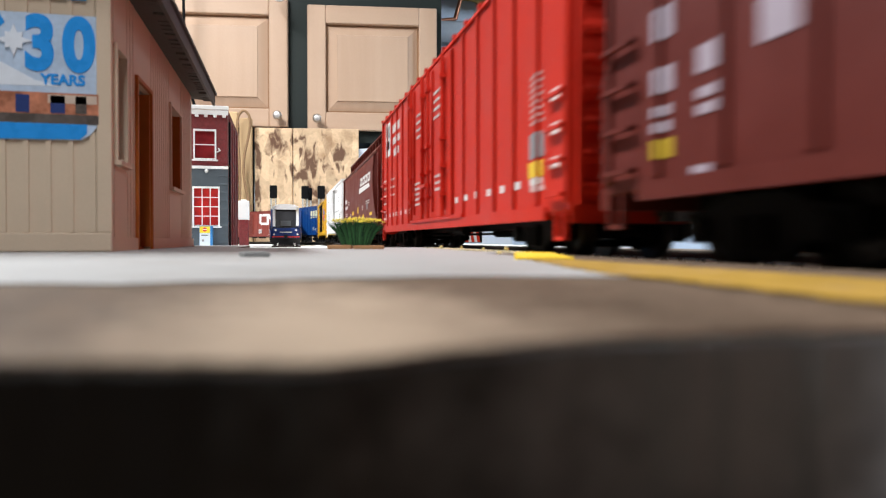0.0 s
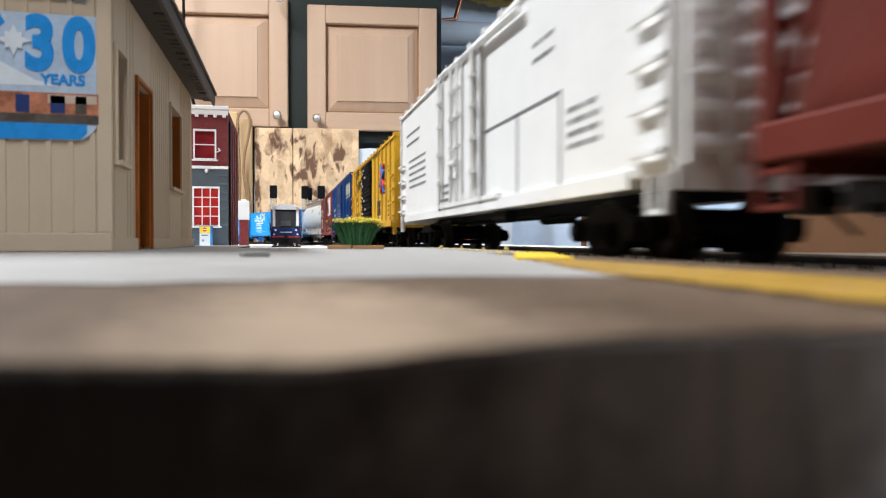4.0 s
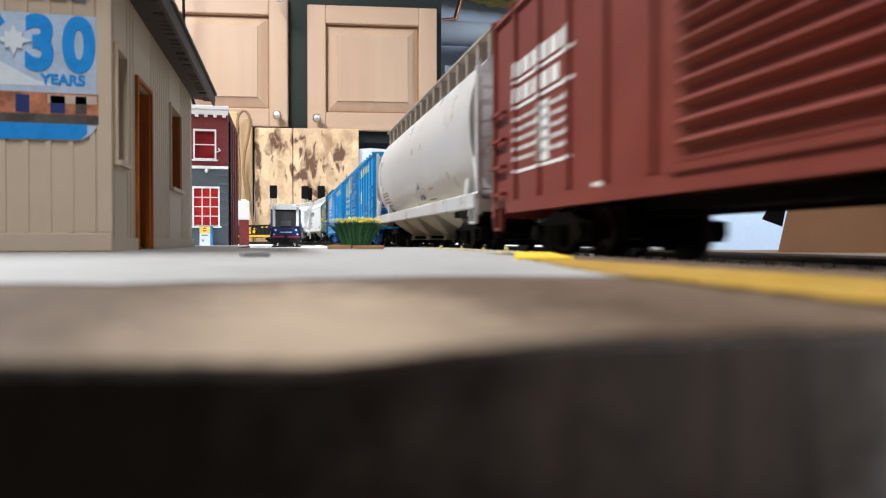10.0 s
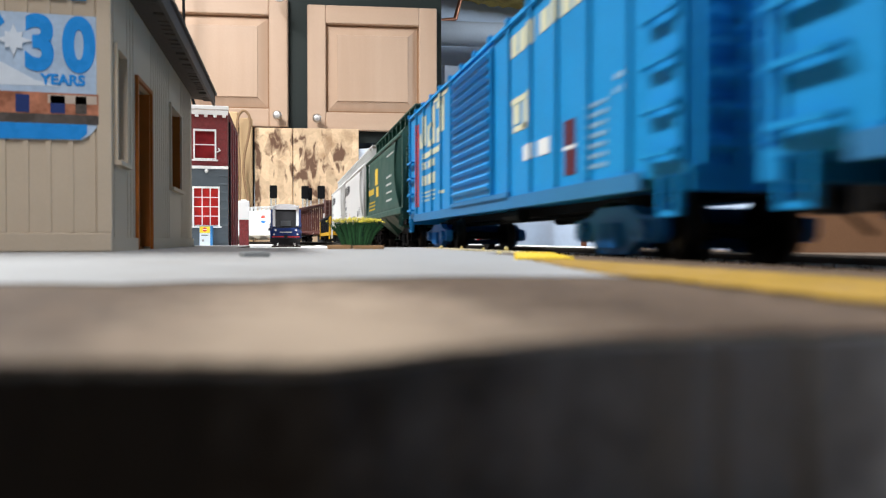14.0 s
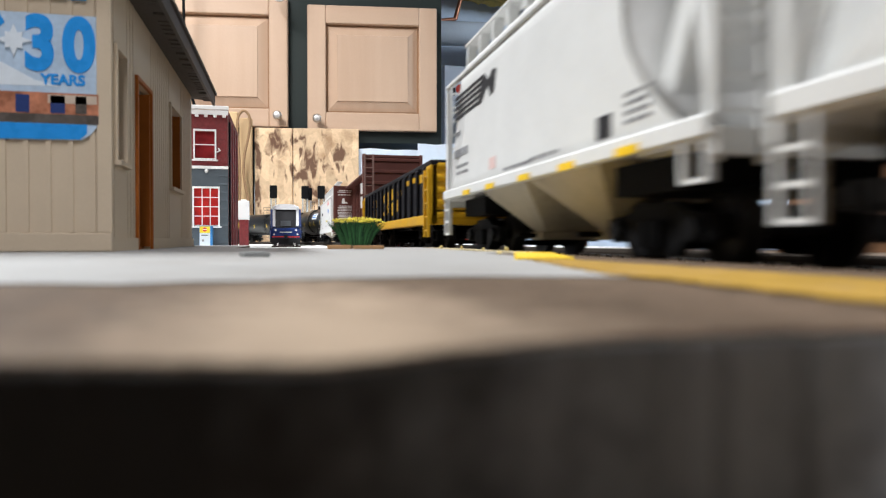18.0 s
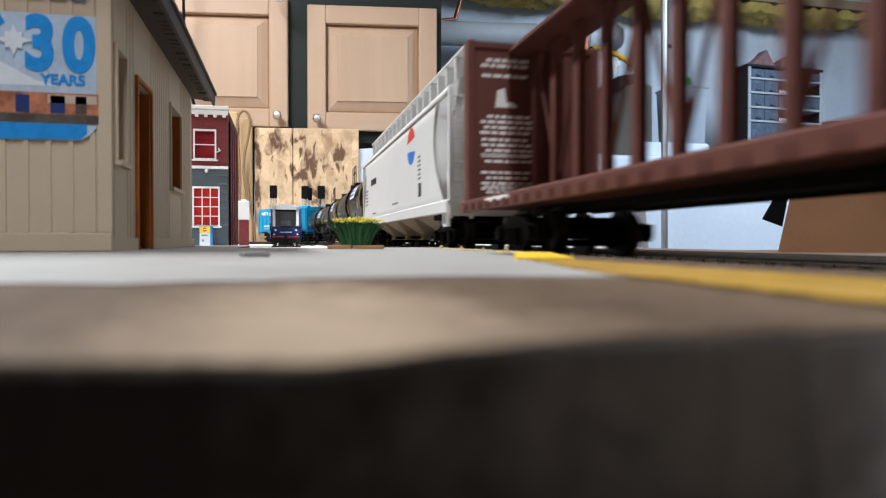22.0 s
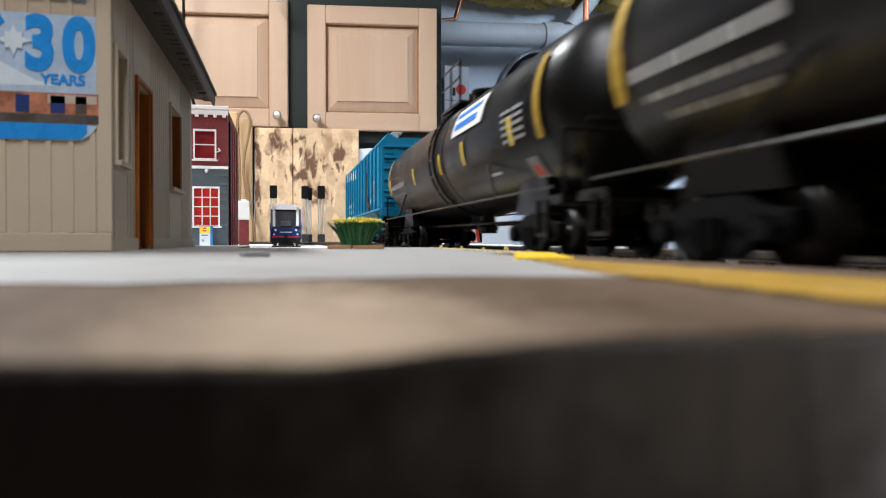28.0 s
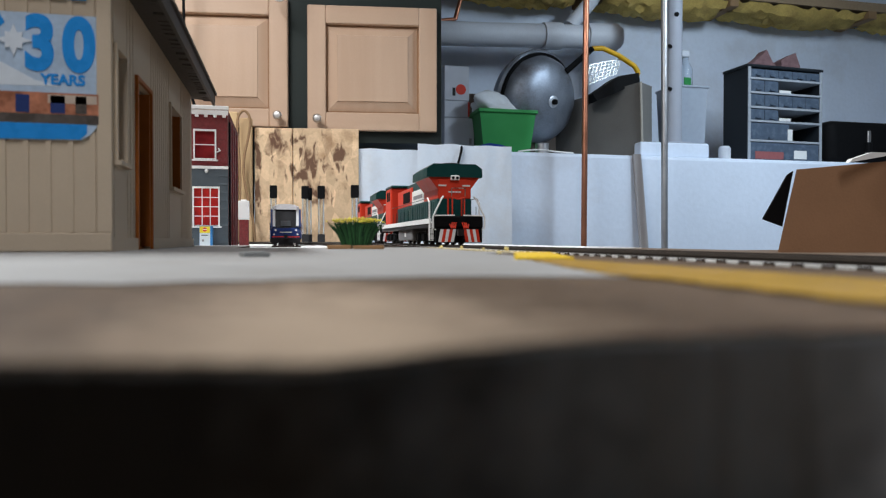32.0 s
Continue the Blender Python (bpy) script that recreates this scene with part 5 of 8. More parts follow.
for i in range(4):
    part("pilaster", bevelled(B((0, 0.0012, 0.018 + i * 0.036, 0.026 + i * 0.036, 0.0, ZT - 0.004)), 0.0003), M_BRICK, hall)
part("drainpipe", R(((0.0016, 0.004, 0.0), (0.0016, 0.004, ZT - 0.010), 0.0010), seg=8), M_BLACK, hall)


def sash_window(hole, cols, rows, name):
    a, b, c, d = hole
    w = part(name, B((a - 0.0014, a, -0.0012, 0.0004, c - 0.001, d + 0.0014), (b, b + 0.0014, -0.0012, 0.0004, c - 0.001, d + 0.0014), (a, b, -0.0012, 0.0004, d, d + 0.0014)), M_TRIM, hall, "white window frame")
    part("window_sill", bevelled(B((a - 0.003, b + 0.003, -0.0022, 0.0004, c - 0.0022, c - 0.0008)), 0.0002), M_TRIM, w)
    part("pane_backing", B((a, b, 0.0034, 0.0038, c - 0.0008, d)), M_CURTAIN if c < ZM else mat("dark_red_blind", (0.26, 0.014, 0.018), 0.5, var=0.3, scale=120), w, "red backing behind the panes")
    for i in range(1, cols):
        x = a + (b - a) * i / cols
        part("muntin", B((x - 0.0004, x + 0.0004, -0.0006, 0.0006, c, d)), M_TRIM, w)
    for i in range(rows + 1):
        z = c + (d - c) * i / rows
        part("muntin", B((a, b, -0.0006, 0.0006, z - 0.0004, z + 0.0004)), M_TRIM, w)


sash_window(win_u, 1, 2, "window")
sash_window(win_l, 3, 4, "window")
part("wall_ornament", lathe(bmesh.new(), ((0.0002, -0.0014), (0.0018, -0.0008), (0.0018, 0.0)), (-0.0195, -0.0006, 0.0752), "y", 12), M_TRIM, hall)
part("flag_bracket", R(((-0.0098, 0, 0.0935), (-0.0066, -0.003, 0.0950), 0.0008), ((-0.0066, -0.003, 0.0950), (-0.0086, -0.003, 0.0972), 0.0006), seg=6), M_TRIM, hall)

vend = thing("vending_machine", "light blue vending machine with yellow header and round logo", "vending machine", at=pose(-0.0720, 0.6850, TABLE))
part("body", bevelled(B((-0.0058, 0.0058, -0.0050, 0.0046, 0, 0.0218)), 0.0003), mat("vending_blue", (0.05, 0.22, 0.50), 0.4, var=0.1), vend)
part("front_panel", B((-0.0056, 0.0038, -0.0053, -0.0050, 0.0010, 0.0150)), mat("vending_pale_panel", (0.60, 0.66, 0.70), 0.4, var=0.08), vend, "pale lower front")
part("header", B((-0.0056, 0.0038, -0.0053, -0.0050, 0.0152, 0.0214)), mat("vending_yellow", (0.78, 0.62, 0.04), 0.4, var=0.08), vend, "yellow header")
part("logo_disc", lathe(bmesh.new(), ((0.0001, -0.0002), (0.0020, -0.0001), (0.0020, 0.0)), (-0.0009, -0.0053, 0.0184), "y", 14), M_RED_INK, vend)
part("logo_band", B((-0.0028, 0.0010, -0.0056, -0.0053, 0.0180, 0.0188)), M_WHITE_INK, vend)
part("slot", B((-0.0040, 0.0020, -0.0055, -0.0053, 0.0126, 0.0134)), M_BLACK_INK, vend)
part("slot", B((-0.0034, -0.0016, -0.0055, -0.0053, 0.0070, 0.0090)), M_GREY_INK, vend)

kiosk = thing("trackside_post", "white sign box on a red brick pier beside the building", "model structure", at=pose(-0.0498, 0.9150, TABLE))
part("pier", bevelled(B((-0.0058, 0.0058, -0.0058, 0.0058, 0, 0.0345)), 0.0003), M_BRICK, kiosk, "red brick pier")
part("sign_box", bevelled(B((-0.0068, 0.0066, -0.0064, 0.0064, 0.0345, 0.0590)), 0.0005), M_TRIM, kiosk, "white sign box")
part("cap", bevelled(B((-0.0036, 0.0036, -0.0036, 0.0036, 0.0590, 0.0606)), 0.0005), M_TRIM, kiosk)

# the filming telephone on its long edge behind the lens: unseen, added for shade
ph = thing("smartphone", "unseen black smartphone on its long edge, added to shade the platform end", "phone")
part("phone_body", bevelled(B((-0.143, 0.0185, -0.0115, -0.0030, TABLE, 0.0660)), 0.002, 2), M_BLACK, ph)

# ---- parked diesel locomotives ----
M_LGREEN = mat("loco_dark_green_paint", (0.003, 0.045, 0.043), 0.4, var=0.12, scale=120)
M_LRED = mat("loco_vermilion_paint", (0.60, 0.045, 0.020), 0.4, var=0.08, scale=120)
M_LWHITE = mat("loco_white_paint", (0.80, 0.80, 0.78), 0.45, var=0.04, scale=120)
M_LGREY = mat("loco_dark_grey_frame", (0.022, 0.022, 0.024), 0.5, var=0.2, scale=120)
LOCO_TRUCK = None


def diesel(label, y_near):
    """A six-axle road diesel, its long hood end towards -y. z from the rail top."""
    L = 0.250
    lo = thing("diesel_locomotive", label, "locomotive", "parked diesel locomotives", at=pose(TX2, y_near + L / 2, RAIL))
    h = L / 2
    part("frame", bevelled(B((-0.0172, 0.0172, -h + 0.004, h - 0.004, 0.0118, 0.0150)), 0.0003), M_LGREY, lo)
    for sx in (-1, 1):
        part("walkway_edge", B((sx * 0.0174 - 0.0006, sx * 0.0174 + 0.0006, -h + 0.010, h - 0.008, 0.0148, 0.0182)), M_LWHITE, lo, "white walkway edge")
    # long hood, lower green and upper red, stepped bays with doors
    part("hood_lower", bevelled(B((-0.0122, 0.0122, -h + 0.012, h - 0.070, 0.0150, 0.0320)), 0.0005), M_LGREEN, lo, "dark green lower hood")
    part("hood_upper", bevelled(B((-0.0118, 0.0118, -h + 0.012, -h + 0.060, 0.0320, 0.0455)), 0.0005), M_LRED, lo, "vermilion upper hood")
    part("hood_panel", bevelled(B((-0.0119, 0.0119, -h + 0.060, -h + 0.108, 0.0320, 0.0430)), 0.0004), M_LWHITE, lo, "white lettered hood panel")
    part("hood_top", bevelled(B((-0.0110, 0.0110, -h + 0.058, -h + 0.135, 0.0425, 0.0500)), 0.0008), M_LGREEN, lo, "dark green hood top")
    part("hood_upper", bevelled(B((-0.0118, 0.0118, -h + 0.108, h - 0.070, 0.0320, 0.0470)), 0.0005), M_LRED, lo, "vermilion upper hood")
    door = mesh_of("hood_door", bevelled(B((-0.0003, 0.0003, -0.0031, 0.0031, 0.0165, 0.0305)), 0.00015), M_LGREEN)
    for sx in (-1, 1):
        for i in range(22):
            part("hood_door", door, None, lo, at=pose(sx * 0.0123, -h + 0.018 + i * 0.0074, 0))
        part("lettering", text_block(rng, sx * 0.01195, -h + 0.066, -h + 0.102, 0.0350, 0.0400, 1), M_GREY_INK, lo)
        part("grille", B((sx * 0.0119 - 0.0002, sx * 0.0119 + 0.0002, -h + 0.118, -h + 0.150, 0.0350, 0.0440)), M_BLACK, lo, "black air grille")
    # flared radiator section
    fl = [(-0.0196, 0.0468), (0.0196, 0.0468), (0.0198, 0.0474), (0.0196, 0.0527), (0.0150, 0.0560), (-0.0150, 0.0560), (-0.0196, 0.0527), (-0.0198, 0.0474)]
    part("radiator_base", extrude_poly(bmesh.new(), [(-0.0120, 0.0390), (0.0120, 0.0390), (0.0180, 0.0468), (-0.0180, 0.0468)], "y", -h + 0.0128, -h + 0.060), M_LRED, lo, "vermilion flared radiator base")
    part("radiator", extrude_poly(bmesh.new(), fl, "y", -h + 0.0110, -h + 0.064), M_LGREEN, lo, "dark green flared radiator section")
    for i in range(3):
        part("radiator_fan", lathe(bmesh.new(), ((0.0072, 0), (0.0072, 0.0010), (0.0064, 0.0012), (0.0020, 0.0006)), (0, -h + 0.022 + i * 0.0165, 0.0560), "z", 18), M_LGREY, lo)
    # cab and nose
    part("cab", bevelled(B((-0.0172, 0.0172, h - 0.062, h - 0.030, 0.0150, 0.0520)), 0.0012), M_LRED, lo, "vermilion cab")
    part("cab_roof", bevelled(B((-0.0175, 0.0175, h - 0.064, h - 0.028, 0.0520, 0.0545)), 0.0010), M_LGREEN, lo, "dark green cab roof")
    for sx in (-1, 1):
        for y in (h - 0.057, h - 0.046):
            part("cab_window", B((sx * 0.0173 - 0.0002, sx * 0.0173 + 0.0002, y, y + 0.008, 0.0400, 0.0485)), M_BLACK, lo, "black cab window")
    part("nose", bevelled(B((-0.0145, 0.0145, h - 0.030, h - 0.010, 0.0150, 0.0400)), 0.0015), M_LRED, lo)
    # rear end: doors, number boards, lights, ladder
    part("end_door", bevelled(B((-0.0045, 0.0045, -h + 0.0112, -h + 0.0122, 0.0160, 0.0320)), 0.0003), M_LGREEN, lo, "dark green end door")
    for sx in (-1, 1):
        part("door_edge", B((sx * 0.0048 - 0.0005, sx * 0.0048 + 0.0005, -h + 0.0108, -h + 0.0122, 0.0155, 0.0340)), M_LRED, lo)
        part("number_board", B((sx * 0.0085 - 0.0030, sx * 0.0085 + 0.0026, -h + 0.0116, -h + 0.0121, 0.0405, 0.0416)), M_WHITE_INK, lo, "number board with plain bars")
    part("lettering", bars([(0, 1, 0), (1.2, 2.1, 0), (2.3, 3.2, 0), (3.4, 4.5, 0)], 0, 0, 0, 0.0020, 0.0014), M_WHITE_INK, lo, at=pose(0.0046, -h + 0.0118, 0.0362, 0, 0, 90))
    part("headlight", bevelled(B((-0.0032, 0.0032, -h + 0.0098, -h + 0.0114, 0.0446, 0.0480)), 0.0004), M_LWHITE, lo, "twin headlight housing")
    for x in (-0.0015, 0.0015):
        part("headlight_lens", lathe(bmesh.new(), ((0.0001, -0.0004), (0.0010, -0.0003), (0.0010, 0.0)), (x, -h + 0.0098, 0.0463), "y", 12), M_BLACK, lo)
    # end platform, pilot, steps, handrails
    part("end_beam", bevelled(B((-0.0172, 0.0172, -h, -h + 0.006, 0.0112, 0.0196)), 0.0012, 2), M_BLACK, lo, "black end beam")
    part("plow", B((-0.0160, 0.0160, -h - 0.0010, -h + 0.002, 0.0016, 0.0112)), M_BLACK, lo, "black plow plate")
    for i in range(10):
        sx = -1 if i < 5 else 1
        x = sx * (0.0040 + (i % 5) * 0.0021) - 0.0010
        k = sx * 0.0012
        part("plow_stripe", extrude_poly(bmesh.new(), [(x + k, 0.0020), (x + 0.0021 + k, 0.0020), (x + 0.0021 - k * 0.3, 0.0106), (x - k * 0.3, 0.0106)], "y", -h - 0.0022 + 0.0002 * (i % 5), -h - 0.0010), M_LRED if i % 2 else M_LWHITE, lo, "red and white pilot stripe")
    part("coupler", B((-0.0018, 0.0018, -h - 0.0060, -h - 0.001, 0.0070, 0.0096), (-0.0026, 0.0014, -h - 0.0085, -h - 0.0055, 0.0062, 0.0104)), M_WHEEL, lo)
    for sx in (-1, 1):
        for k in range(3):
            x = sx * (0.0035 + 0.0022 * k)
            part("air_hose", R(((x * 0.6, -h - 0.0006, 0.0152), (x * 0.6 + sx * 0.0010, -h - 0.0022, 0.0112), 0.0004), ((x * 0.6 + sx * 0.0010, -h - 0.0022, 0.0112), (x * 0.6 + sx * 0.0020, -h - 0.0010, 0.0142), 0.0004), seg=5), M_LRED, lo, "red air hose")
        st = [(0.0172, 0.0032), (0.0172, 0.0155)]
        for y in (-h + 0.0045, -h + 0.0110):
            part("step_stile", B((sx * 0.0172 - 0.0006, sx * 0.0172 + 0.0006, y - 0.0005, y + 0.0005, 0.0030, 0.0160)), M_LWHITE, lo)
        for z in (0.0034, 0.0072, 0.0110):
            part("step_tread", B((sx * 0.0160 - 0.0016, sx * 0.0160 + 0.0016, -h + 0.0040, -h + 0.0115, z, z + 0.0006)), M_LGREY, lo)
        part("handrail", R(((sx * 0.0178, -h - 0.0004, 0.0110), (sx * 0.0180, -h - 0.0004, 0.0190), 0.0006), ((sx * 0.0180, -h - 0.0004, 0.0190), (sx * 0.0120, -h + 0.0006, 0.0310), 0.0006), ((sx * 0.0120, -h + 0.0006, 0.0310), (sx * 0.0105, -h + 0.0006, 0.0330), 0.0006), ((sx * 0.0170, -h - 0.0004, 0.0104), (sx * 0.0120, -h - 0.0004, 0.0102), 0.0005), ((sx * 0.0170, -h - 0.0004, 0.0198), (sx * 0.0030, -h - 0.0004, 0.0200), 0.0005), seg=6), M_LWHITE, lo, "white handrail")
        part("door_rail", R(((sx * 0.0042, -h + 0.0012, 0.0205), (sx * 0.0042, -h + 0.0012, 0.0320), 0.0005), ((sx * 0.0042, -h + 0.0012, 0.0320), (0, -h + 0.0012, 0.0310), 0.0005), seg=6), M_LRED, lo, "red end rail")
        part("grab_iron", R(((sx * 0.0047, -h + 0.0014, 0.0330), (sx * 0.0047, -h + 0.0014, 0.0385), 0.0003), ((sx * 0.0047, -h + 0.0014, 0.0385), (0, -h + 0.0014, 0.0385), 0.0003), seg=5), M_STEEL, lo, "steel grab iron")
        part("step_rail", R(((sx * 0.0178, -h + 0.0120, 0.0030), (sx * 0.0178, -h + 0.0120, 0.0290), 0.0006), ((sx * 0.0178, -h + 0.0120, 0.0290), (sx * 0.0178, -h + 0.0180, 0.0325), 0.0006), seg=6), M_LWHITE, lo, "white step rail")
        rails = []
        for i in range(9):
            y = -h + 0.018 + i * 0.0195
            rails.append(((sx * 0.0172, y, 0.0155), (sx * 0.0172, y, 0.0270), 0.00022))
        rails.append(((sx * 0.0172, -h + 0.018, 0.0325), (sx * 0.0172, h - 0.070, 0.0325), 0.00025))
        part("side_handrail", R(*rails, seg=5), M_LGREEN, lo, "dark green side handrail")
    part("fuel_tank", bevelled(B((-0.0150, 0.0150, -0.034, 0.034, 0.0028, 0.0120)), 0.0016, 2), mat("loco_tank_grey", (0.16, 0.16, 0.165), 0.5, var=0.15), lo, "grey fuel tank")
    part("tank_label", B((-0.0153, -0.0149, -0.006, 0.000, 0.0060, 0.0095)), M_WHITE_INK, lo)
    fr, wh = TRUCKS["black"]
    for y in (-h + 0.047, h - 0.047):
        bm = bmesh.new()
        for sx in (-1, 1):
            pts = [(-0.029, 0.0040), (-0.026, 0.0024), (-0.004, 0.0030), (0.004, 0.0030), (0.026, 0.0024), (0.029, 0.0040), (0.029, 0.0080), (0.022, 0.0096), (-0.022, 0.0096), (-0.029, 0.0080)]
            extrude_poly(bm, pts, "x", sx * 0.0118, sx * 0.0138)
            for yy in (-0.0215, 0, 0.0215):
                box(bm, min(sx * 0.0136, sx * 0.0152), max(sx * 0.0136, sx * 0.0152), yy - 0.0024, yy + 0.0024, 0.0026, 0.0078)
                for q in (-0.0055, 0.0055):
                    rod(bm, (sx * 0.0143, yy + q, 0.0034), (sx * 0.0143, yy + q, 0.0082), 0.0009, 6)
        box(bm, -0.012, 0.012, -0.004, 0.004, 0.006, 0.0115)
        t = part("truck", bm, M_BLACK, lo, "black three-axle truck", at=pose(0, y, 0))
        for w in (-0.0215, 0.0, 0.0215):
            part("wheelset", wh, None, t, at=pose(0, w, 0.0))
    return lo


diesel("red and green diesel locomotive with white stripes on the second track", 0.4440)
diesel("red and green diesel locomotive parked behind the first one", 0.7060)

# ---- parked passenger locomotive ----
M_CBLUE = mat("charger_navy_paint", (0.012, 0.035, 0.16), 0.35, var=0.1, scale=120)
M_CWHITE = mat("charger_white_paint", (0.80, 0.81, 0.82), 0.35, var=0.04, scale=120)
pas = thing("passenger_locomotive", "navy, white and black streamlined passenger locomotive, parked", "locomotive", at=pose(TX3, 0.8200, RAIL))


def loft(bm, rings):
    vs = [[bm.verts.new(p) for p in r] for r in rings]
    for a, b in zip(vs, vs[1:]):
        n = len(a)
        for i in range(n):
            bm.faces.new((a[i], a[(i + 1) % n], b[(i + 1) % n], b[i]))
    bm.faces.new(vs[0][::-1])
    bm.faces.new(vs[-1])
    bmesh.ops.recalc_face_normals(bm, faces=bm.faces[:])
    return bm


def shell(y, w, zt, z0, lean=0.0):
    return [(-w, y, z0), (w, y, z0), (w, y + lean * 0.3, zt * 0.55), (w * 0.97, y + lean * 0.7, zt * 0.80), (w * 0.78, y + lean, zt * 0.97), (w * 0.4, y + lean, zt), (-w * 0.4, y + lean, zt), (-w * 0.78, y + lean, zt * 0.97), (-w * 0.97, y + lean * 0.7, zt * 0.80), (-w, y + lean * 0.3, zt * 0.55)]


part("body", loft(bmesh.new(), [shell(0.012, 0.0178, 0.0430, 0.0060, 0.004), shell(0.030, 0.0182, 0.0440, 0.0060), shell(0.225, 0.0182, 0.0440, 0.0060)]), M_CWHITE, pas, "white upper body", smooth=True)
part("nose", loft(bmesh.new(), [shell(0.0, 0.0140, 0.0172, 0.0058, 0.0012), shell(0.0030, 0.0174, 0.0185, 0.0050, 0.002), shell(0.014, 0.0186, 0.0200, 0.0045, 0.002)]), M_CBLUE, pas, "navy lower nose", smooth=True)
part("windshield", extrude_poly(bmesh.new(), [(0.0030, 0.0180), (0.0105, 0.0400), (0.0140, 0.0400), (0.0130, 0.0180)], "x", -0.0118, 0.0118), mat("windshield_black", (0.006, 0.006, 0.008), 0.35, var=0.2, spec=0.12), pas, "black raked windshield")
part("roof_cap", loft(bmesh.new(), [[(x * q, y, z) for x, z in ((-0.0160, 0.0395), (0.0160, 0.0395), (0.0150, 0.0432), (0.0105, 0.0455), (0.0, 0.0462), (-0.0105, 0.0455), (-0.0150, 0.0432))] for q, y in ((0.80, 0.0070), (1.0, 0.0125), (1.02, 0.060))]), M_CWHITE, pas, "white rounded roof cap", smooth=True)
for sx in (-1, 1):
    part("side_panel", B((sx * 0.0184 - 0.0002, sx * 0.0184 + 0.0002, 0.014, 0.225, 0.0062, 0.0240)), M_CBLUE, pas, "navy side panel")
    part("headlight", lathe(bmesh.new(), ((0.0001, -0.0006), (0.0013, -0.0004), (0.0013, 0.001)), (sx * 0.0118, 0.0002, 0.0150), "y", 10), M_WHITE_INK, pas)
    part("windshield_post", extrude_poly(bmesh.new(), [(0.0034, 0.0200), (0.0102, 0.0405), (0.0140, 0.0405), (0.0120, 0.0200)], "x", sx * 0.0122, sx * 0.0150), M_CWHITE, pas, "white windshield post")
    part("cab_flank", extrude_poly(bmesh.new(), [(0.0050, 0.0180), (0.0110, 0.0400), (0.0180, 0.0400), (0.0180, 0.0180)], "x", sx * 0.0150, sx * 0.0176), M_CBLUE, pas, "navy cab flank")
    part("wiper", R(((sx * 0.0020, 0.0030, 0.0195), (sx * 0.0085, 0.0058, 0.0290), 0.0003), seg=5), M_LGREY, pas)
    part("ditch_light", lathe(bmesh.new(), ((0.0001, -0.0006), (0.0011, -0.0004), (0.0011, 0.001)), (sx * 0.0135, -0.0004, 0.0100), "y", 10), M_WHITE_INK, pas)
part("seat_back", B((-0.0060, 0.0060, 0.0022, 0.0032, 0.0196, 0.0262)), mat("dim_grey_dash", (0.10, 0.11, 0.12), 0.5), pas, "grey dashboard behind the windshield")
part("lettering", B((-0.0070, 0.0070, -0.0006, 0.0004, 0.0120, 0.0132)), M_WHITE_INK, pas)
part("red_stripe", bevelled(B((-0.0160, 0.0160, -0.0012, 0.0020, 0.0064, 0.0078)), 0.0003), M_RED_INK, pas, "red pilot stripe")
part("pilot", extrude_poly(bmesh.new(), [(-0.0160, -0.0020), (0.0160, -0.0020), (0.0180, 0.0058), (-0.0180, 0.0058)], "y", 0.0008, 0.008), M_LGREY, pas, "dark grey pilot")
part("coupler", B((-0.0020, 0.0020, -0.0065, 0.0010, 0.0062, 0.0094)), M_WHEEL, pas)
for y in (0.045, 0.180):
    t = part("truck", TRUCKS["black"][0], None, pas, at=pose(0, y, 0))
    for w in (-0.0100, 0.0100):
        part("wheelset", TRUCKS["black"][1], None, t, at=pose(0, w, 0))

# ---- kitchen wall cabinets over the far end ----
M_MAPLE = wood("pale_maple", (0.51, 0.353, 0.25), (0.44, 0.29, 0.195), 22, (1, 1, 0.06), 0.42)
M_MAPLE_H = wood("pale_maple_crossgrain", (0.51, 0.353, 0.25), (0.44, 0.29, 0.195), 22, (0.06, 1, 1), 0.42)
M_MAPLE_D = wood("maple_glazed_groove", (0.30, 0.17, 0.09), (0.24, 0.13, 0.065), 22, (1, 1, 0.06), 0.42)
M_CABGREEN = mat("dark_green_cabinet_paint", (0.013, 0.019, 0.017), 0.55, var=0.15, scale=8, grain=200)
M_KNOB = mat("brushed_nickel", (0.50, 0.48, 0.46), 0.38, 1.0, var=0.1)
CAB = pose(0.2031, 1.7494, 0.0, 0, 0, -7.7)
cab = thing("wall_cabinet", "dark green wall cabinet with two pale maple raised-panel doors", "cabinet", at=CAB)
part("carcass", B((-0.56, 0.199, 0.0, 0.30, 0.250, 1.05)), M_CABGREEN, cab, "dark green painted carcass")


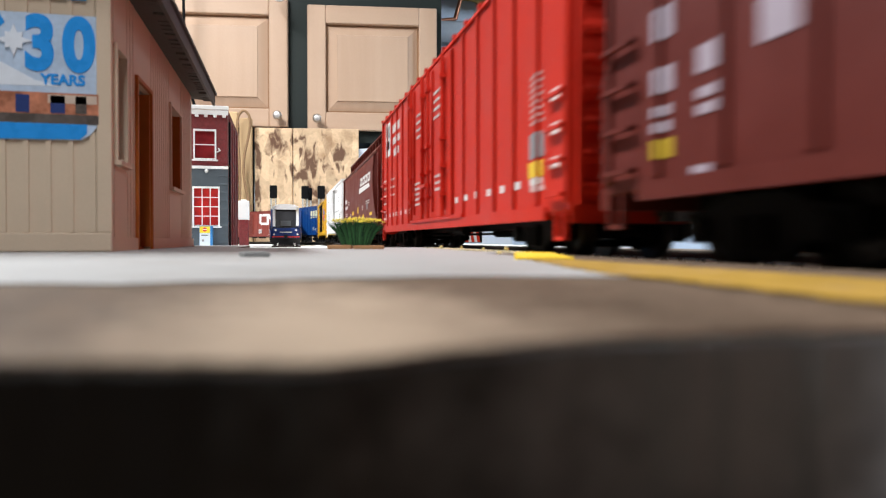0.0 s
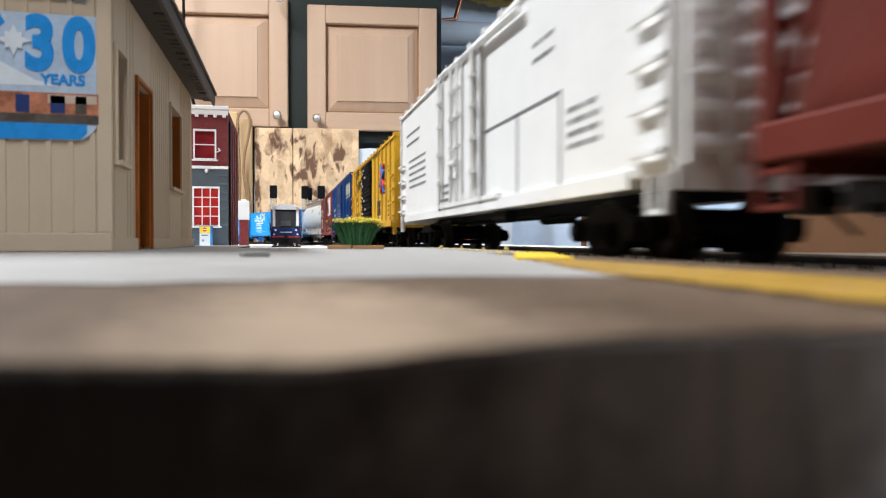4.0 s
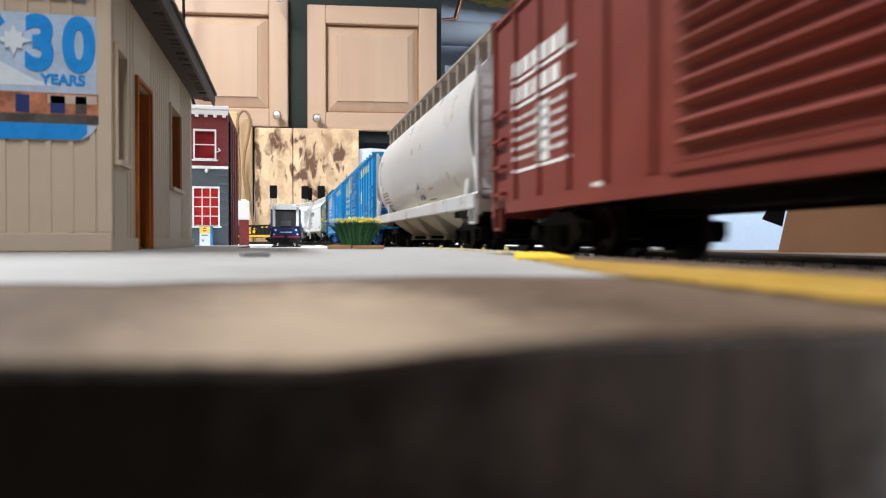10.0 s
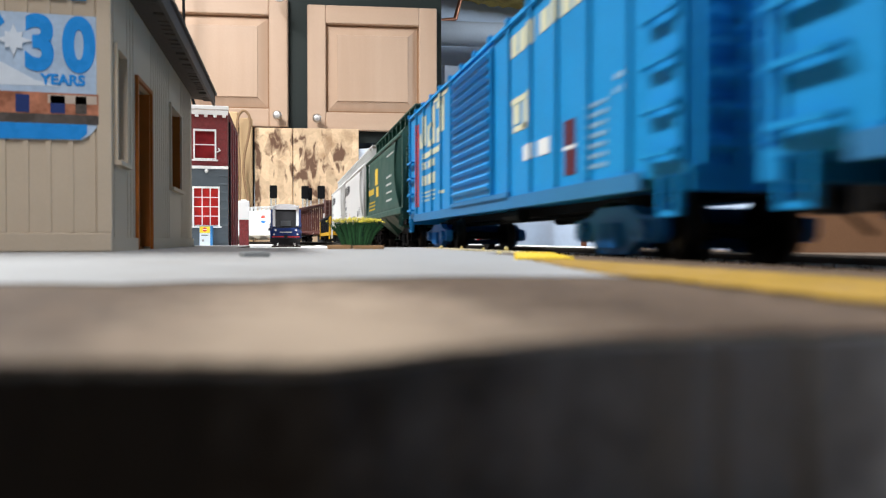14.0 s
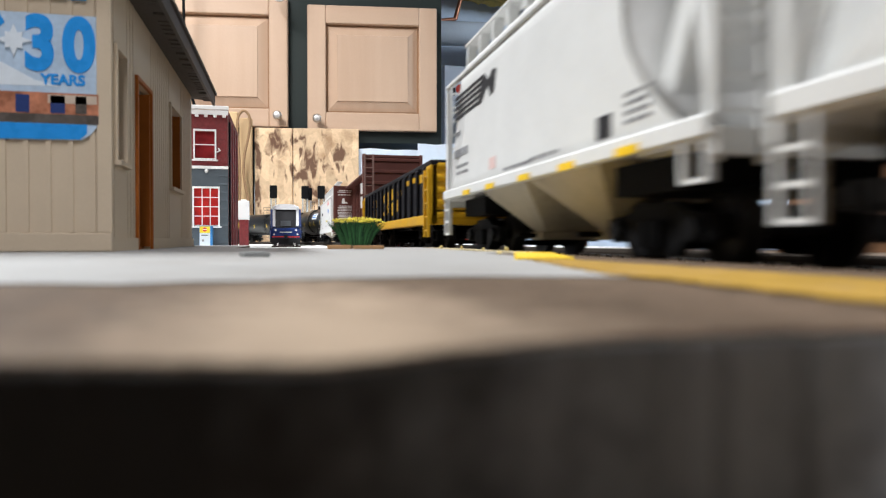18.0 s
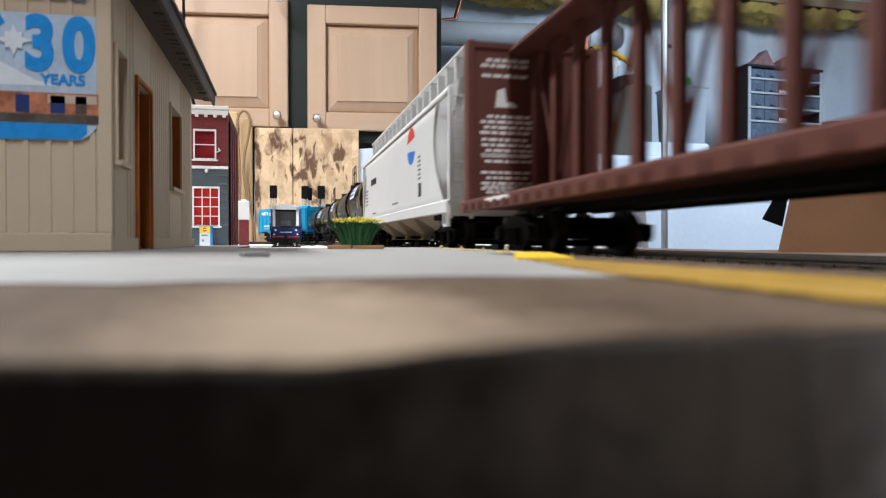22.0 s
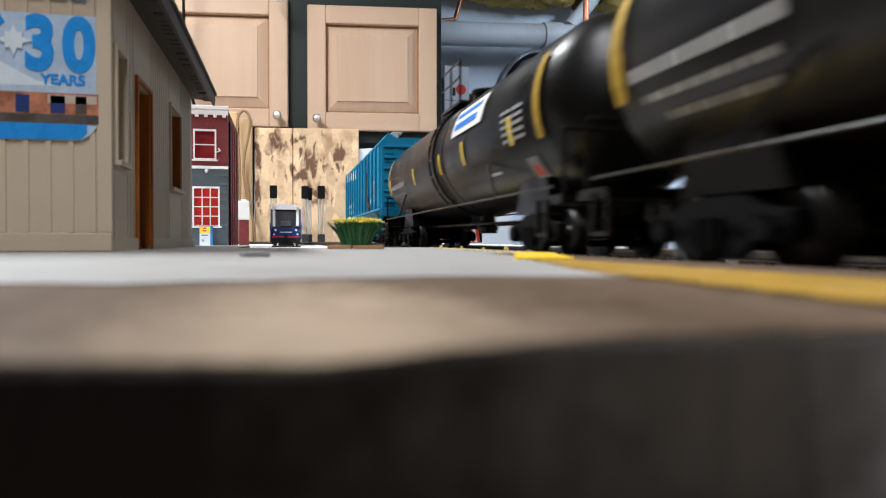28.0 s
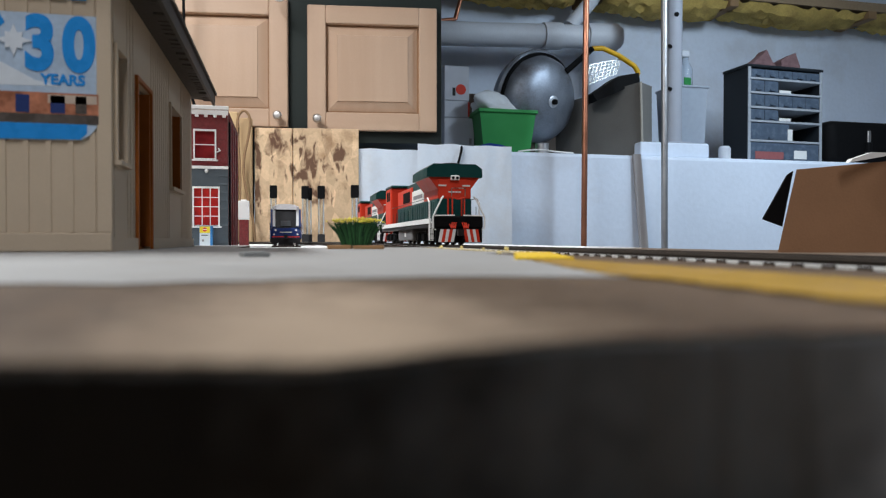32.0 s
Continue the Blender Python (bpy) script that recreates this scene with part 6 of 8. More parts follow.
def panel_door(u0, u1, z0, z1, knob_u):
    t = 0.020
    d = part("door", bevelled(B((u0 + 0.040, u1 - 0.040, -t * 0.28, -0.002, z0 + 0.040, z1 - 0.040)), 0.001), M_MAPLE_D, cab, "pale maple raised-panel door")
    s = 0.046
    part("stile", bevelled(B((u0, u0 + s, -t, -0.002, z0, z1)), 0.003, 2), M_MAPLE, d)
    part("stile", bevelled(B((u1 - s, u1, -t, -0.002, z0, z1)), 0.003, 2), M_MAPLE, d)
    part("rail", bevelled(B((u0 + s, u1 - s, -t, -0.002, z1 - s, z1)), 0.003, 2), M_MAPLE_H, d)
    part("rail", bevelled(B((u0 + s, u1 - s, -t, -0.002, z0, z0 + s)), 0.003, 2), M_MAPLE_H, d)
    # raised centre field with sloped margins
    a, b, c, e = u0 + s + 0.005, u1 - s - 0.005, z0 + s + 0.005, z1 - s - 0.005
    g = 0.024
    bm = bmesh.new()
    o = [bm.verts.new((x, -t * 0.30, z)) for x, z in ((a, c), (b, c), (b, e), (a, e))]
    i = [bm.verts.new((x, -t * 0.95, z)) for x, z in ((a + g, c + g), (b - g, c + g), (b - g, e - g), (a + g, e - g))]
    k = [bm.verts.new((x, -t * 0.80, z)) for x, z in ((a + g * 0.94, c + g * 0.94), (b - g * 0.94, c + g * 0.94), (b - g * 0.94, e - g * 0.94), (a + g * 0.94, e - g * 0.94))]
    for n in range(4):
        bm.faces.new((o[n], o[(n + 1) % 4], k[(n + 1) % 4], k[n]))
        bm.faces.new((k[n], k[(n + 1) % 4], i[(n + 1) % 4], i[n]))
    bm.faces.new(i)
    bm.faces.new(o[::-1])
    bmesh.ops.recalc_face_normals(bm, faces=bm.faces[:])
    part("raised_panel", bm, M_MAPLE, d)
    part("knob", lathe(bmesh.new(), ((0.0001, -0.028), (0.008, -0.027), (0.0112, -0.022), (0.0100, -0.017), (0.005, -0.012), (0.005, 0.0)), (knob_u, -t, z0 + 0.026), "y", 20), M_KNOB, d, "brushed nickel knob", smooth=True)


panel_door(-0.1423, 0.1860, 0.278, 0.594, -0.116)
panel_door(-0.5190, -0.1909, 0.284, 0.610, -0.214)

# boards standing under the cabinets
def osb_material():
    m = mat("flake_board", (0.68, 0.525, 0.37), 0.75, var=0.18, scale=22, grain=160, bump=0.3, dirt=(0.30, 0.17, 0.09), dirt_amt=0.6)
    nt = m.node_tree
    b = nt.nodes["Principled BSDF"]
    vo = nt.nodes.new("ShaderNodeTexVoronoi")
    vo.inputs["Scale"].default_value = 42
    mp = nt.nodes.new("ShaderNodeMapping")
    mp.inputs["Scale"].default_value = (1, 1, 0.45)
    nt.links.new(nt.nodes["Texture Coordinate"].outputs["Object"], mp.inputs["Vector"])
    nt.links.new(mp.outputs["Vector"], vo.inputs["Vector"])
    r = nt.nodes.new("ShaderNodeValToRGB")
    r.color_ramp.elements[0].color, r.color_ramp.elements[1].color = (0.72, 0.62, 0.52, 1), (1.25, 1.15, 1.0, 1)
    nt.links.new(vo.outputs["Color"], r.inputs["Fac"])
    mx = nt.nodes.new("ShaderNodeMixRGB")
    mx.blend_type = "MULTIPLY"
    mx.inputs["Fac"].default_value = 0.8
    old = b.inputs["Base Color"].links[0].from_socket
    nt.links.new(old, mx.inputs[1])
    nt.links.new(r.outputs["Color"], mx.inputs[2])
    out = mx.outputs[0]
    # burnt knots and resin marks: ragged dark spots gathered round a few places
    near = None
    for cu, cz, ru, rz in ((-0.138, 0.195, 0.030, 0.060), (-0.150, 0.165, 0.045, 0.022), (-0.215, 0.235, 0.045, 0.030), (-0.062, 0.200, 0.016, 0.050), (-0.120, 0.120, 0.030, 0.030), (-0.262, 0.15, 0.008, 0.10)):
        mp2 = nt.nodes.new("ShaderNodeMapping")
        mp2.inputs["Location"].default_value = (-cu / ru, 0, -cz / rz)
        mp2.inputs["Scale"].default_value = (1 / ru, 0, 1 / rz)
        nt.links.new(nt.nodes["Texture Coordinate"].outputs["Object"], mp2.inputs["Vector"])
        ln = nt.nodes.new("ShaderNodeVectorMath")
        ln.operation = "LENGTH"
        nt.links.new(mp2.outputs["Vector"], ln.inputs[0])
        if near is None:
            near = ln.outputs["Value"]
        else:
            mn = nt.nodes.new("ShaderNodeMath")
            mn.operation = "MINIMUM"
            nt.links.new(near, mn.inputs[0])
            nt.links.new(ln.outputs["Value"], mn.inputs[1])
            near = mn.outputs[0]
    nz = nt.nodes.new("ShaderNodeTexNoise")
    nz.inputs["Scale"].default_value, nz.inputs["Detail"].default_value, nz.inputs["Distortion"].default_value = 55, 5, 0.8
    nt.links.new(mp.outputs["Vector"], nz.inputs["Vector"])
    ma = nt.nodes.new("ShaderNodeMath")
    ma.operation = "MULTIPLY_ADD"
    ma.inputs[1].default_value = -0.16
    nt.links.new(near, ma.inputs[0])
    nt.links.new(nz.outputs["Fac"], ma.inputs[2])
    rs = nt.nodes.new("ShaderNodeValToRGB")
    rs.color_ramp.elements[0].position, rs.color_ramp.elements[1].position = 0.34, 0.47
    rs.color_ramp.elements[0].color, rs.color_ramp.elements[1].color = (0, 0, 0, 1), (0.92, 0.92, 0.92, 1)
    nt.links.new(ma.outputs[0], rs.inputs["Fac"])
    ms = nt.nodes.new("ShaderNodeMixRGB")
    ms.inputs[2].default_value = (0.11, 0.05, 0.03, 1)
    nt.links.new(rs.outputs["Color"], ms.inputs["Fac"])
    nt.links.new(out, ms.inputs[1])
    nt.links.new(ms.outputs[0], b.inputs["Base Color"])
    return m


M_OSB = osb_material()
for u0, u1, zt, y, lab in ((-0.270, -0.1775, 0.279, -0.036, "stained flake board panel standing under the cabinet"), (-0.1755, -0.0135, 0.279, -0.038, "wide stained flake board panel with dark blotches")):
    fb = thing("flake_board_panel", lab, "board", "flake boards", at=CAB)
    part("board", bevelled(B((u0, u1, y, y + 0.012, -1.30, zt)), 0.0008), M_OSB, fb)
PINE = wood("raw_pine_batten", (0.58, 0.40, 0.22), (0.45, 0.29, 0.15), 40, (1, 1, 0.05), 0.6)
for u0, u1, zt in ((-0.336, -0.308, 0.315), (-0.304, -0.274, 0.300)):
    solo("pine_batten", bevelled(B((u0, u1, -0.052, -0.040, -1.30, zt)), 0.002), PINE, "raw pine batten leaning against the cabinet", "batten", "pine battens", at=CAB)
solo("dark_bracket", B((-0.2765, -0.2715, -0.042, -0.036, -1.30, 0.262)), M_BLACK, "thin black upright beside the boards", "upright", at=CAB)


def tube_curve(name, pts, r, material, label, category, at=None):
    cu = bpy.data.curves.new(name, "CURVE")
    cu.dimensions, cu.bevel_depth, cu.bevel_resolution = "3D", r, 3
    sp = cu.splines.new("NURBS")
    sp.points.add(len(pts) - 1)
    for p, q in zip(sp.points, pts):
        p.co = (*q, 1)
    sp.use_endpoint_u, sp.order_u = True, 3
    cu.materials.append(material)
    tmp = bpy.data.objects.new(name, cu)
    scene.collection.objects.link(tmp)
    dg = bpy.context.evaluated_depsgraph_get()
    dg.update()
    me = bpy.data.meshes.new_from_object(tmp.evaluated_get(dg))
    bpy.data.objects.remove(tmp)
    return tagged(part(name, me, material, None, at=at), label, category)


tube_curve("black_cable", [(-0.238, 1.725, 1.25), (-0.231, 1.722, 0.60), (-0.229, 1.722, 0.46), (-0.222, 1.722, 0.37), (-0.20, 1.722, 0.30)], 0.0035, M_BLACK, "black cable hanging before the cabinet door", "cable")
M_CORD = mat("brown_cord", (0.28, 0.17, 0.09), 0.7, var=0.2, scale=100)
tube_curve("brown_cord", [(-0.108, 1.715, -0.02), (-0.100, 1.715, 0.12), (-0.106, 1.715, 0.24), (-0.110, 1.715, 0.295), (-0.094, 1.715, 0.318), (-0.077, 1.715, 0.300), (-0.080, 1.715, 0.26), (-0.098, 1.715, 0.18), (-0.085, 1.715, 0.10), (-0.064, 1.715, 0.02), (-0.060, 1.715, -0.30)], 0.0032, M_CORD, "brown cord looped over a batten", "cord")
tube_curve("white_cable", [(-0.075, 1.72, 1.25), (-0.060, 1.71, 0.80), (-0.030, 1.70, 0.592), (-0.012, 1.70, 0.580), (0.006, 1.70, 0.588), (0.020, 1.71, 0.64), (0.05, 1.72, 1.25)], 0.004, M_TRIM, "white cable sagging from the ceiling", "cable")

# white backdrop sheets standing behind the table end
M_PAPER = mat("white_backdrop_paper", (0.66, 0.73, 0.82), 0.8, var=0.04, scale=6, grain=150, bump=0.1, dirt=(0.50, 0.46, 0.42), dirt_amt=0.35)


def wrinkled_sheet(x0, x1, y, z0, z1, seed):
    """A thin sheet with soft creases and a slightly wavy top edge."""
    bm = bmesh.new()
    nx, nz = 36, 30
    rows = []
    for side in (0, 1):
        grid = []
        for k in range(nz + 1):
            line = []
            for i in range(nx + 1):
                x, z = x0 + (x1 - x0) * i / nx, z0 + (z1 - z0) * k / nz
                w = 0.005 * noise.noise(Vector((x * 9, z * 7, seed))) + 0.003 * noise.noise(Vector((x * 30, z * 12, seed + 5)))
                top = 0.003 * noise.noise(Vector((x * 20, seed, 0))) * (k / nz)
                line.append(bm.verts.new((x, y + w + side * 0.0012, z + top)))
            grid.append(line)
        for k in range(nz):
            for i in range(nx):
                q = (grid[k][i], grid[k][i + 1], grid[k + 1][i + 1], grid[k + 1][i])
                bm.faces.new(q if side == 0 else q[::-1])
        rows.append(grid)
    f, b = rows
    for i in range(nx):
        bm.faces.new((f[nz][i], f[nz][i + 1], b[nz][i + 1], b[nz][i]))
    for k in range(nz):
        bm.faces.new((f[k][0], f[k + 1][0], b[k + 1][0], b[k][0]))
        bm.faces.new((f[k + 1][nx], f[k][nx], b[k][nx], b[k + 1][nx]))
    return bm


for x0, x1, y, zt, sd in ((0.170, 0.350, 1.722, 0.2315, 2.0), (0.336, 0.590, 1.712, 0.2470, 7.0)):
    solo("backdrop_sheet", wrinkled_sheet(x0, x1, y, -0.40, zt, sd), M_PAPER, "creased white backdrop sheet standing behind the railway table", "backdrop sheet", "backdrop sheets", smooth=True)

# clear tubes with black caps on the far end of the table
M_CLEAR = glass("clear_acrylic", (0.92, 0.95, 0.97), 0.08)
for i, (x, y, w, zt) in enumerate(((-0.0215, 1.545, 0.0080, 0.119), (0.0466, 1.532, 0.0080, 0.118), (0.0813, 1.523, 0.0080, 0.118), (0.1537, 1.507, 0.0085, 0.120), (0.0560, 1.560, 0.0070, 0.116))):
    tb = thing("capped_tube", "clear plastic tube with a square black cap standing on end", "tube", "capped tubes", at=pose(x, y, TABLE + 0.0012))
    z1 = zt - TABLE
    part("glass_tube", lathe(bmesh.new(), ((w * 0.85, 0.0), (w * 0.85, z1 - 0.026), (w * 0.72, z1 - 0.026), (w * 0.72, 0.001)), (0, 0, 0), "z", 20), M_CLEAR, tb, "clear tube", smooth=True)
    part("cap", bevelled(B((-w, w, -w, w, z1 - 0.028, z1)), 0.0012), M_BLACK, tb, "square black cap")
    for q in (-0.62, 0.62):
        part("rod", R(((w * q, 0, 0.001), (w * q, 0, z1 - 0.028), 0.0012), seg=8), M_TRIM, tb, "thin white rod")
    part("foot", bevelled(B((-w, w, -w, w, 0.0, 0.020)), 0.001), M_LGREY, tb, "dark grey foot")

# ---- things on the ledge and along the wall ----
LEDGE = 0.268
M_PVC = mat("white_pvc", (0.55, 0.58, 0.63), 0.4, var=0.10, scale=10, grain=200)
pvc = thing("drain_pipe", "white PVC drain pipe running under the joists", "pipe")
part("pipe_run", R(((0.35, 2.37, 0.729), (1.13, 2.35, 0.758), 0.043), seg=28), M_PVC, pvc, smooth=True)
part("coupling", R(((0.93, 2.355, 0.750), (1.00, 2.353, 0.753), 0.049), seg=28), M_PVC, pvc, smooth=True)
part("coupling", R(((1.10, 2.351, 0.757), (1.22, 2.348, 0.762), 0.050), seg=28), M_PVC, pvc, smooth=True)
part("end_cap", R(((1.22, 2.348, 0.762), (1.235, 2.348, 0.763), 0.040), seg=28), M_PVC, pvc, smooth=True)
pv2 = thing("branch_pipe", "white PVC branch pipe rising into the joists", "pipe")
part("pipe_run", R(((1.04, 2.36, 0.795), (1.13, 2.36, 0.90), 0.026), ((1.13, 2.36, 0.90), (1.16, 2.36, 0.96), 0.026), seg=20), M_PVC, pv2, smooth=True)
M_COPPER = mat("copper_pipe", (0.48, 0.20, 0.12), 0.35, 0.9, var=0.2, scale=20, dirt=(0.20, 0.09, 0.06), dirt_amt=0.5)
solo("copper_pipe", R(((0.8705, 1.85, 1.25), (0.8510, 1.85, -1.30), 0.0085), seg=16), M_COPPER, "vertical copper water pipe with a clamp", "pipe", smooth=True)
solo("thin_copper_pipe", R(((0.46, 2.44, 0.790), (0.62, 2.44, 0.815), 0.008), ((0.62, 2.44, 0.815), (0.66, 2.44, 0.96), 0.008), seg=12), M_COPPER, "thin copper pipe under the joists", "pipe", smooth=True)
M_GALV = mat("galvanised_steel", (0.42, 0.42, 0.43), 0.4, 0.85, var=0.15, scale=30)
solo("steel_conduit", R(((1.1185, 1.85, 1.25), (1.133, 1.85, -1.30), 0.0100), seg=14), M_GALV, "vertical galvanised steel conduit", "conduit", smooth=True)
M_LILAC = mat("pale_grey_post_paint", (0.33, 0.35, 0.40), 0.5, var=0.06, scale=20)
post = thing("steel_post", "pale grey painted steel post standing on the white block", "post")
part("shaft", R(((1.272, 2.04, 1.25), (1.272, 2.04, LEDGE + 0.052), 0.0275), seg=24), M_LILAC, post, smooth=True)
part("base_plate", bevelled(B((1.230, 1.315, 1.998, 2.060, LEDGE + 0.050, LEDGE + 0.056)), 0.002), M_LILAC, post)
for z in (0.640, 0.500):
    part("bolt", R(((1.250, 2.022, z), (1.240, 2.014, z), 0.006), seg=8), M_BLACK, post)
part("bolt_hole", R(((1.266, 2.0140, 0.745), (1.265, 2.0115, 0.745), 0.008), seg=12), M_BLACK, post)
solo("white_block", bevelled(B((1.120, 1.372, 1.985, 2.062, LEDGE, LEDGE + 0.050)), 0.006, 2), M_WALL, "white painted masonry block on the ledge", "block")
solo("leaning_stick", B((-0.0125, 0.0125, -0.006, 0.006, 0.0, 1.575)), mat("grey_weathered_stick", (0.42, 0.40, 0.40), 0.7, var=0.12, scale=14), "grey weathered stick leaning against the wall", "stick", at=pose(1.176, 1.850, -1.30, -3.4, -3.4, 0))

# insulation between the joists, and joists
M_INS = mat("yellow_fibreglass", (0.50, 0.36, 0.11), 0.95, var=0.3, scale=14, grain=160, bump=0.8, dirt=(0.24, 0.16, 0.06), dirt_amt=0.7)


def batt(name, x0, x1, y0, y1, z, depth, seed):
    r2 = random.Random(seed)
    nx, ny = 26, 10
    bm = bmesh.new()
    g = [[bm.verts.new((x0 + (x1 - x0) * i / nx, y0 + (y1 - y0) * j / ny, z - depth * (0.55 + 0.45 * abs(math.sin(math.pi * i / nx)) ** 0.5) * (abs(math.sin(math.pi * min(0.999, max(0.001, j / ny)))) ** 0.4) + r2.uniform(-0.010, 0.010))) for j in range(ny + 1)] for i in range(nx + 1)]
    t = [[bm.verts.new((x0 + (x1 - x0) * i / nx, y0 + (y1 - y0) * j / ny, z + 0.005)) for j in (0, ny)] for i in (0, nx)]
    for i in range(nx):
        for j in range(ny):
            bm.faces.new((g[i][j], g[i + 1][j], g[i + 1][j + 1], g[i][j + 1]))
    solo(name, bm, M_INS, "yellow fibreglass insulation batt sagging between joists", "insulation", "insulation batts", smooth=True)


batt("insulation_batt", 1.20, 1.72, 2.37, 2.545, 0.955, 0.066, 1)
batt("insulation_batt", 1.76, 2.38, 2.37, 2.545, 0.955, 0.056, 2)
batt("insulation_batt", 2.42, 3.08, 2.37, 2.545, 0.955, 0.050, 3)
batt("insulation_batt", 0.62, 1.10, 2.37, 2.545, 0.955, 0.062, 4)
M_JOIST = wood("old_joist_wood", (0.30, 0.19, 0.10), (0.20, 0.12, 0.06), 20, (1, 0.06, 1), 0.7)
for x in (0.58, 1.15, 1.74, 2.40):
    solo("ceiling_joist", B((x - 0.019, x + 0.019, 2.36, 2.548, 0.925, 0.955)), M_JOIST, "old brown wooden ceiling joist", "joist", "ceiling joists")

# boxes beside the cabinet
for x0, x1, z0, z1, lab in ((0.505, 0.605, LEDGE, 0.395, "white cardboard box at the bottom of a stack"), (0.505, 0.588, 0.396, 0.450, "small white and red carton in a stack"), (0.505, 0.588, 0.451, 0.562, "white carton with a round red mark")):
    c = thing("carton", lab, "box", "stacked cartons", at=pose(0, 0, 0))
    part("carton_body", bevelled(B((x0, x1, 2.13, 2.24, z0, z1)), 0.0015), mat("white_carton", (0.48, 0.50, 0.55), 0.6, var=0.08, scale=20), c)
    if z0 > 0.44:
        part("round_mark", lathe(bmesh.new(), ((0.0001, -0.0006), (0.017, -0.0004), (0.017, 0.0)), (0.560, 2.13, 0.487), "y", 18), M_RED_INK, c, "round red mark")
        part("print_bar", B((0.532, 0.542, 2.1294, 2.13, 0.466, 0.492)), M_BLACK_INK, c)
    elif z0 > 0.39:
        part("red_label", B((0.584, 0.5884, 2.128, 2.18, 0.400, 0.446)), M_RED_INK, c, "red label")
    else:
        part("print_bar", B((0.588, 0.596, 2.1294, 2.13, 0.31, 0.33)), M_GREY_INK, c)

binn = thing("green_tub", "bright green plastic tub holding a white carrier bag", "tub", at=pose(0.690, 2.10, LEDGE))
M_TUB = mat("bright_green_plastic", (0.040, 0.26, 0.075), 0.35, var=0.08, scale=20)
bm = bmesh.new()
loft(bm, [[(-0.075, -0.05, 0), (0.075, -0.05, 0), (0.075, 0.05, 0), (-0.075, 0.05, 0)], [(-0.093, -0.062, 0.135), (0.093, -0.062, 0.135), (0.093, 0.062, 0.135), (-0.093, 0.062, 0.135)]])
part("tub_body", bm, M_TUB, binn)
part("rim", bevelled(B((-0.099, 0.099, -0.068, 0.068, 0.132, 0.144)), 0.003, 2), M_TUB, binn)
bm = bmesh.new()
bmesh.ops.create_icosphere(bm, subdivisions=4, radius=0.06)
for v in bm.verts:
    n = noise.noise(v.co * 22) * 0.4 + noise.noise(v.co * 60) * 0.15
    v.co = Vector((v.co.x * (1.25 - 0.2 * v.co.z / 0.06), v.co.y * 0.8, max(-0.01, v.co.z * 0.9))) * (1 + n)
    v.co.x -= 0.020 * max(0, v.co.z / 0.05)
solo("carrier_bag", bm, mat("white_thin_plastic", (0.62, 0.66, 0.70), 0.35, var=0.1, scale=30), "crumpled white plastic carrier bag in the green tub", "bag", smooth=True, at=pose(0.672, 2.09, LEDGE + 0.152))
bm = bmesh.new()
bmesh.ops.create_icosphere(bm, subdivisions=3, radius=0.04)
for v in bm.verts:
    n = noise.noise(v.co * 30) * 0.3
    v.co = Vector((v.co.x * 1.45, v.co.y * 0.7, max(-0.001, (v.co.z + 0.01) * 0.5))) * (1 + n)
solo("blue_cloth", bm, mat("deep_blue_cloth", (0.012, 0.04, 0.20), 0.85, var=0.25, scale=60, grain=500, bump=0.3), "crumpled deep blue cloth on the ledge", "cloth", smooth=True, at=pose(0.632, 1.995, LEDGE + 0.002))
solo("small_can", lathe(bmesh.new(), ((0.022, 0), (0.0225, 0.003), (0.0215, 0.004), (0.0215, 0.036), (0.0225, 0.038), (0.019, 0.039)), (0, 0, 0), "z", 20), M_GALV, "small bare metal can on the ledge", "can", at=pose(0.800, 2.03, LEDGE))
tube_curve("white_cable", [(0.70, 1.972, LEDGE + 0.003), (0.76, 1.965, LEDGE + 0.012), (0.82, 1.965, LEDGE + 0.004), (0.88, 1.97, LEDGE + 0.003)], 0.0025, M_TRIM, "thin white cable lying on the ledge", "cable")
tube_curve("black_cable", [(0.455, 1.75, 0.250), (0.452, 1.704, 0.246), (0.447, 1.702, 0.220), (0.436, 1.702, 0.185), (0.430, 1.702, 0.150)], 0.0032, M_BLACK, "short black cable hanging over the backdrop sheet", "cable")

# round metal lamp housing leaning on the wall
dome = thing("metal_dome", "large dented aluminium dome with a black gasket ring, leaning", "dome", at=look((0.838, 2.19, 0.478), (1.18, 1.25, 0.24)))
M_ALU = mat("dull_aluminium", (0.25, 0.28, 0.33), 0.45, 0.7, var=0.25, scale=12, grain=200, bump=0.1, dirt=(0.11, 0.10, 0.11), dirt_amt=0.8)
rear = [(0.0001, 0.075), (0.05, 0.070), (0.092, 0.052), (0.116, 0.030), (0.126, 0.008), (0.127, 0.0), (0.122, -0.006), (0.113, -0.008)]
front = [(0.113, -0.010), (0.111, -0.020), (0.106, -0.034), (0.092, -0.050), (0.070, -0.062), (0.040, -0.070), (0.018, -0.072), (0.0001, -0.072)]
K = 1.30
for nm, prof, lab in (("rear_bowl", rear, "dull aluminium rear bowl"), ("front_shell", front, "dented aluminium front shell")):
    bm = lathe(bmesh.new(), [(r * K, q * K) for r, q in prof], (0, 0, 0), "z", 56)
    for v in bm.verts:
        v.co += v.co.normalized() * 0.004 * noise.noise(v.co * 22)
    part(nm, bm, M_ALU, dome, lab, smooth=True)
part("gasket_ring", lathe(bmesh.new(), ((0.112 * K, -0.012 * K), (0.120 * K, -0.014 * K), (0.121 * K, -0.006 * K), (0.112 * K, -0.005 * K)), (0, 0, 0), "z", 56), M_BLACK, dome, "black gasket ring", smooth=True)
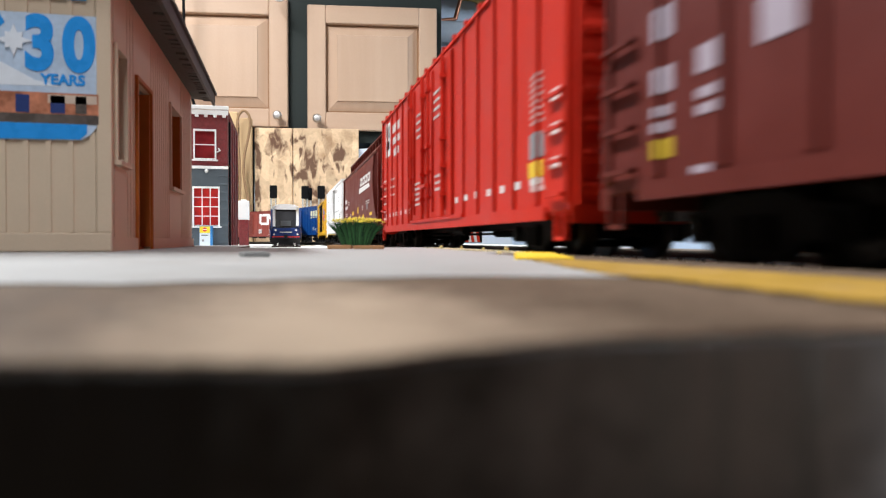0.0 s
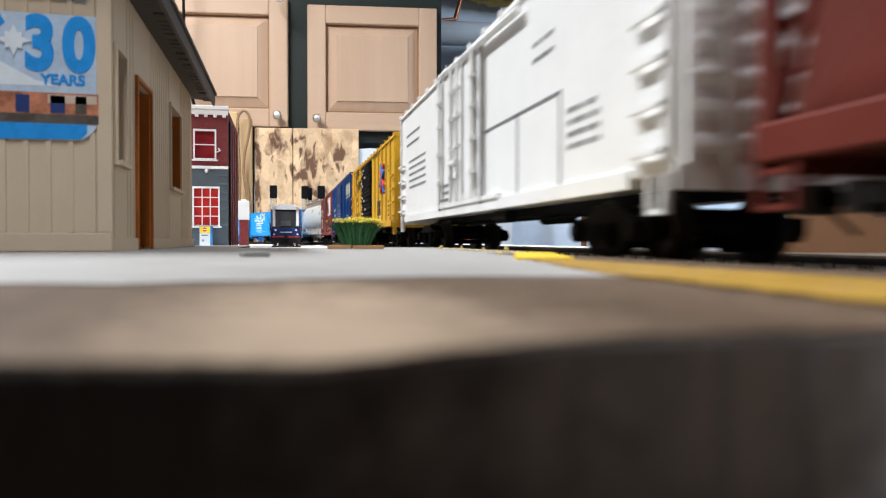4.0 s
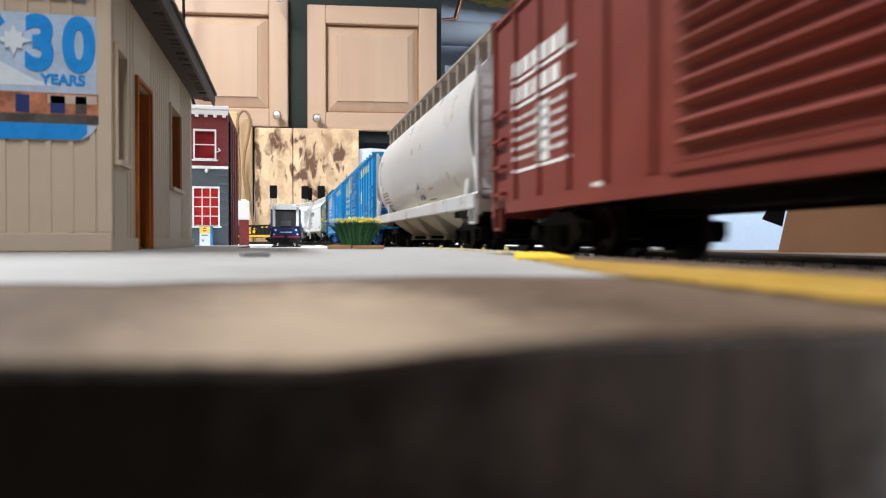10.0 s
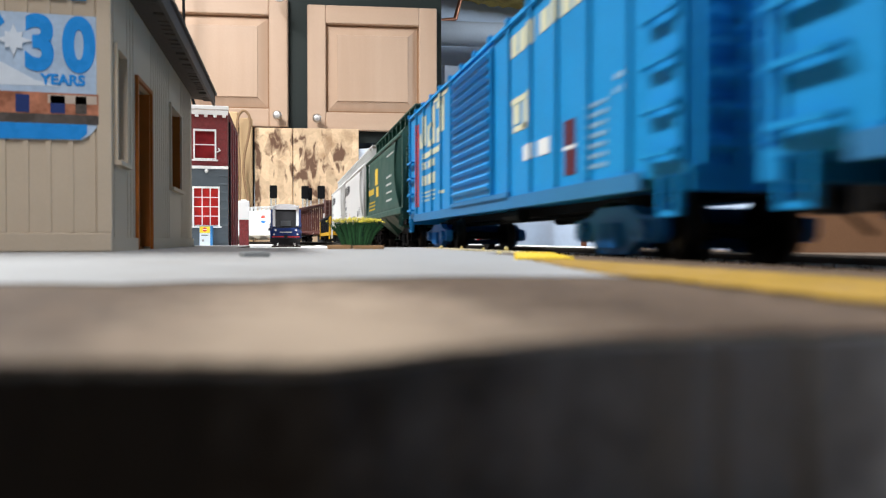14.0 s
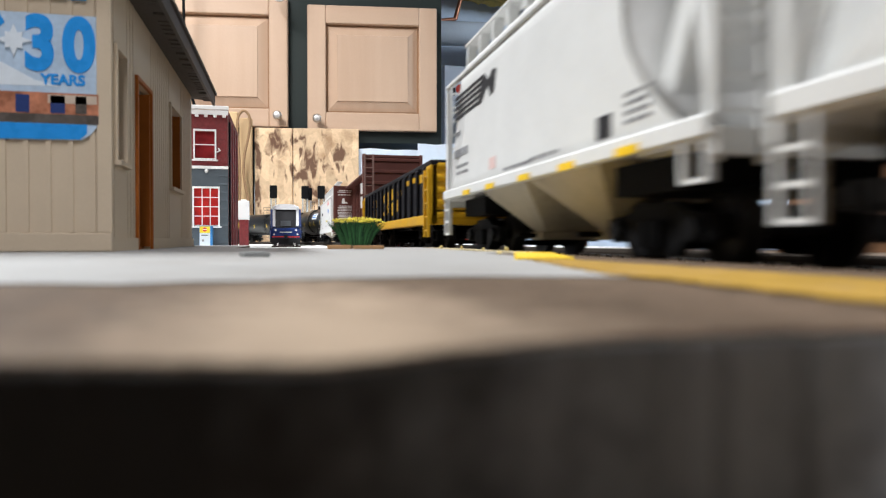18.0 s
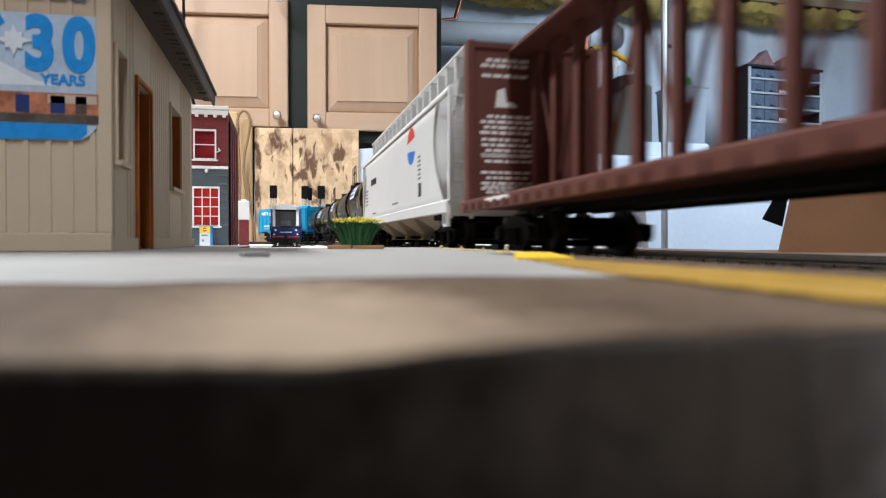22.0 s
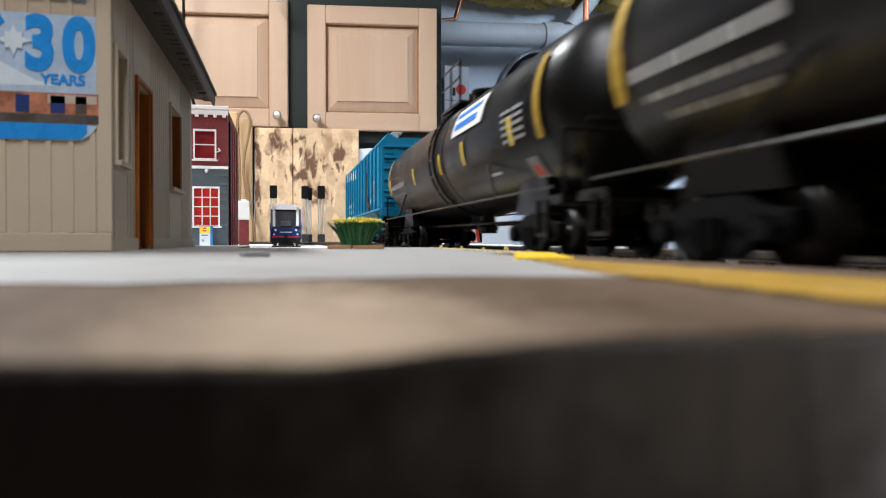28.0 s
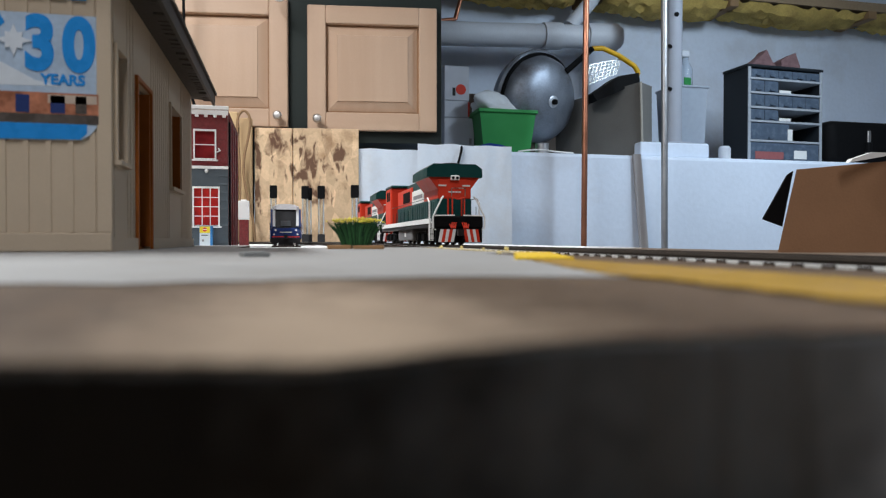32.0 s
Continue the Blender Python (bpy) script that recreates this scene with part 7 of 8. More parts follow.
part("hub_plate", lathe(bmesh.new(), ((0.020, -0.088), (0.020, -0.095), (0.016, -0.097), (0.0001, -0.097)), (0, 0, 0), "z", 24), mat("pale_alu_plate", (0.60, 0.64, 0.70), 0.4, 0.6), dome, "pale centre plate", smooth=True)
part("hub", lathe(bmesh.new(), ((0.009, -0.090), (0.009, -0.107), (0.006, -0.110), (0.0001, -0.110)), (0, 0, 0), "z", 16), M_BLACK, dome, "black centre knob", smooth=True)
solo("dome_stand", bevelled(B((-0.06, 0.06, -0.04, 0.04, 0.0, 0.095)), 0.004), mat("dark_brown_crate", (0.07, 0.055, 0.045), 0.7, var=0.2, scale=20), "dark brown crate under the metal dome", "crate", at=pose(0.86, 2.24, LEDGE))
solo("dark_crate", bevelled(B((-0.05, 0.055, -0.05, 0.05, 0.0, 0.235)), 0.004), mat("dull_brown_carton", (0.16, 0.13, 0.11), 0.8, var=0.15, scale=20), "dull brown carton in the shade behind the tub", "box", at=pose(0.665, 2.30, LEDGE))

# tennis-racket shaped wire basket with a yellow handle, lying on the olive carton
M_YH = mat("yellow_handle_enamel", (0.62, 0.36, 0.015), 0.4, var=0.15, scale=40)
bas = thing("wire_basket", "wire mesh basket with a bent yellow handle and black clamp", "basket")
pts = [(0.945, 0.590), (1.02, 0.648), (1.060, 0.652), (1.120, 0.630), (1.178, 0.598), (1.192, 0.578), (1.180, 0.552)]
part("handle", R(*[((a[0], 2.13, a[1]), (b[0], 2.13, b[1]), 0.0085) for a, b in zip(pts[1:], pts[2:])], seg=12), M_YH, bas, "bent yellow handle", smooth=True)
part("black_bar", R(((0.925, 2.13, 0.565), (1.02, 2.13, 0.648), 0.010), seg=10), M_BLACK, bas)
for i in range(9):
    bm = bmesh.new()
    a = (1.000 + i * 0.014, 2.135, 0.520 + i * 0.006)
    b = (1.015 + i * 0.014, 2.135, 0.595 + i * 0.003)
    rod(bm, a, b, 0.0016, 5)
    part("wire", bm, M_STEEL, bas)
for i in range(6):
    bm = bmesh.new()
    rod(bm, (1.000 + i * 0.003, 2.137, 0.525 + i * 0.014), (1.115 + i * 0.003, 2.137, 0.572 + i * 0.010), 0.0016, 5)
    part("wire", bm, M_STEEL, bas)
part("clamp_body", extrude_poly(bmesh.new(), [(0.985, 0.478), (1.075, 0.540), (1.150, 0.555), (1.155, 0.515), (1.100, 0.500), (1.00, 0.455)], "y", 2.05, 2.12), M_BLACK, bas, "black clamp body")
M_OLIVE = mat("olive_grey_carton", (0.155, 0.15, 0.14), 0.75, var=0.12, scale=14, grain=250, bump=0.2)
oc = thing("olive_carton", "olive grey carton standing askew on the ledge", "box")
loft_bm = bmesh.new()
loft(loft_bm, [[(0.915, 2.36, LEDGE), (1.135, 2.00, LEDGE), (1.205, 2.06, LEDGE), (1.00, 2.42, LEDGE)], [(0.915, 2.36, 0.480), (1.128, 2.00, 0.512), (1.203, 2.06, 0.515), (1.00, 2.42, 0.480)]])
part("carton_body", loft_bm, M_OLIVE, oc)
part("corner_tape", R(((1.1345, 1.998, LEDGE), (1.1275, 1.998, 0.512), 0.004), seg=6), mat("pale_tape", (0.34, 0.32, 0.28), 0.6), oc, "paler worn corner edge")
gb = thing("grey_bin", "pale grey plastic waste bin on the white block", "bin", at=pose(1.362, 2.130, LEDGE))
bm = bmesh.new()
loft(bm, [[(-0.055, -0.05, 0), (0.052, -0.05, 0), (0.052, 0.05, 0), (-0.055, 0.05, 0)], [(-0.065, -0.06, 0.255), (0.060, -0.06, 0.255), (0.060, 0.06, 0.255), (-0.065, 0.06, 0.255)]])
part("bin_body", bm, mat("pale_grey_plastic", (0.32, 0.36, 0.42), 0.45, var=0.06), gb)
part("rim", bevelled(B((-0.069, 0.066, -0.064, 0.064, 0.253, 0.261)), 0.002), mat("pale_grey_plastic", (0.32, 0.36, 0.42)), gb)
bo = thing("spray_bottle", "clear spray bottle with a green label on the bin", "bottle", at=pose(1.375, 2.130, LEDGE + 0.262))
part("bottle_body", lathe(bmesh.new(), ((0.022, 0), (0.024, 0.01), (0.024, 0.065), (0.012, 0.095), (0.011, 0.110)), (0, 0, 0), "z", 20), glass("clear_bottle", (0.85, 0.92, 0.97), 0.1), bo, smooth=True)
part("label", B((-0.022, 0.004, -0.0265, -0.0250, 0.004, 0.034)), mat("green_label", (0.02, 0.20, 0.05), 0.5), bo, "green label")
part("sprayer", bevelled(B((-0.020, 0.012, -0.008, 0.008, 0.110, 0.135)), 0.003), M_PVC, bo)

# drawer cabinet for small parts
M_DCAB = mat("dark_slate_plastic", (0.016, 0.020, 0.025), 0.45, var=0.12, scale=30)
M_DRAIL = mat("grey_drawer_rail", (0.36, 0.39, 0.43), 0.4, var=0.08, scale=40)
M_DRAW = mat("smoky_clear_drawer", (0.085, 0.115, 0.16), 0.25, var=0.25, scale=50)
dc = thing("parts_drawer_cabinet", "dark plastic small-parts cabinet with smoky drawers, some missing", "drawer cabinet", at=pose(1.573, 2.06, LEDGE, 0, 0, 3))
w, hh, dp = 0.318, 0.335, 0.125
part("back", B((0, w, dp - 0.004, dp, 0, hh)), M_DCAB, dc)
for x in (0, w - 0.006):
    part("side_panel", B((x, x + 0.006, 0, dp, 0, hh)), M_DCAB, dc)
part("top_panel", bevelled(B((-0.006, w + 0.006, -0.004, dp, hh, hh + 0.010)), 0.002), M_DCAB, dc)
part("bottom_panel", B((0, w, 0, dp, 0, 0.008)), M_DCAB, dc)
for x in (0.0, w - 0.010):
    part("front_post", B((x, x + 0.010, -0.004, 0.0, 0, hh)), M_DRAIL, dc, "grey front post")
rowz = (0.008, 0.080, 0.148, 0.196, 0.247, 0.296, hh)
for i, z in enumerate(rowz[:-1]):
    part("shelf_rail", B((0.006, w - 0.006, -0.006, dp - 0.004, z - 0.004, z + 0.003)), M_DRAIL, dc, "grey shelf rail")
have = {0: ((0, 1.0),), 1: ((0, 0.56),), 2: ((0, 0.2), (0.2, 0.4)), 3: ((0, 0.2), (0.2, 0.4), (0.4, 0.6), (0.6, 0.8), (0.8, 1.0)), 4: ((0, 0.2), (0.2, 0.4)), 5: ((0, 0.2), (0.2, 0.4), (0.4, 0.6), (0.6, 0.8), (0.8, 1.0))}
for i, cells in have.items():
    z0, z1 = rowz[i] + 0.004, rowz[i + 1] - 0.006
    for a, b in cells:
        x0, x1 = 0.011 + a * (w - 0.022) + 0.001, 0.011 + b * (w - 0.022) - 0.001
        d = part("drawer", bevelled(B((x0, x1, -0.002, dp - 0.02, z0, z1)), 0.001), M_DRAW, dc, "smoky clear drawer")
        part("pull", B(((x0 + x1) / 2 - 0.010, (x0 + x1) / 2 + 0.010, -0.010, -0.002, z0 + 0.004, z0 + 0.009)), M_DRAW, d)
for x, z, ww, hq, m in ((0.13, 0.152, 0.05, 0.010, M_TRIM), (0.13, 0.250, 0.05, 0.010, M_TRIM), (0.168, 0.084, 0.020, 0.040, M_TRIM), (0.196, 0.020, 0.055, 0.030, M_TRIM), (0.030, 0.016, 0.12, 0.026, mat("faded_red_card", (0.30, 0.10, 0.10), 0.6))):
    part("paper_label", B((x, x + ww, -0.0040, -0.0028, z, z + hq)), m, dc)
M_PINK = mat("dusty_pink_rock", (0.17, 0.10, 0.105), 0.85, var=0.3, scale=40, grain=300, bump=0.5)
for x, s, lab in ((1.655, 0.80, "dusty pink folded paper lump on the drawer cabinet"), (1.765, 0.78, "dark pink crumpled paper lump on the drawer cabinet")):
    bm = bmesh.new()
    if x < 1.7:
        extrude_poly(bm, [(-0.075, 0), (0.068, 0), (0.040, 0.026), (0.012, 0.075), (-0.008, 0.052)], "y", -0.025, 0.03)
    else:
        extrude_poly(bm, [(-0.052, 0), (0.045, 0), (0.050, 0.012), (0.030, 0.055), (0.026, 0.072), (-0.030, 0.046), (-0.050, 0.032)], "y", -0.025, 0.03)
    solo("paper_lump", bm, M_PINK, lab, "paper lump", "paper lumps", at=pose(x, 2.10, LEDGE + 0.345) @ Matrix.Scale(s, 4))
rd = thing("black_case", "black rounded plastic tool case with a chrome catch", "case", at=pose(2.085, 2.10, LEDGE))
part("case_body", bevelled(B((-0.180, 0.26, -0.05, 0.10, 0, 0.165)), 0.035, 4), M_BLACK, rd, smooth=True)
part("catch", bevelled(B((-0.022, -0.008, -0.056, -0.050, 0.085, 0.128)), 0.002), M_KNOB, rd, "chrome catch")
part("handle", R(((-0.02, -0.055, 0.04), (-0.02, -0.055, 0.085), 0.012), seg=10), M_BLACK, rd)
solo("pale_jar", lathe(bmesh.new(), ((0.018, 0), (0.020, 0.004), (0.020, 0.044), (0.014, 0.052)), (0, 0, 0), "z", 16), M_PVC, "small pale plastic jar beside the drawer cabinet", "jar", at=pose(1.468, 2.04, LEDGE))
solo("grey_board", B((1.36, 1.56, 2.45, 2.48, LEDGE, LEDGE + 0.125)), mat("shaded_grey_board", (0.24, 0.25, 0.27), 0.7), "grey board standing at the back of the ledge", "board")

# cardboard carton beside the tracks
M_CARD = mat("brown_corrugated_card", (0.27, 0.145, 0.078), 0.75, var=0.07, scale=30, grain=600, bump=0.15)
carton = thing("cardboard_carton", "brown cardboard carton with an open flap and white paper", "box")
bm = bmesh.new()
loft(bm, [[(0.3265, 0.3960, TABLE), (0.47, 0.362, TABLE), (0.50, 0.45, TABLE), (0.400, 0.47, TABLE)], [(0.3392, 0.3940, 0.0478), (0.47, 0.362, 0.0600), (0.50, 0.45, 0.060), (0.405, 0.47, 0.050)]])
part("carton_body", bm, M_CARD, carton)
# shade inside the open flap is given as plain black
part("open_flap", extrude_poly(bmesh.new(), [(0.3140, 0.0140), (0.3292, 0.0092), (0.3375, 0.0468), (0.3330, 0.0440)], "y", 0.3950, 0.3962), M_BLACK, carton, "open flap with its shaded inside coloured black")
part("paper_slip", extrude_poly(bmesh.new(), [(0.364, 0.0512), (0.392, 0.0560), (0.400, 0.0585), (0.382, 0.0585), (0.366, 0.0535)], "y", 0.375, 0.379), M_TRIM, carton, "white paper slip on top")

# ceiling lamps
for x, y, along in LAMPS:
    lf = thing("ceiling_lamp", "white batten fluorescent lamp under the joists", "lamp", "ceiling lamps", at=pose(x, y, 1.172, 0, 0, 0 if along else 90))
    part("housing", bevelled(B((-0.06, 0.06, -0.60, 0.60, 0.010, 0.065)), 0.004), M_TRIM, lf)

# ---- lettering and marks on the cars, as plain bars and shapes ----
rl = random.Random(11)


def decal(car, name, rects, material, label="", face=None):
    """Thin print on a car's near side; it follows the side posts. Rects of (y0, y1, z0, z1) in millimetres."""
    w, posts, hp, xp, door = face or FACE.get(car.name, (HW, [], 0, HW, None))
    t, bm, out = 0.00012, bmesh.new(), None
    few = len(rects) <= 14
    for y0, y1, z0, z1 in rects:
        y0, y1 = sorted((y0 / 1000, y1 / 1000))
        z0, z1 = sorted((z0 / 1000, z1 / 1000))
        if door and door[0] <= (y0 + y1) / 2 <= door[1]:
            box(bm, -door[2] - t, -door[2] + 0.0002, y0, y1, z0, z1)
        elif w is None:
            q = ((z0 + z1) / 2 - 0.0336) / 0.0193
            xr = HW * max(0.05, 1 - q * q) ** 0.275
            box(bm, -xr - t, -xr + 0.0006, y0, y1, z0, z1)
        else:
            box(bm, -w - t, -w + 0.0001, y0, y1, z0, z1)
            for p in posts:
                a, b = max(y0, p - hp), min(y1, p + hp)
                if a < b:
                    box(bm, -xp - t, -xp + 0.0001, a, b, z0, z1)
        if few:
            out = part(name, bm, material, car, label)
            bm = bmesh.new()
    if few:
        bm.free()
    else:
        out = part(name, bm, material, car, label)
        out["kind"] = "stuff"
    return out


def words(y0, y1, z0, z1, lines, size=(1.2, 3.5), rng=rl):
    """Rows of word-like groups of small bars between y0 (start, the far side) and y1, in millimetres."""
    out, h = [], (z1 - z0) / lines
    for i in range(lines):
        y, hh = max(y0, y1), min(0.45 * h, 0.85)
        zb = z0 + i * h + 0.2 * h
        while y > min(y0, y1) + 0.6:
            q = min(rng.uniform(*size), y - min(y0, y1))
            n = max(1, int(q / (0.85 * hh)))
            for k in range(n):
                out.append((y - (k + 0.62) * q / n, y - k * q / n, zb, zb + hh))
            y -= q + rng.uniform(0.4, 0.9)
    return out


def letters(y0, y1, z0, z1, n, gap=0.3):
    """n block letters' footprints as upright bars."""
    w = (y0 - y1) / n
    return [(y0 - i * w - w * (1 - gap), y0 - i * w, z0, z1) for i in range(n)]


# maroon boxcar
decal(c_maroon, "lettering", [(80, 75.5, 28.5, 32.5), (80, 75.5, 21.8, 25), (80, 76, 18.9, 20.2), (80, 76, 16.9, 18.2), (70.5, 66, 22.5, 25.6), (70.5, 66, 19.6, 20.8), (70.5, 66, 17.7, 18.9), (60, 54.5, 23, 27.5), (71.5, 68, 10.6, 12), (60.5, 54, 9.3, 10.6)], mat("faint_mauve_ink", (0.40, 0.34, 0.40), 0.5))
decal(c_maroon, "yellow_label", [(80, 75.5, 13.6, 16)], mat("dull_yellow_label", (0.48, 0.33, 0.03), 0.5), "yellow label")
# red boxcar
decal(c_red, "road_emblem", [(98, 86, 41, 56)], M_WHITE_INK, "white emblem plate")
decal(c_red, "emblem_mark", [(96.5, 93, 50, 54.5), (96.5, 88, 44, 48), (91, 88, 49, 54.5)], M_BLACK_INK)
decal(c_red, "lettering", letters(79, 60, 49.5, 53, 6) + letters(78, 60, 44.5, 47.5, 6) + letters(76, 62, 39.5, 42.5, 4) + words(106, 98, 12, 33, 6) + words(82, 74, 22, 32, 3), M_WHITE_INK)
decal(c_red, "lettering", words(20, 12, 38, 48, 4) + words(-8, -18, 40, 50, 4) + words(22, 14, 15, 24, 5) + words(-10, -18, 18, 24, 3), M_WHITE_INK)
for y in list(range(-94, -30, 10)) + list(range(36, 104, 10)):
    decal(c_red, "sill_dash", [(y, y + 2.6, 13.6, 15.2)], M_WHITE_INK, "white dash on the sill")
decal(c_red, "lettering", words(-90, -97, 25, 35, 8, (5, 7)) + [(-90, -97, 12.5, 13.6)], mat("faint_white_ink", (0.62, 0.42, 0.40), 0.5))
decal(c_red, "placard", [(-89.5, -97, 18.8, 23.6)], M_GREY_INK, "grey data placard")
decal(c_red, "yellow_label", [(-89, -96.5, 15.2, 18.2)], M_YELLOW_INK, "yellow label")
decal(c_red, "white_label", [(-100, -104, 16, 18), (-100, -104, 22, 24), (-100, -104, 28, 30), (-90, -96, 13.8, 15)], M_WHITE_INK)
# brown hopper
for n, pts in (("logo_bar", [(-0.0140, 0.0318), (-0.0670, 0.0326), (-0.0640, 0.0348), (-0.0160, 0.0350)]),):
    part(n, extrude_poly(bmesh.new(), pts, "x", -HW - 0.00012, -HW + 0.0001), M_WHITE_INK, c_brown, "white underline bar of the logo")
for i in range(4):
    y = -0.0195 - i * 0.0128
    pts = [(y, 0.0358), (y - 0.0100, 0.0358), (y - 0.0120, 0.0405), (y - 0.0025, 0.0405)]
    part("logo_block", extrude_poly(bmesh.new(), pts, "x", -HW - 0.00012, -HW + 0.0001), M_WHITE_INK, c_brown, "white slanted logo block")
    part("logo_gap", extrude_poly(bmesh.new(), [(y - 0.0032, 0.0372), (y - 0.0072, 0.0372), (y - 0.0082, 0.0390), (y - 0.0042, 0.0390)], "x", -HW - 0.0002, -HW - 0.00012), P_BROWN, c_brown)
decal(c_brown, "lettering", letters(81, 66, 30, 33, 4) + letters(80, 62, 25.8, 28, 6) + words(78, 64, 20.5, 23, 2) + words(58, 50, 28, 31, 2) + words(-50, -66, 23.5, 26, 2) + words(-30, -36, 21, 24, 3) + words(44, 36, 19.5, 22, 2), M_WHITE_INK)
decal(c_brown, "data_placard", [(-52, -58, 20.5, 24)], M_GREY_INK)
decal(c_brown, "yellow_dash", [(72, 60, 16.6, 18.2), (43, 35, 16.6, 18.2), (19, 11, 16.8, 18.4), (-13, -20, 16.8, 18.4), (-33, -40, 16.8, 18.4), (-66, -77, 16.8, 18.4), (28, 19, 20, 22.4), (-5, -10, 20, 24)], M_YELLOW_INK, "yellow marks along the sill")
# white refrigerator car
decal(c_reefer, "lettering", words(85, 60, 38, 45, 2, (4, 7)) + words(80, 50, 22, 34, 5) + words(-50, -60, 36, 42, 2) + words(-66, -78, 18, 26, 4) + words(30, 10, 14, 20, 3), M_GREY_INK)
decal(c_reefer, "door_gap", [(-18.2, -17.6, 12, 50), (26.0, 25.4, 12, 50), (-62.6, -17, 28.4, 29.0), (-63.2, -62.6, 12, 29), (-41.4, -40.8, 12, 29)], mat("dark_gap_line", (0.18, 0.18, 0.19), 0.6), "dark seams of the compressor doors")
part("vent_pipe", R(((-HW - 0.0008, -0.045, 0.0485), (-HW - 0.0008, 0.024, 0.0510), 0.0008), seg=8), P_WHITE, c_reefer)
# yellow boxcar
cy, cz = -0.0560, 0.0325
for ang, m, ln in ((58, M_BLUE_INK, 0.0098), (122, M_RED_INK, 0.0090), (35, M_RED_INK, 0.0075), (148, M_BLUE_INK, 0.0075)):
    c, s = math.cos(radians(ang)), math.sin(radians(ang))
    pts = [(cy + c * ln - s * 0.0008, cz + s * ln * 0.85 + c * 0.0007), (cy - c * ln - s * 0.0008, cz - s * ln * 0.85 + c * 0.0007), (cy - c * ln + s * 0.0008, cz - s * ln * 0.85 - c * 0.0007), (cy + c * ln + s * 0.0008, cz + s * ln * 0.85 - c * 0.0007)]
    dx = {58: 0.0, 122: 0.00008, 35: 0.00016, 148: 0.00024}[ang]
    part("logo_arm", extrude_poly(bmesh.new(), pts, "x", -HW - 0.0004 - dx, -HW + 0.0006), m, c_yellow, "arm of the crossed logo")
decal(c_yellow, "block_lettering", [(70, 66, 41, 43), (67, 64, 38, 45), (62, 58, 42, 47), (57, 50, 43.5, 48), (60, 54, 33.5, 39), (52, 46, 34.5, 40), (44, 38, 35.5, 40), (36, 29, 36, 41), (73, 70, 32, 36), (68, 62, 38, 39)], M_BLACK_INK, "black block lettering")
decal(c_yellow, "lettering", letters(68, 54, 28, 30.5, 4) + words(67, 50, 24, 27, 1) + letters(65, 46, 18.4, 20.4, 5) + letters(-18, -44, 45.5, 48.5, 7) + words(-40, -45, 30, 35, 2) + words(-70, -76, 14, 22, 4) + words(-70, -74, 34, 38, 2), mat("brown_ink", (0.20, 0.13, 0.03), 0.5))
decal(c_yellow, "placard", [(-39, -45, 15.4, 23)], M_BLACK_INK, "black data placard")
decal(c_yellow, "placard_line", [(-38.7, -45.3, 19, 19.5), (-38.7, -45.3, 23, 23.4), (-38.7, -45.3, 15, 15.4)], M_WHITE_INK)
decal(c_yellow, "door_lettering", [(y, y - 3.0, z, z + 1.0) for y, z in ((20, 41), (15, 42.5), (24, 36), (20, 34), (8, 38), (20, 27), (24, 22), (12, 25), (18, 18), (6, 20))], M_WHITE_INK)
# deep blue boxcar
decal(c_navy, "logo_block", [(-52.5, -61, 37.0, 44.5), (-63.5, -70, 36.9, 44.6), (-73, -81, 36.8, 44.7)], M_CREAM_INK, "cream logo block")

decal(c_navy, "underline", [(-52.5, -61, 34.4, 35.6), (-63.5, -70, 34.6, 35.8), (-73, -81, 34.8, 36)], M_CREAM_INK)
decal(c_navy, "lettering", letters(74, 54, 29.5, 32, 3) + letters(72, 50, 24.2, 26.6, 6) + words(72, 55, 17, 20, 1), M_CREAM_INK)
decal(c_navy, "lettering", words(-62, -69.5, 17, 22.4, 4, (5, 7)) + words(-72.5, -79, 15.4, 20.5, 3, (4, 6)) + [(40, 44, 26, 31)], M_WHITE_INK)
# oxide red boxcar: ring and chevron as the large white mark
decal(c_oxide, "logo_ring", [(-32, -36.5, 31, 46.5), (-36, -54, 28.6, 32.2), (-36, -54, 42.8, 46.5), (-53.5, -58, 28.6, 46.5)], M_WHITE_INK, "large white ring mark")
for pts in ([(-0.0545, 0.0465), (-0.0600, 0.0465), (-0.0750, 0.0290), (-0.0705, 0.0290)], [(-0.0722, 0.0345), (-0.0750, 0.0290), (-0.0765, 0.0312), (-0.0765, 0.0465), (-0.0732, 0.0465)]):
    part("logo_band", extrude_poly(bmesh.new(), pts, "x", -HW - 0.00025 - 0.00003 * len(pts), -HW + 0.0005), M_WHITE_INK, c_oxide, "white band of a large zigzag mark")
decal(c_oxide, "lettering", letters(80, 52, 36.5, 39.5, 6) + [(80, 51, 35.2, 35.8), (80, 51, 30.0, 30.6)] + letters(80, 56, 31.3, 34.2, 5) + words(80, 53, 19, 29, 5) + [(66, 62, 18, 29), (80, 52, 17.0, 17.6)], M_WHITE_INK)
decal(c_oxide, "placard", [(-29.5, -38, 15.4, 20.2), (-60, -68, 15.4, 20.4)], M_GREY_INK, "grey data placard")
decal(c_oxide, "placard_line", [(-29.5, -38, 20.2, 20.9), (-29.5, -38, 14.8, 15.4), (-60, -68, 20.4, 21), (-60, -68, 14.8, 15.4), (-69, -78, 13.6, 15.0), (-56, -60, 11.2, 12.2), (40, 44, 11.2, 12.2)], M_WHITE_INK)
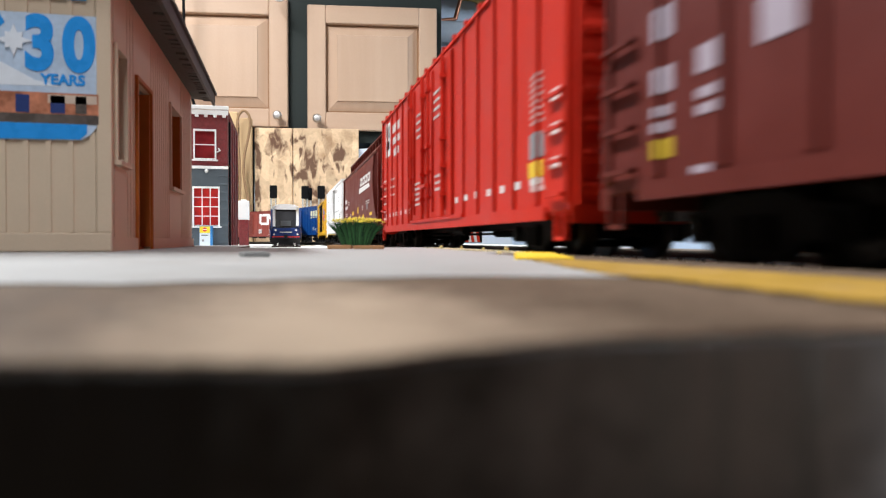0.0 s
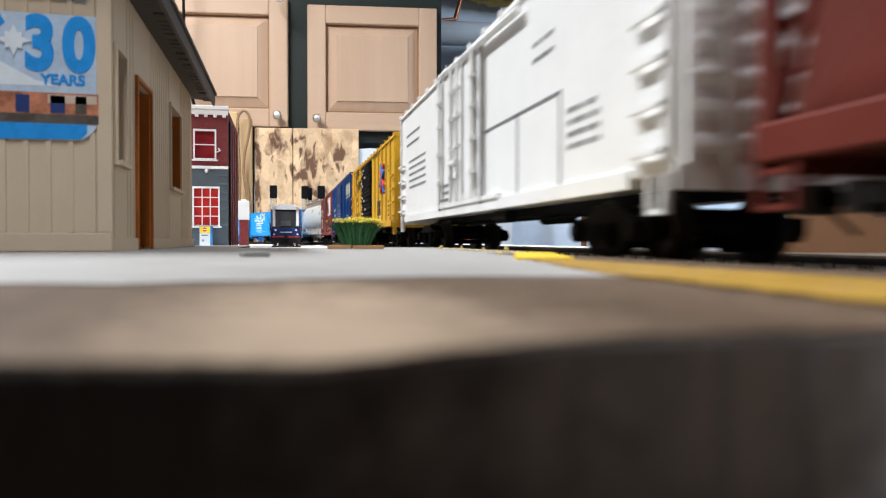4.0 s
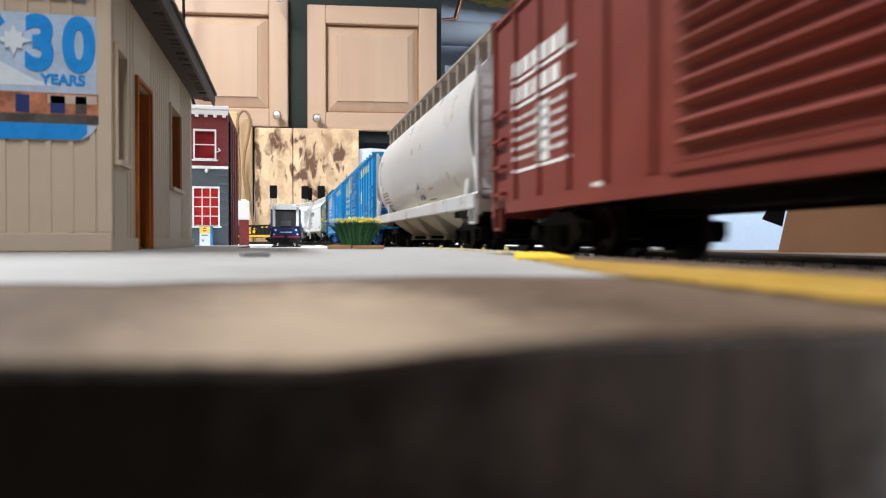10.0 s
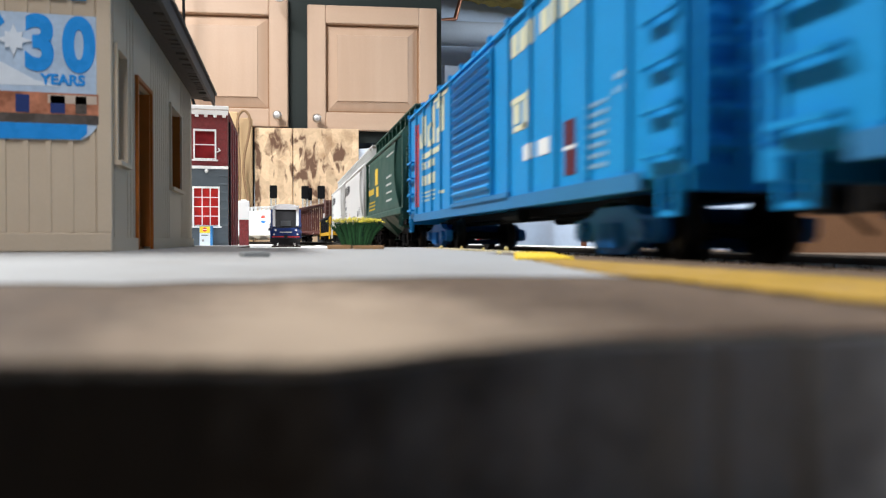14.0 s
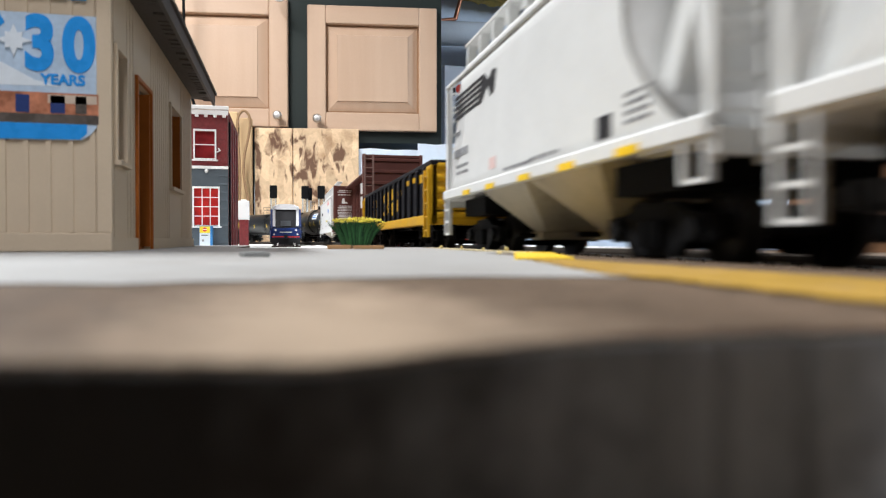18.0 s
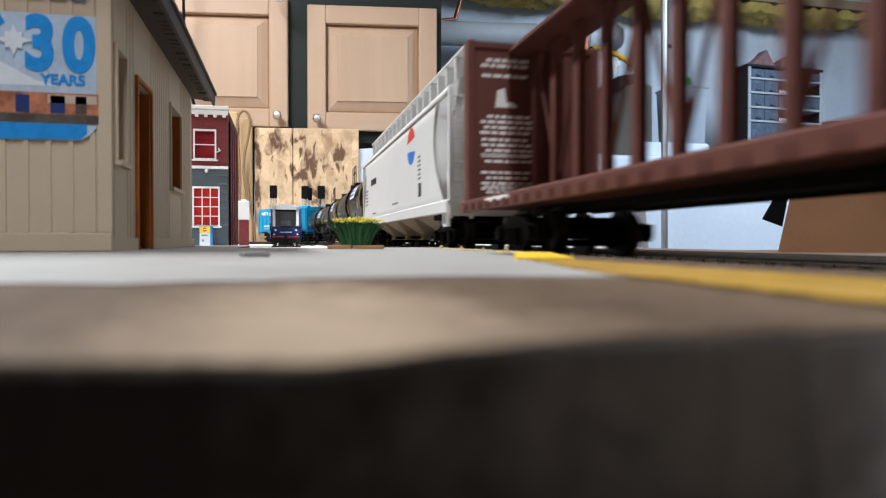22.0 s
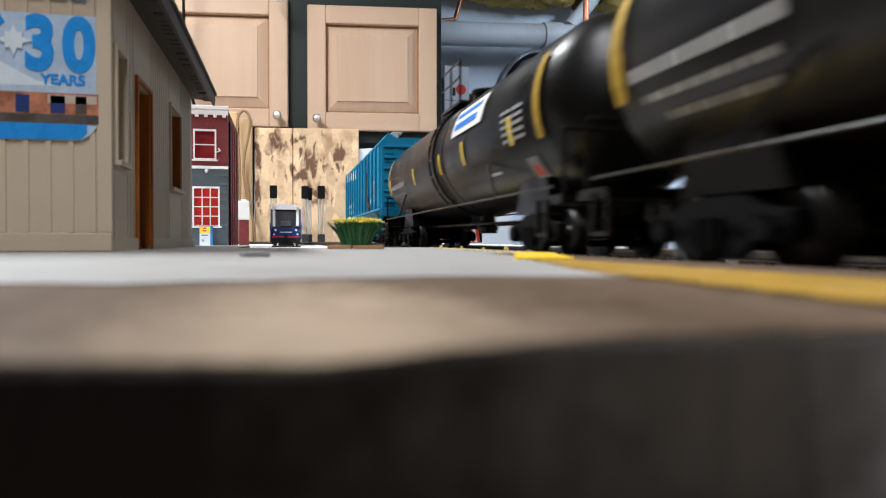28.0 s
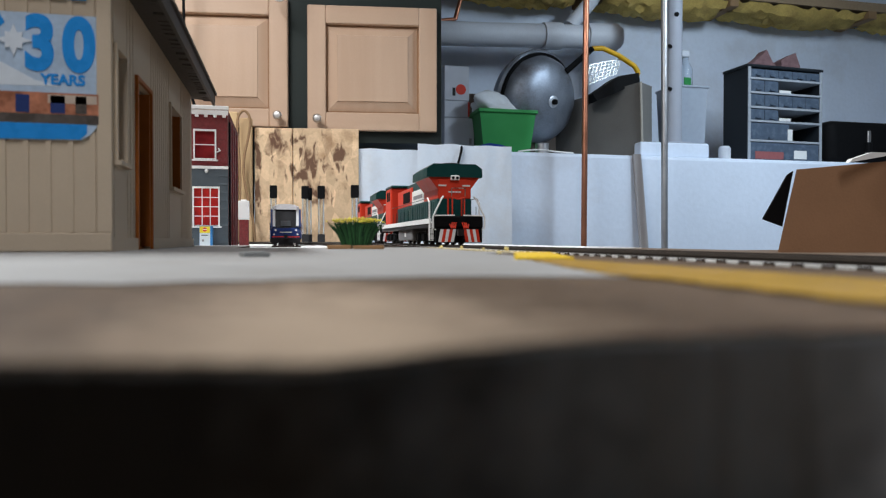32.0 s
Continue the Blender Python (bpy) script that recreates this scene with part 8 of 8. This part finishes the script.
# round-sided grey hopper
decal(c_grey, "placard", [(-4.5, -9, 21.8, 25.4), (-6, -11, 17.8, 21.2)], M_GREY_INK, "dark data placard", (None, [], 0, 0, None))
decal(c_grey, "lettering", words(75, 60, 19, 26, 5) + words(-14, -26, 17, 18.4, 1) + words(-22, -30, 20, 22, 1), mat("rusty_brown_ink", (0.40, 0.30, 0.24), 0.6), "", (None, [], 0, 0, None))
# sky blue boxcars
for car in (c_sky, c_sky2):
    decal(car, "block_lettering", [(71, 68, 35, 40), (68, 63, 34.6, 36.4), (63.5, 60, 35, 45), (58, 55, 34, 41), (55, 50, 33.5, 35.5), (56, 49, 39.4, 41), (50, 46.5, 34, 46), (44, 36, 44, 46), (38, 34, 36, 46), (44, 40, 33.5, 38)], M_CREAM_INK, "cream block lettering")
    decal(car, "underline", [(66, 38, 30.6, 32.4), (48, 30, 46.4, 47.6)], M_CREAM_INK)
    decal(car, "lettering", letters(64, 44, 27, 29.4, 3, 0.45) + letters(64, 44, 21.6, 25, 3, 0.35) + words(65, 46, 16, 20, 3) + [(40, 34, 17.4, 18.4)], M_CREAM_INK)
    decal(car, "block_lettering", letters(-27, -41, 41, 45.5, 3, 0.25) + letters(-43, -68, 41.5, 45.5, 5, 0.22) + [(-27, -38, 31.2, 32.4), (-28, -32, 27.0, 31), (-34, -38, 25.6, 31), (-28, -38, 25.4, 26.6)], M_CREAM_INK)
    decal(car, "lettering", words(-64, -70, 14, 25, 7, (3, 5)) + words(-72, -76, 24, 28, 2), mat("pale_blue_ink", (0.30, 0.48, 0.62), 0.5))
    decal(car, "placard", [(-54, -58.5, 19.2, 23.4), (-54.4, -59, 14.2, 18.4)], mat("dark_red_placard", (0.10, 0.02, 0.03), 0.5), "dark placard")
    decal(car, "placard_line", [(-53.8, -58.8, 18.5, 19.1)], M_WHITE_INK)
decal(c_sky2, "red_stripe", [(76, 72.5, 15, 44)], M_RED_INK, "red upright stripe")
decal(c_sky2, "lettering", letters(-34, -50, 19, 22, 2, 0.3), M_WHITE_INK)
# dark green hopper
decal(c_green, "emblem", [(20, 10, 31, 39), (16, 8, 25, 30)], M_YELLOW_INK, "yellow emblem")
decal(c_green, "lettering", letters(46, 24, 27, 30, 5) + words(44, 20, 18.5, 24, 3, (4, 8)) + [(52, 43, 15.2, 16.4)], M_YELLOW_INK)
decal(c_green, "lettering", words(-18, -34, 20, 34, 4) + words(-20, -40, 40, 43, 1), M_WHITE_INK)
# pale short hoppers
for car in (c_pale, c_pale2):
    for i in range(5):
        z = 0.0356 + i * 0.00135
        part("logo_stripe", extrude_poly(bmesh.new(), [(0.0512, z), (0.0290 - i * 0.0012, z + 0.0004), (0.0290 - i * 0.0012, z + 0.0012), (0.0512, z + 0.0008)], "x", -HW - 0.00012, -HW + 0.0001), M_BLACK_INK, car, "black logo stripe")
    part("logo_block", extrude_poly(bmesh.new(), [(0.0290, 0.0358), (0.0265, 0.0358), (0.0215, 0.0390), (0.0190, 0.0360), (0.0165, 0.0366), (0.0150, 0.0412), (0.0178, 0.0418), (0.0205, 0.0400), (0.0235, 0.0418), (0.0262, 0.0418)], "x", -HW - 0.00012, -HW + 0.0001), M_BLACK_INK, car, "black logo block")
    decal(car, "lettering", words(52, 46, 31, 33.5, 1) + letters(52, 38, 25.5, 27.6, 5) + words(50, 38, 20.5, 24, 2) + words(10, -8, 17.8, 19.2, 1) + words(-6, -20, 18, 19.6, 1) + words(-43, -50, 19, 24, 4), M_GREY_INK)
    decal(car, "placard", [(-34.5, -39, 18.2, 21.6)], M_BLACK_INK, "black data placard")
    decal(car, "round_mark", [(20, 15.5, 19.4, 22)], mat("faint_red_ink", (0.66, 0.48, 0.45), 0.5))
    for y in (-48, -28, -8, 14, 34):
        part("sill_dash", B((-HW - 0.0011, -HW - 0.0007, y / 1000, (y + 6) / 1000, 0.0148, 0.0160)), mat("sill_dash_yellow", (0.78, 0.50, 0.02), 0.45), car, "yellow reflective dash on the sill")
# black and yellow gondola
GF = (HW - 0.0005, [], 0, HW, None)
decal(c_gon, "block_lettering", [(61.5, 55, 20.4, 24.0), (61.5, 55, 15.6, 19), (48, 42, 19.8, 23.6), (48, 42, 14.8, 18.6), (16, 6.5, 20.6, 24.6), (18, 5, 14.6, 16.4), (14, 4, 17.4, 19.4), (3, -6.3, 19.0, 25), (3, -7, 15.6, 17.8), (-8, -18, 14, 19.6), (-8, -18, 20.8, 25.4), (-22, -29, 15.2, 20), (-24, -33, 21.4, 23.6), (-43, -52, 24.0, 25.8), (-56, -64, 24.0, 25.8), (-68, -76, 23.0, 25.8), (-78, -84, 22.6, 25.8)], mat("gondola_yellow_paint", (0.62, 0.385, 0.012)), "yellow block lettering", GF)
# centerbeam bulkheads
HB = TRAIN[14][1]
for e in (-1, 1):
    yf = e * (HB - 0.0022) - 0.0010 - (0.0008 if e < 0 else 0.0)
    if e > 0:
        for zz, n in ((0.0495, 2), (0.0455, 1), (0.0350, 4), (0.0290, 5), (0.0250, 1), (0.0205, 4), (0.0168, 2)):
            for k in range(n):
                z = zz - k * 0.0014
                x = -0.0148 + rl.uniform(0.0, 0.0022)
                while x < -0.0015:
                    q = min(rl.uniform(0.0010, 0.0026), 0.0002 - x)
                    part("warning_text", B((x, x + q, yf - 0.0001, yf + 0.0001, z, z + 0.0008)), M_WHITE_INK, c_beam)
                    x += q + 0.0005
        part("warning_mark", extrude_poly(bmesh.new(), [(-0.0105, 0.0378), (-0.0045, 0.0378), (-0.0056, 0.0392), (-0.0074, 0.0392), (-0.0080, 0.0428), (-0.0100, 0.0422)], "y", yf - 0.0001, yf + 0.0001), M_WHITE_INK, c_beam, "white warning pictogram")
for z0, z1 in ((0.0225, 0.0292), (0.0308, 0.0372)):
    part("white_plate", B((-HW - 0.0006, -HW + 0.0002, -HB + 0.0006, -HB + 0.0052, z0, z1)), M_WHITE_INK, c_beam, "white plate on the bulkhead post")
decal(c_beam, "sill_lettering", [(100, 84, 12.0, 12.9), (-96, -110, 12.0, 12.9), (-60, -66, 11.9, 12.8)], M_WHITE_INK, "", (HW + 0.0007, [], 0, HW, None))
# long hopper with round logo
rd = []
for k in range(24):
    a = 2 * math.pi * k / 24
    rd.append((-0.0490 + 0.0098 * math.cos(a), 0.0358 + 0.0043 * math.sin(a)))
arc = [(-0.0490 + 0.0074 * math.cos(radians(a)), 0.0385 + 0.0060 * math.sin(radians(a))) for a in range(8, 173, 11)]
part("logo_upper", extrude_poly(bmesh.new(), arc, "x", -HW - 0.00012, -HW + 0.0001), M_RED_INK, c_logo, "red upper half of the round logo")
part("logo_lower", extrude_poly(bmesh.new(), [(y, 0.0755 - z) for y, z in arc], "x", -HW - 0.00012, -HW + 0.0001), M_BLUE_INK, c_logo, "blue lower half of the round logo")
decal(c_logo, "lettering", letters(68, 47, 32, 35.2, 7, 0.15), M_BLACK_INK)
decal(c_logo, "lettering", words(91, 80, 22, 31.5, 5) + words(-62, -67, 24, 33, 6, (4, 5)) + words(62, 48, 16.6, 18, 1) + words(-5, -20, 18, 19.6, 1), M_GREY_INK)
decal(c_logo, "placard", [(-63, -67.5, 18.4, 23)], M_BLACK_INK, "black data placard")
# tank cars
for car in TANKS:
    r, zc = 0.0178, 0.0292
    part("logo_panel", curved_patch(bmesh.new(), -0.0530, -0.0240, 0.0318, 0.0392, r, zc), M_WHITE_INK, car, "white panel with blue bars")
    part("logo_bar", curved_patch(bmesh.new(), -0.0500, -0.0260, 0.0366, 0.0380, r + 0.0001, zc), M_BLUE_INK, car)
    part("logo_bar", curved_patch(bmesh.new(), -0.0480, -0.0262, 0.0334, 0.0352, r + 0.0001, zc), M_BLUE_INK, car)
    for y in (-0.0740, -0.0354, -0.0084, 0.0335, 0.0870):
        part("yellow_mark", curved_patch(bmesh.new(), y - 0.0011, y + 0.0011, 0.0232, 0.0292, r, zc), M_YELLOW_INK, car, "small yellow reflective mark")
    for k in range(5):
        z = 0.0240 + k * 0.0015
        bm = bmesh.new()
        for a, b in ((-0.0820, -0.0802), (-0.0794, -0.0770), (-0.0760, -0.0748), (-0.0738, -0.0722), (-0.0712, -0.0690)):
            curved_patch(bm, a, b, z, z + 0.0007, r, zc, -1, 1)
        part("lettering", bm, mat("dull_white_stencil", (0.36, 0.36, 0.35), 0.5), car)
    for z, a, b in ((0.0246, 0.055, 0.084), (0.0216, 0.057, 0.082), (0.0190, 0.058, 0.078)):
        bm, y = bmesh.new(), a
        while y < b:
            q = rl.uniform(0.0016, 0.0034)
            curved_patch(bm, y, min(b, y + q), z, z + (0.0018 if z > 0.023 else 0.0010), r, zc, -1, 1)
            y += q + 0.0010
        part("lettering", bm, mat("dull_white_stencil", (0.36, 0.36, 0.35), 0.5), car)
    part("lettering", curved_patch(bmesh.new(), -0.060, -0.050, 0.0186, 0.0192, r, zc, -1, 1), M_WHITE_INK, car)
    part("placard", curved_patch(bmesh.new(), -0.0840, -0.0780, 0.0160, 0.0200, r, zc), M_GREY_INK, car)
    part("placard_mark", curved_patch(bmesh.new(), -0.0828, -0.0792, 0.0164, 0.0184, r + 0.0001, zc), M_RED_INK, car)
# teal hopper
HT = TRAIN[19][1]
TH_ = HT - 0.0006
TF = (HW, [-TH_ + 0.003 + i * (2 * TH_ - 0.006) / 12 for i in range(13)], 0.0010, HW + 0.0010, None)
decal(c_teal, "block_lettering", letters(78, 50, 44.5, 49.5, 4, 0.25) + letters(44, 20, 43.0, 48.4, 4, 0.25), M_WHITE_INK, "white block lettering", TF)
decal(c_teal, "lettering", letters(69, 31, 25.2, 27.6, 4, 0.40) + words(68, 40, 21, 23.5, 2), M_WHITE_INK, "", TF)
decal(c_teal, "black_stripe", [(-33.4, -35.8, 18.6, 49)], M_BLACK_INK, "black upright stripe", TF)
part("black_mark", extrude_poly(bmesh.new(), [(-0.0395, 0.0400), (-0.0440, 0.0400), (-0.0440, 0.0285), (-0.0475, 0.0245), (-0.0560, 0.0205), (-0.0540, 0.0188), (-0.0450, 0.0215), (-0.0400, 0.0265)], "x", -HW - 0.0014, -HW - 0.0009), M_BLACK_INK, c_teal, "black curved mark")
decal(c_teal, "white_mark", [(-36.6, -43, 31, 40), (-53, -60, 22.2, 24.6)], M_WHITE_INK, "white mark", TF)
decal(c_teal, "placard", [(-62.5, -69, 23.6, 33.4)], M_GREY_INK, "grey placard", TF)
decal(c_teal, "placard_line", [(-62.5, -69, 28, 28.7), (-62.5, -69, 33.2, 33.8), (-62.5, -69, 23.4, 24), (-62.5, -63.2, 23.5, 33.5)], M_WHITE_INK, "", TF)

# ---- what moves ----
def motions():
    for car, half, centre in TRAIN:
        rows = []
        steps = 64
        for i in range(steps + 1):
            t = 32.0 * i / steps
            u = centre - SPEED * t
            k = half - 0.027
            x0, y0, h0 = path(u - k)
            x1, y1, h1 = path(u + k)
            turn = math.degrees(math.atan2(-(x1 - x0), y1 - y0))
            rows.append((t, pose((x0 + x1) / 2, (y0 + y1) / 2, RAIL, 0, 0, turn)))
        walk(car, rows)


motions()
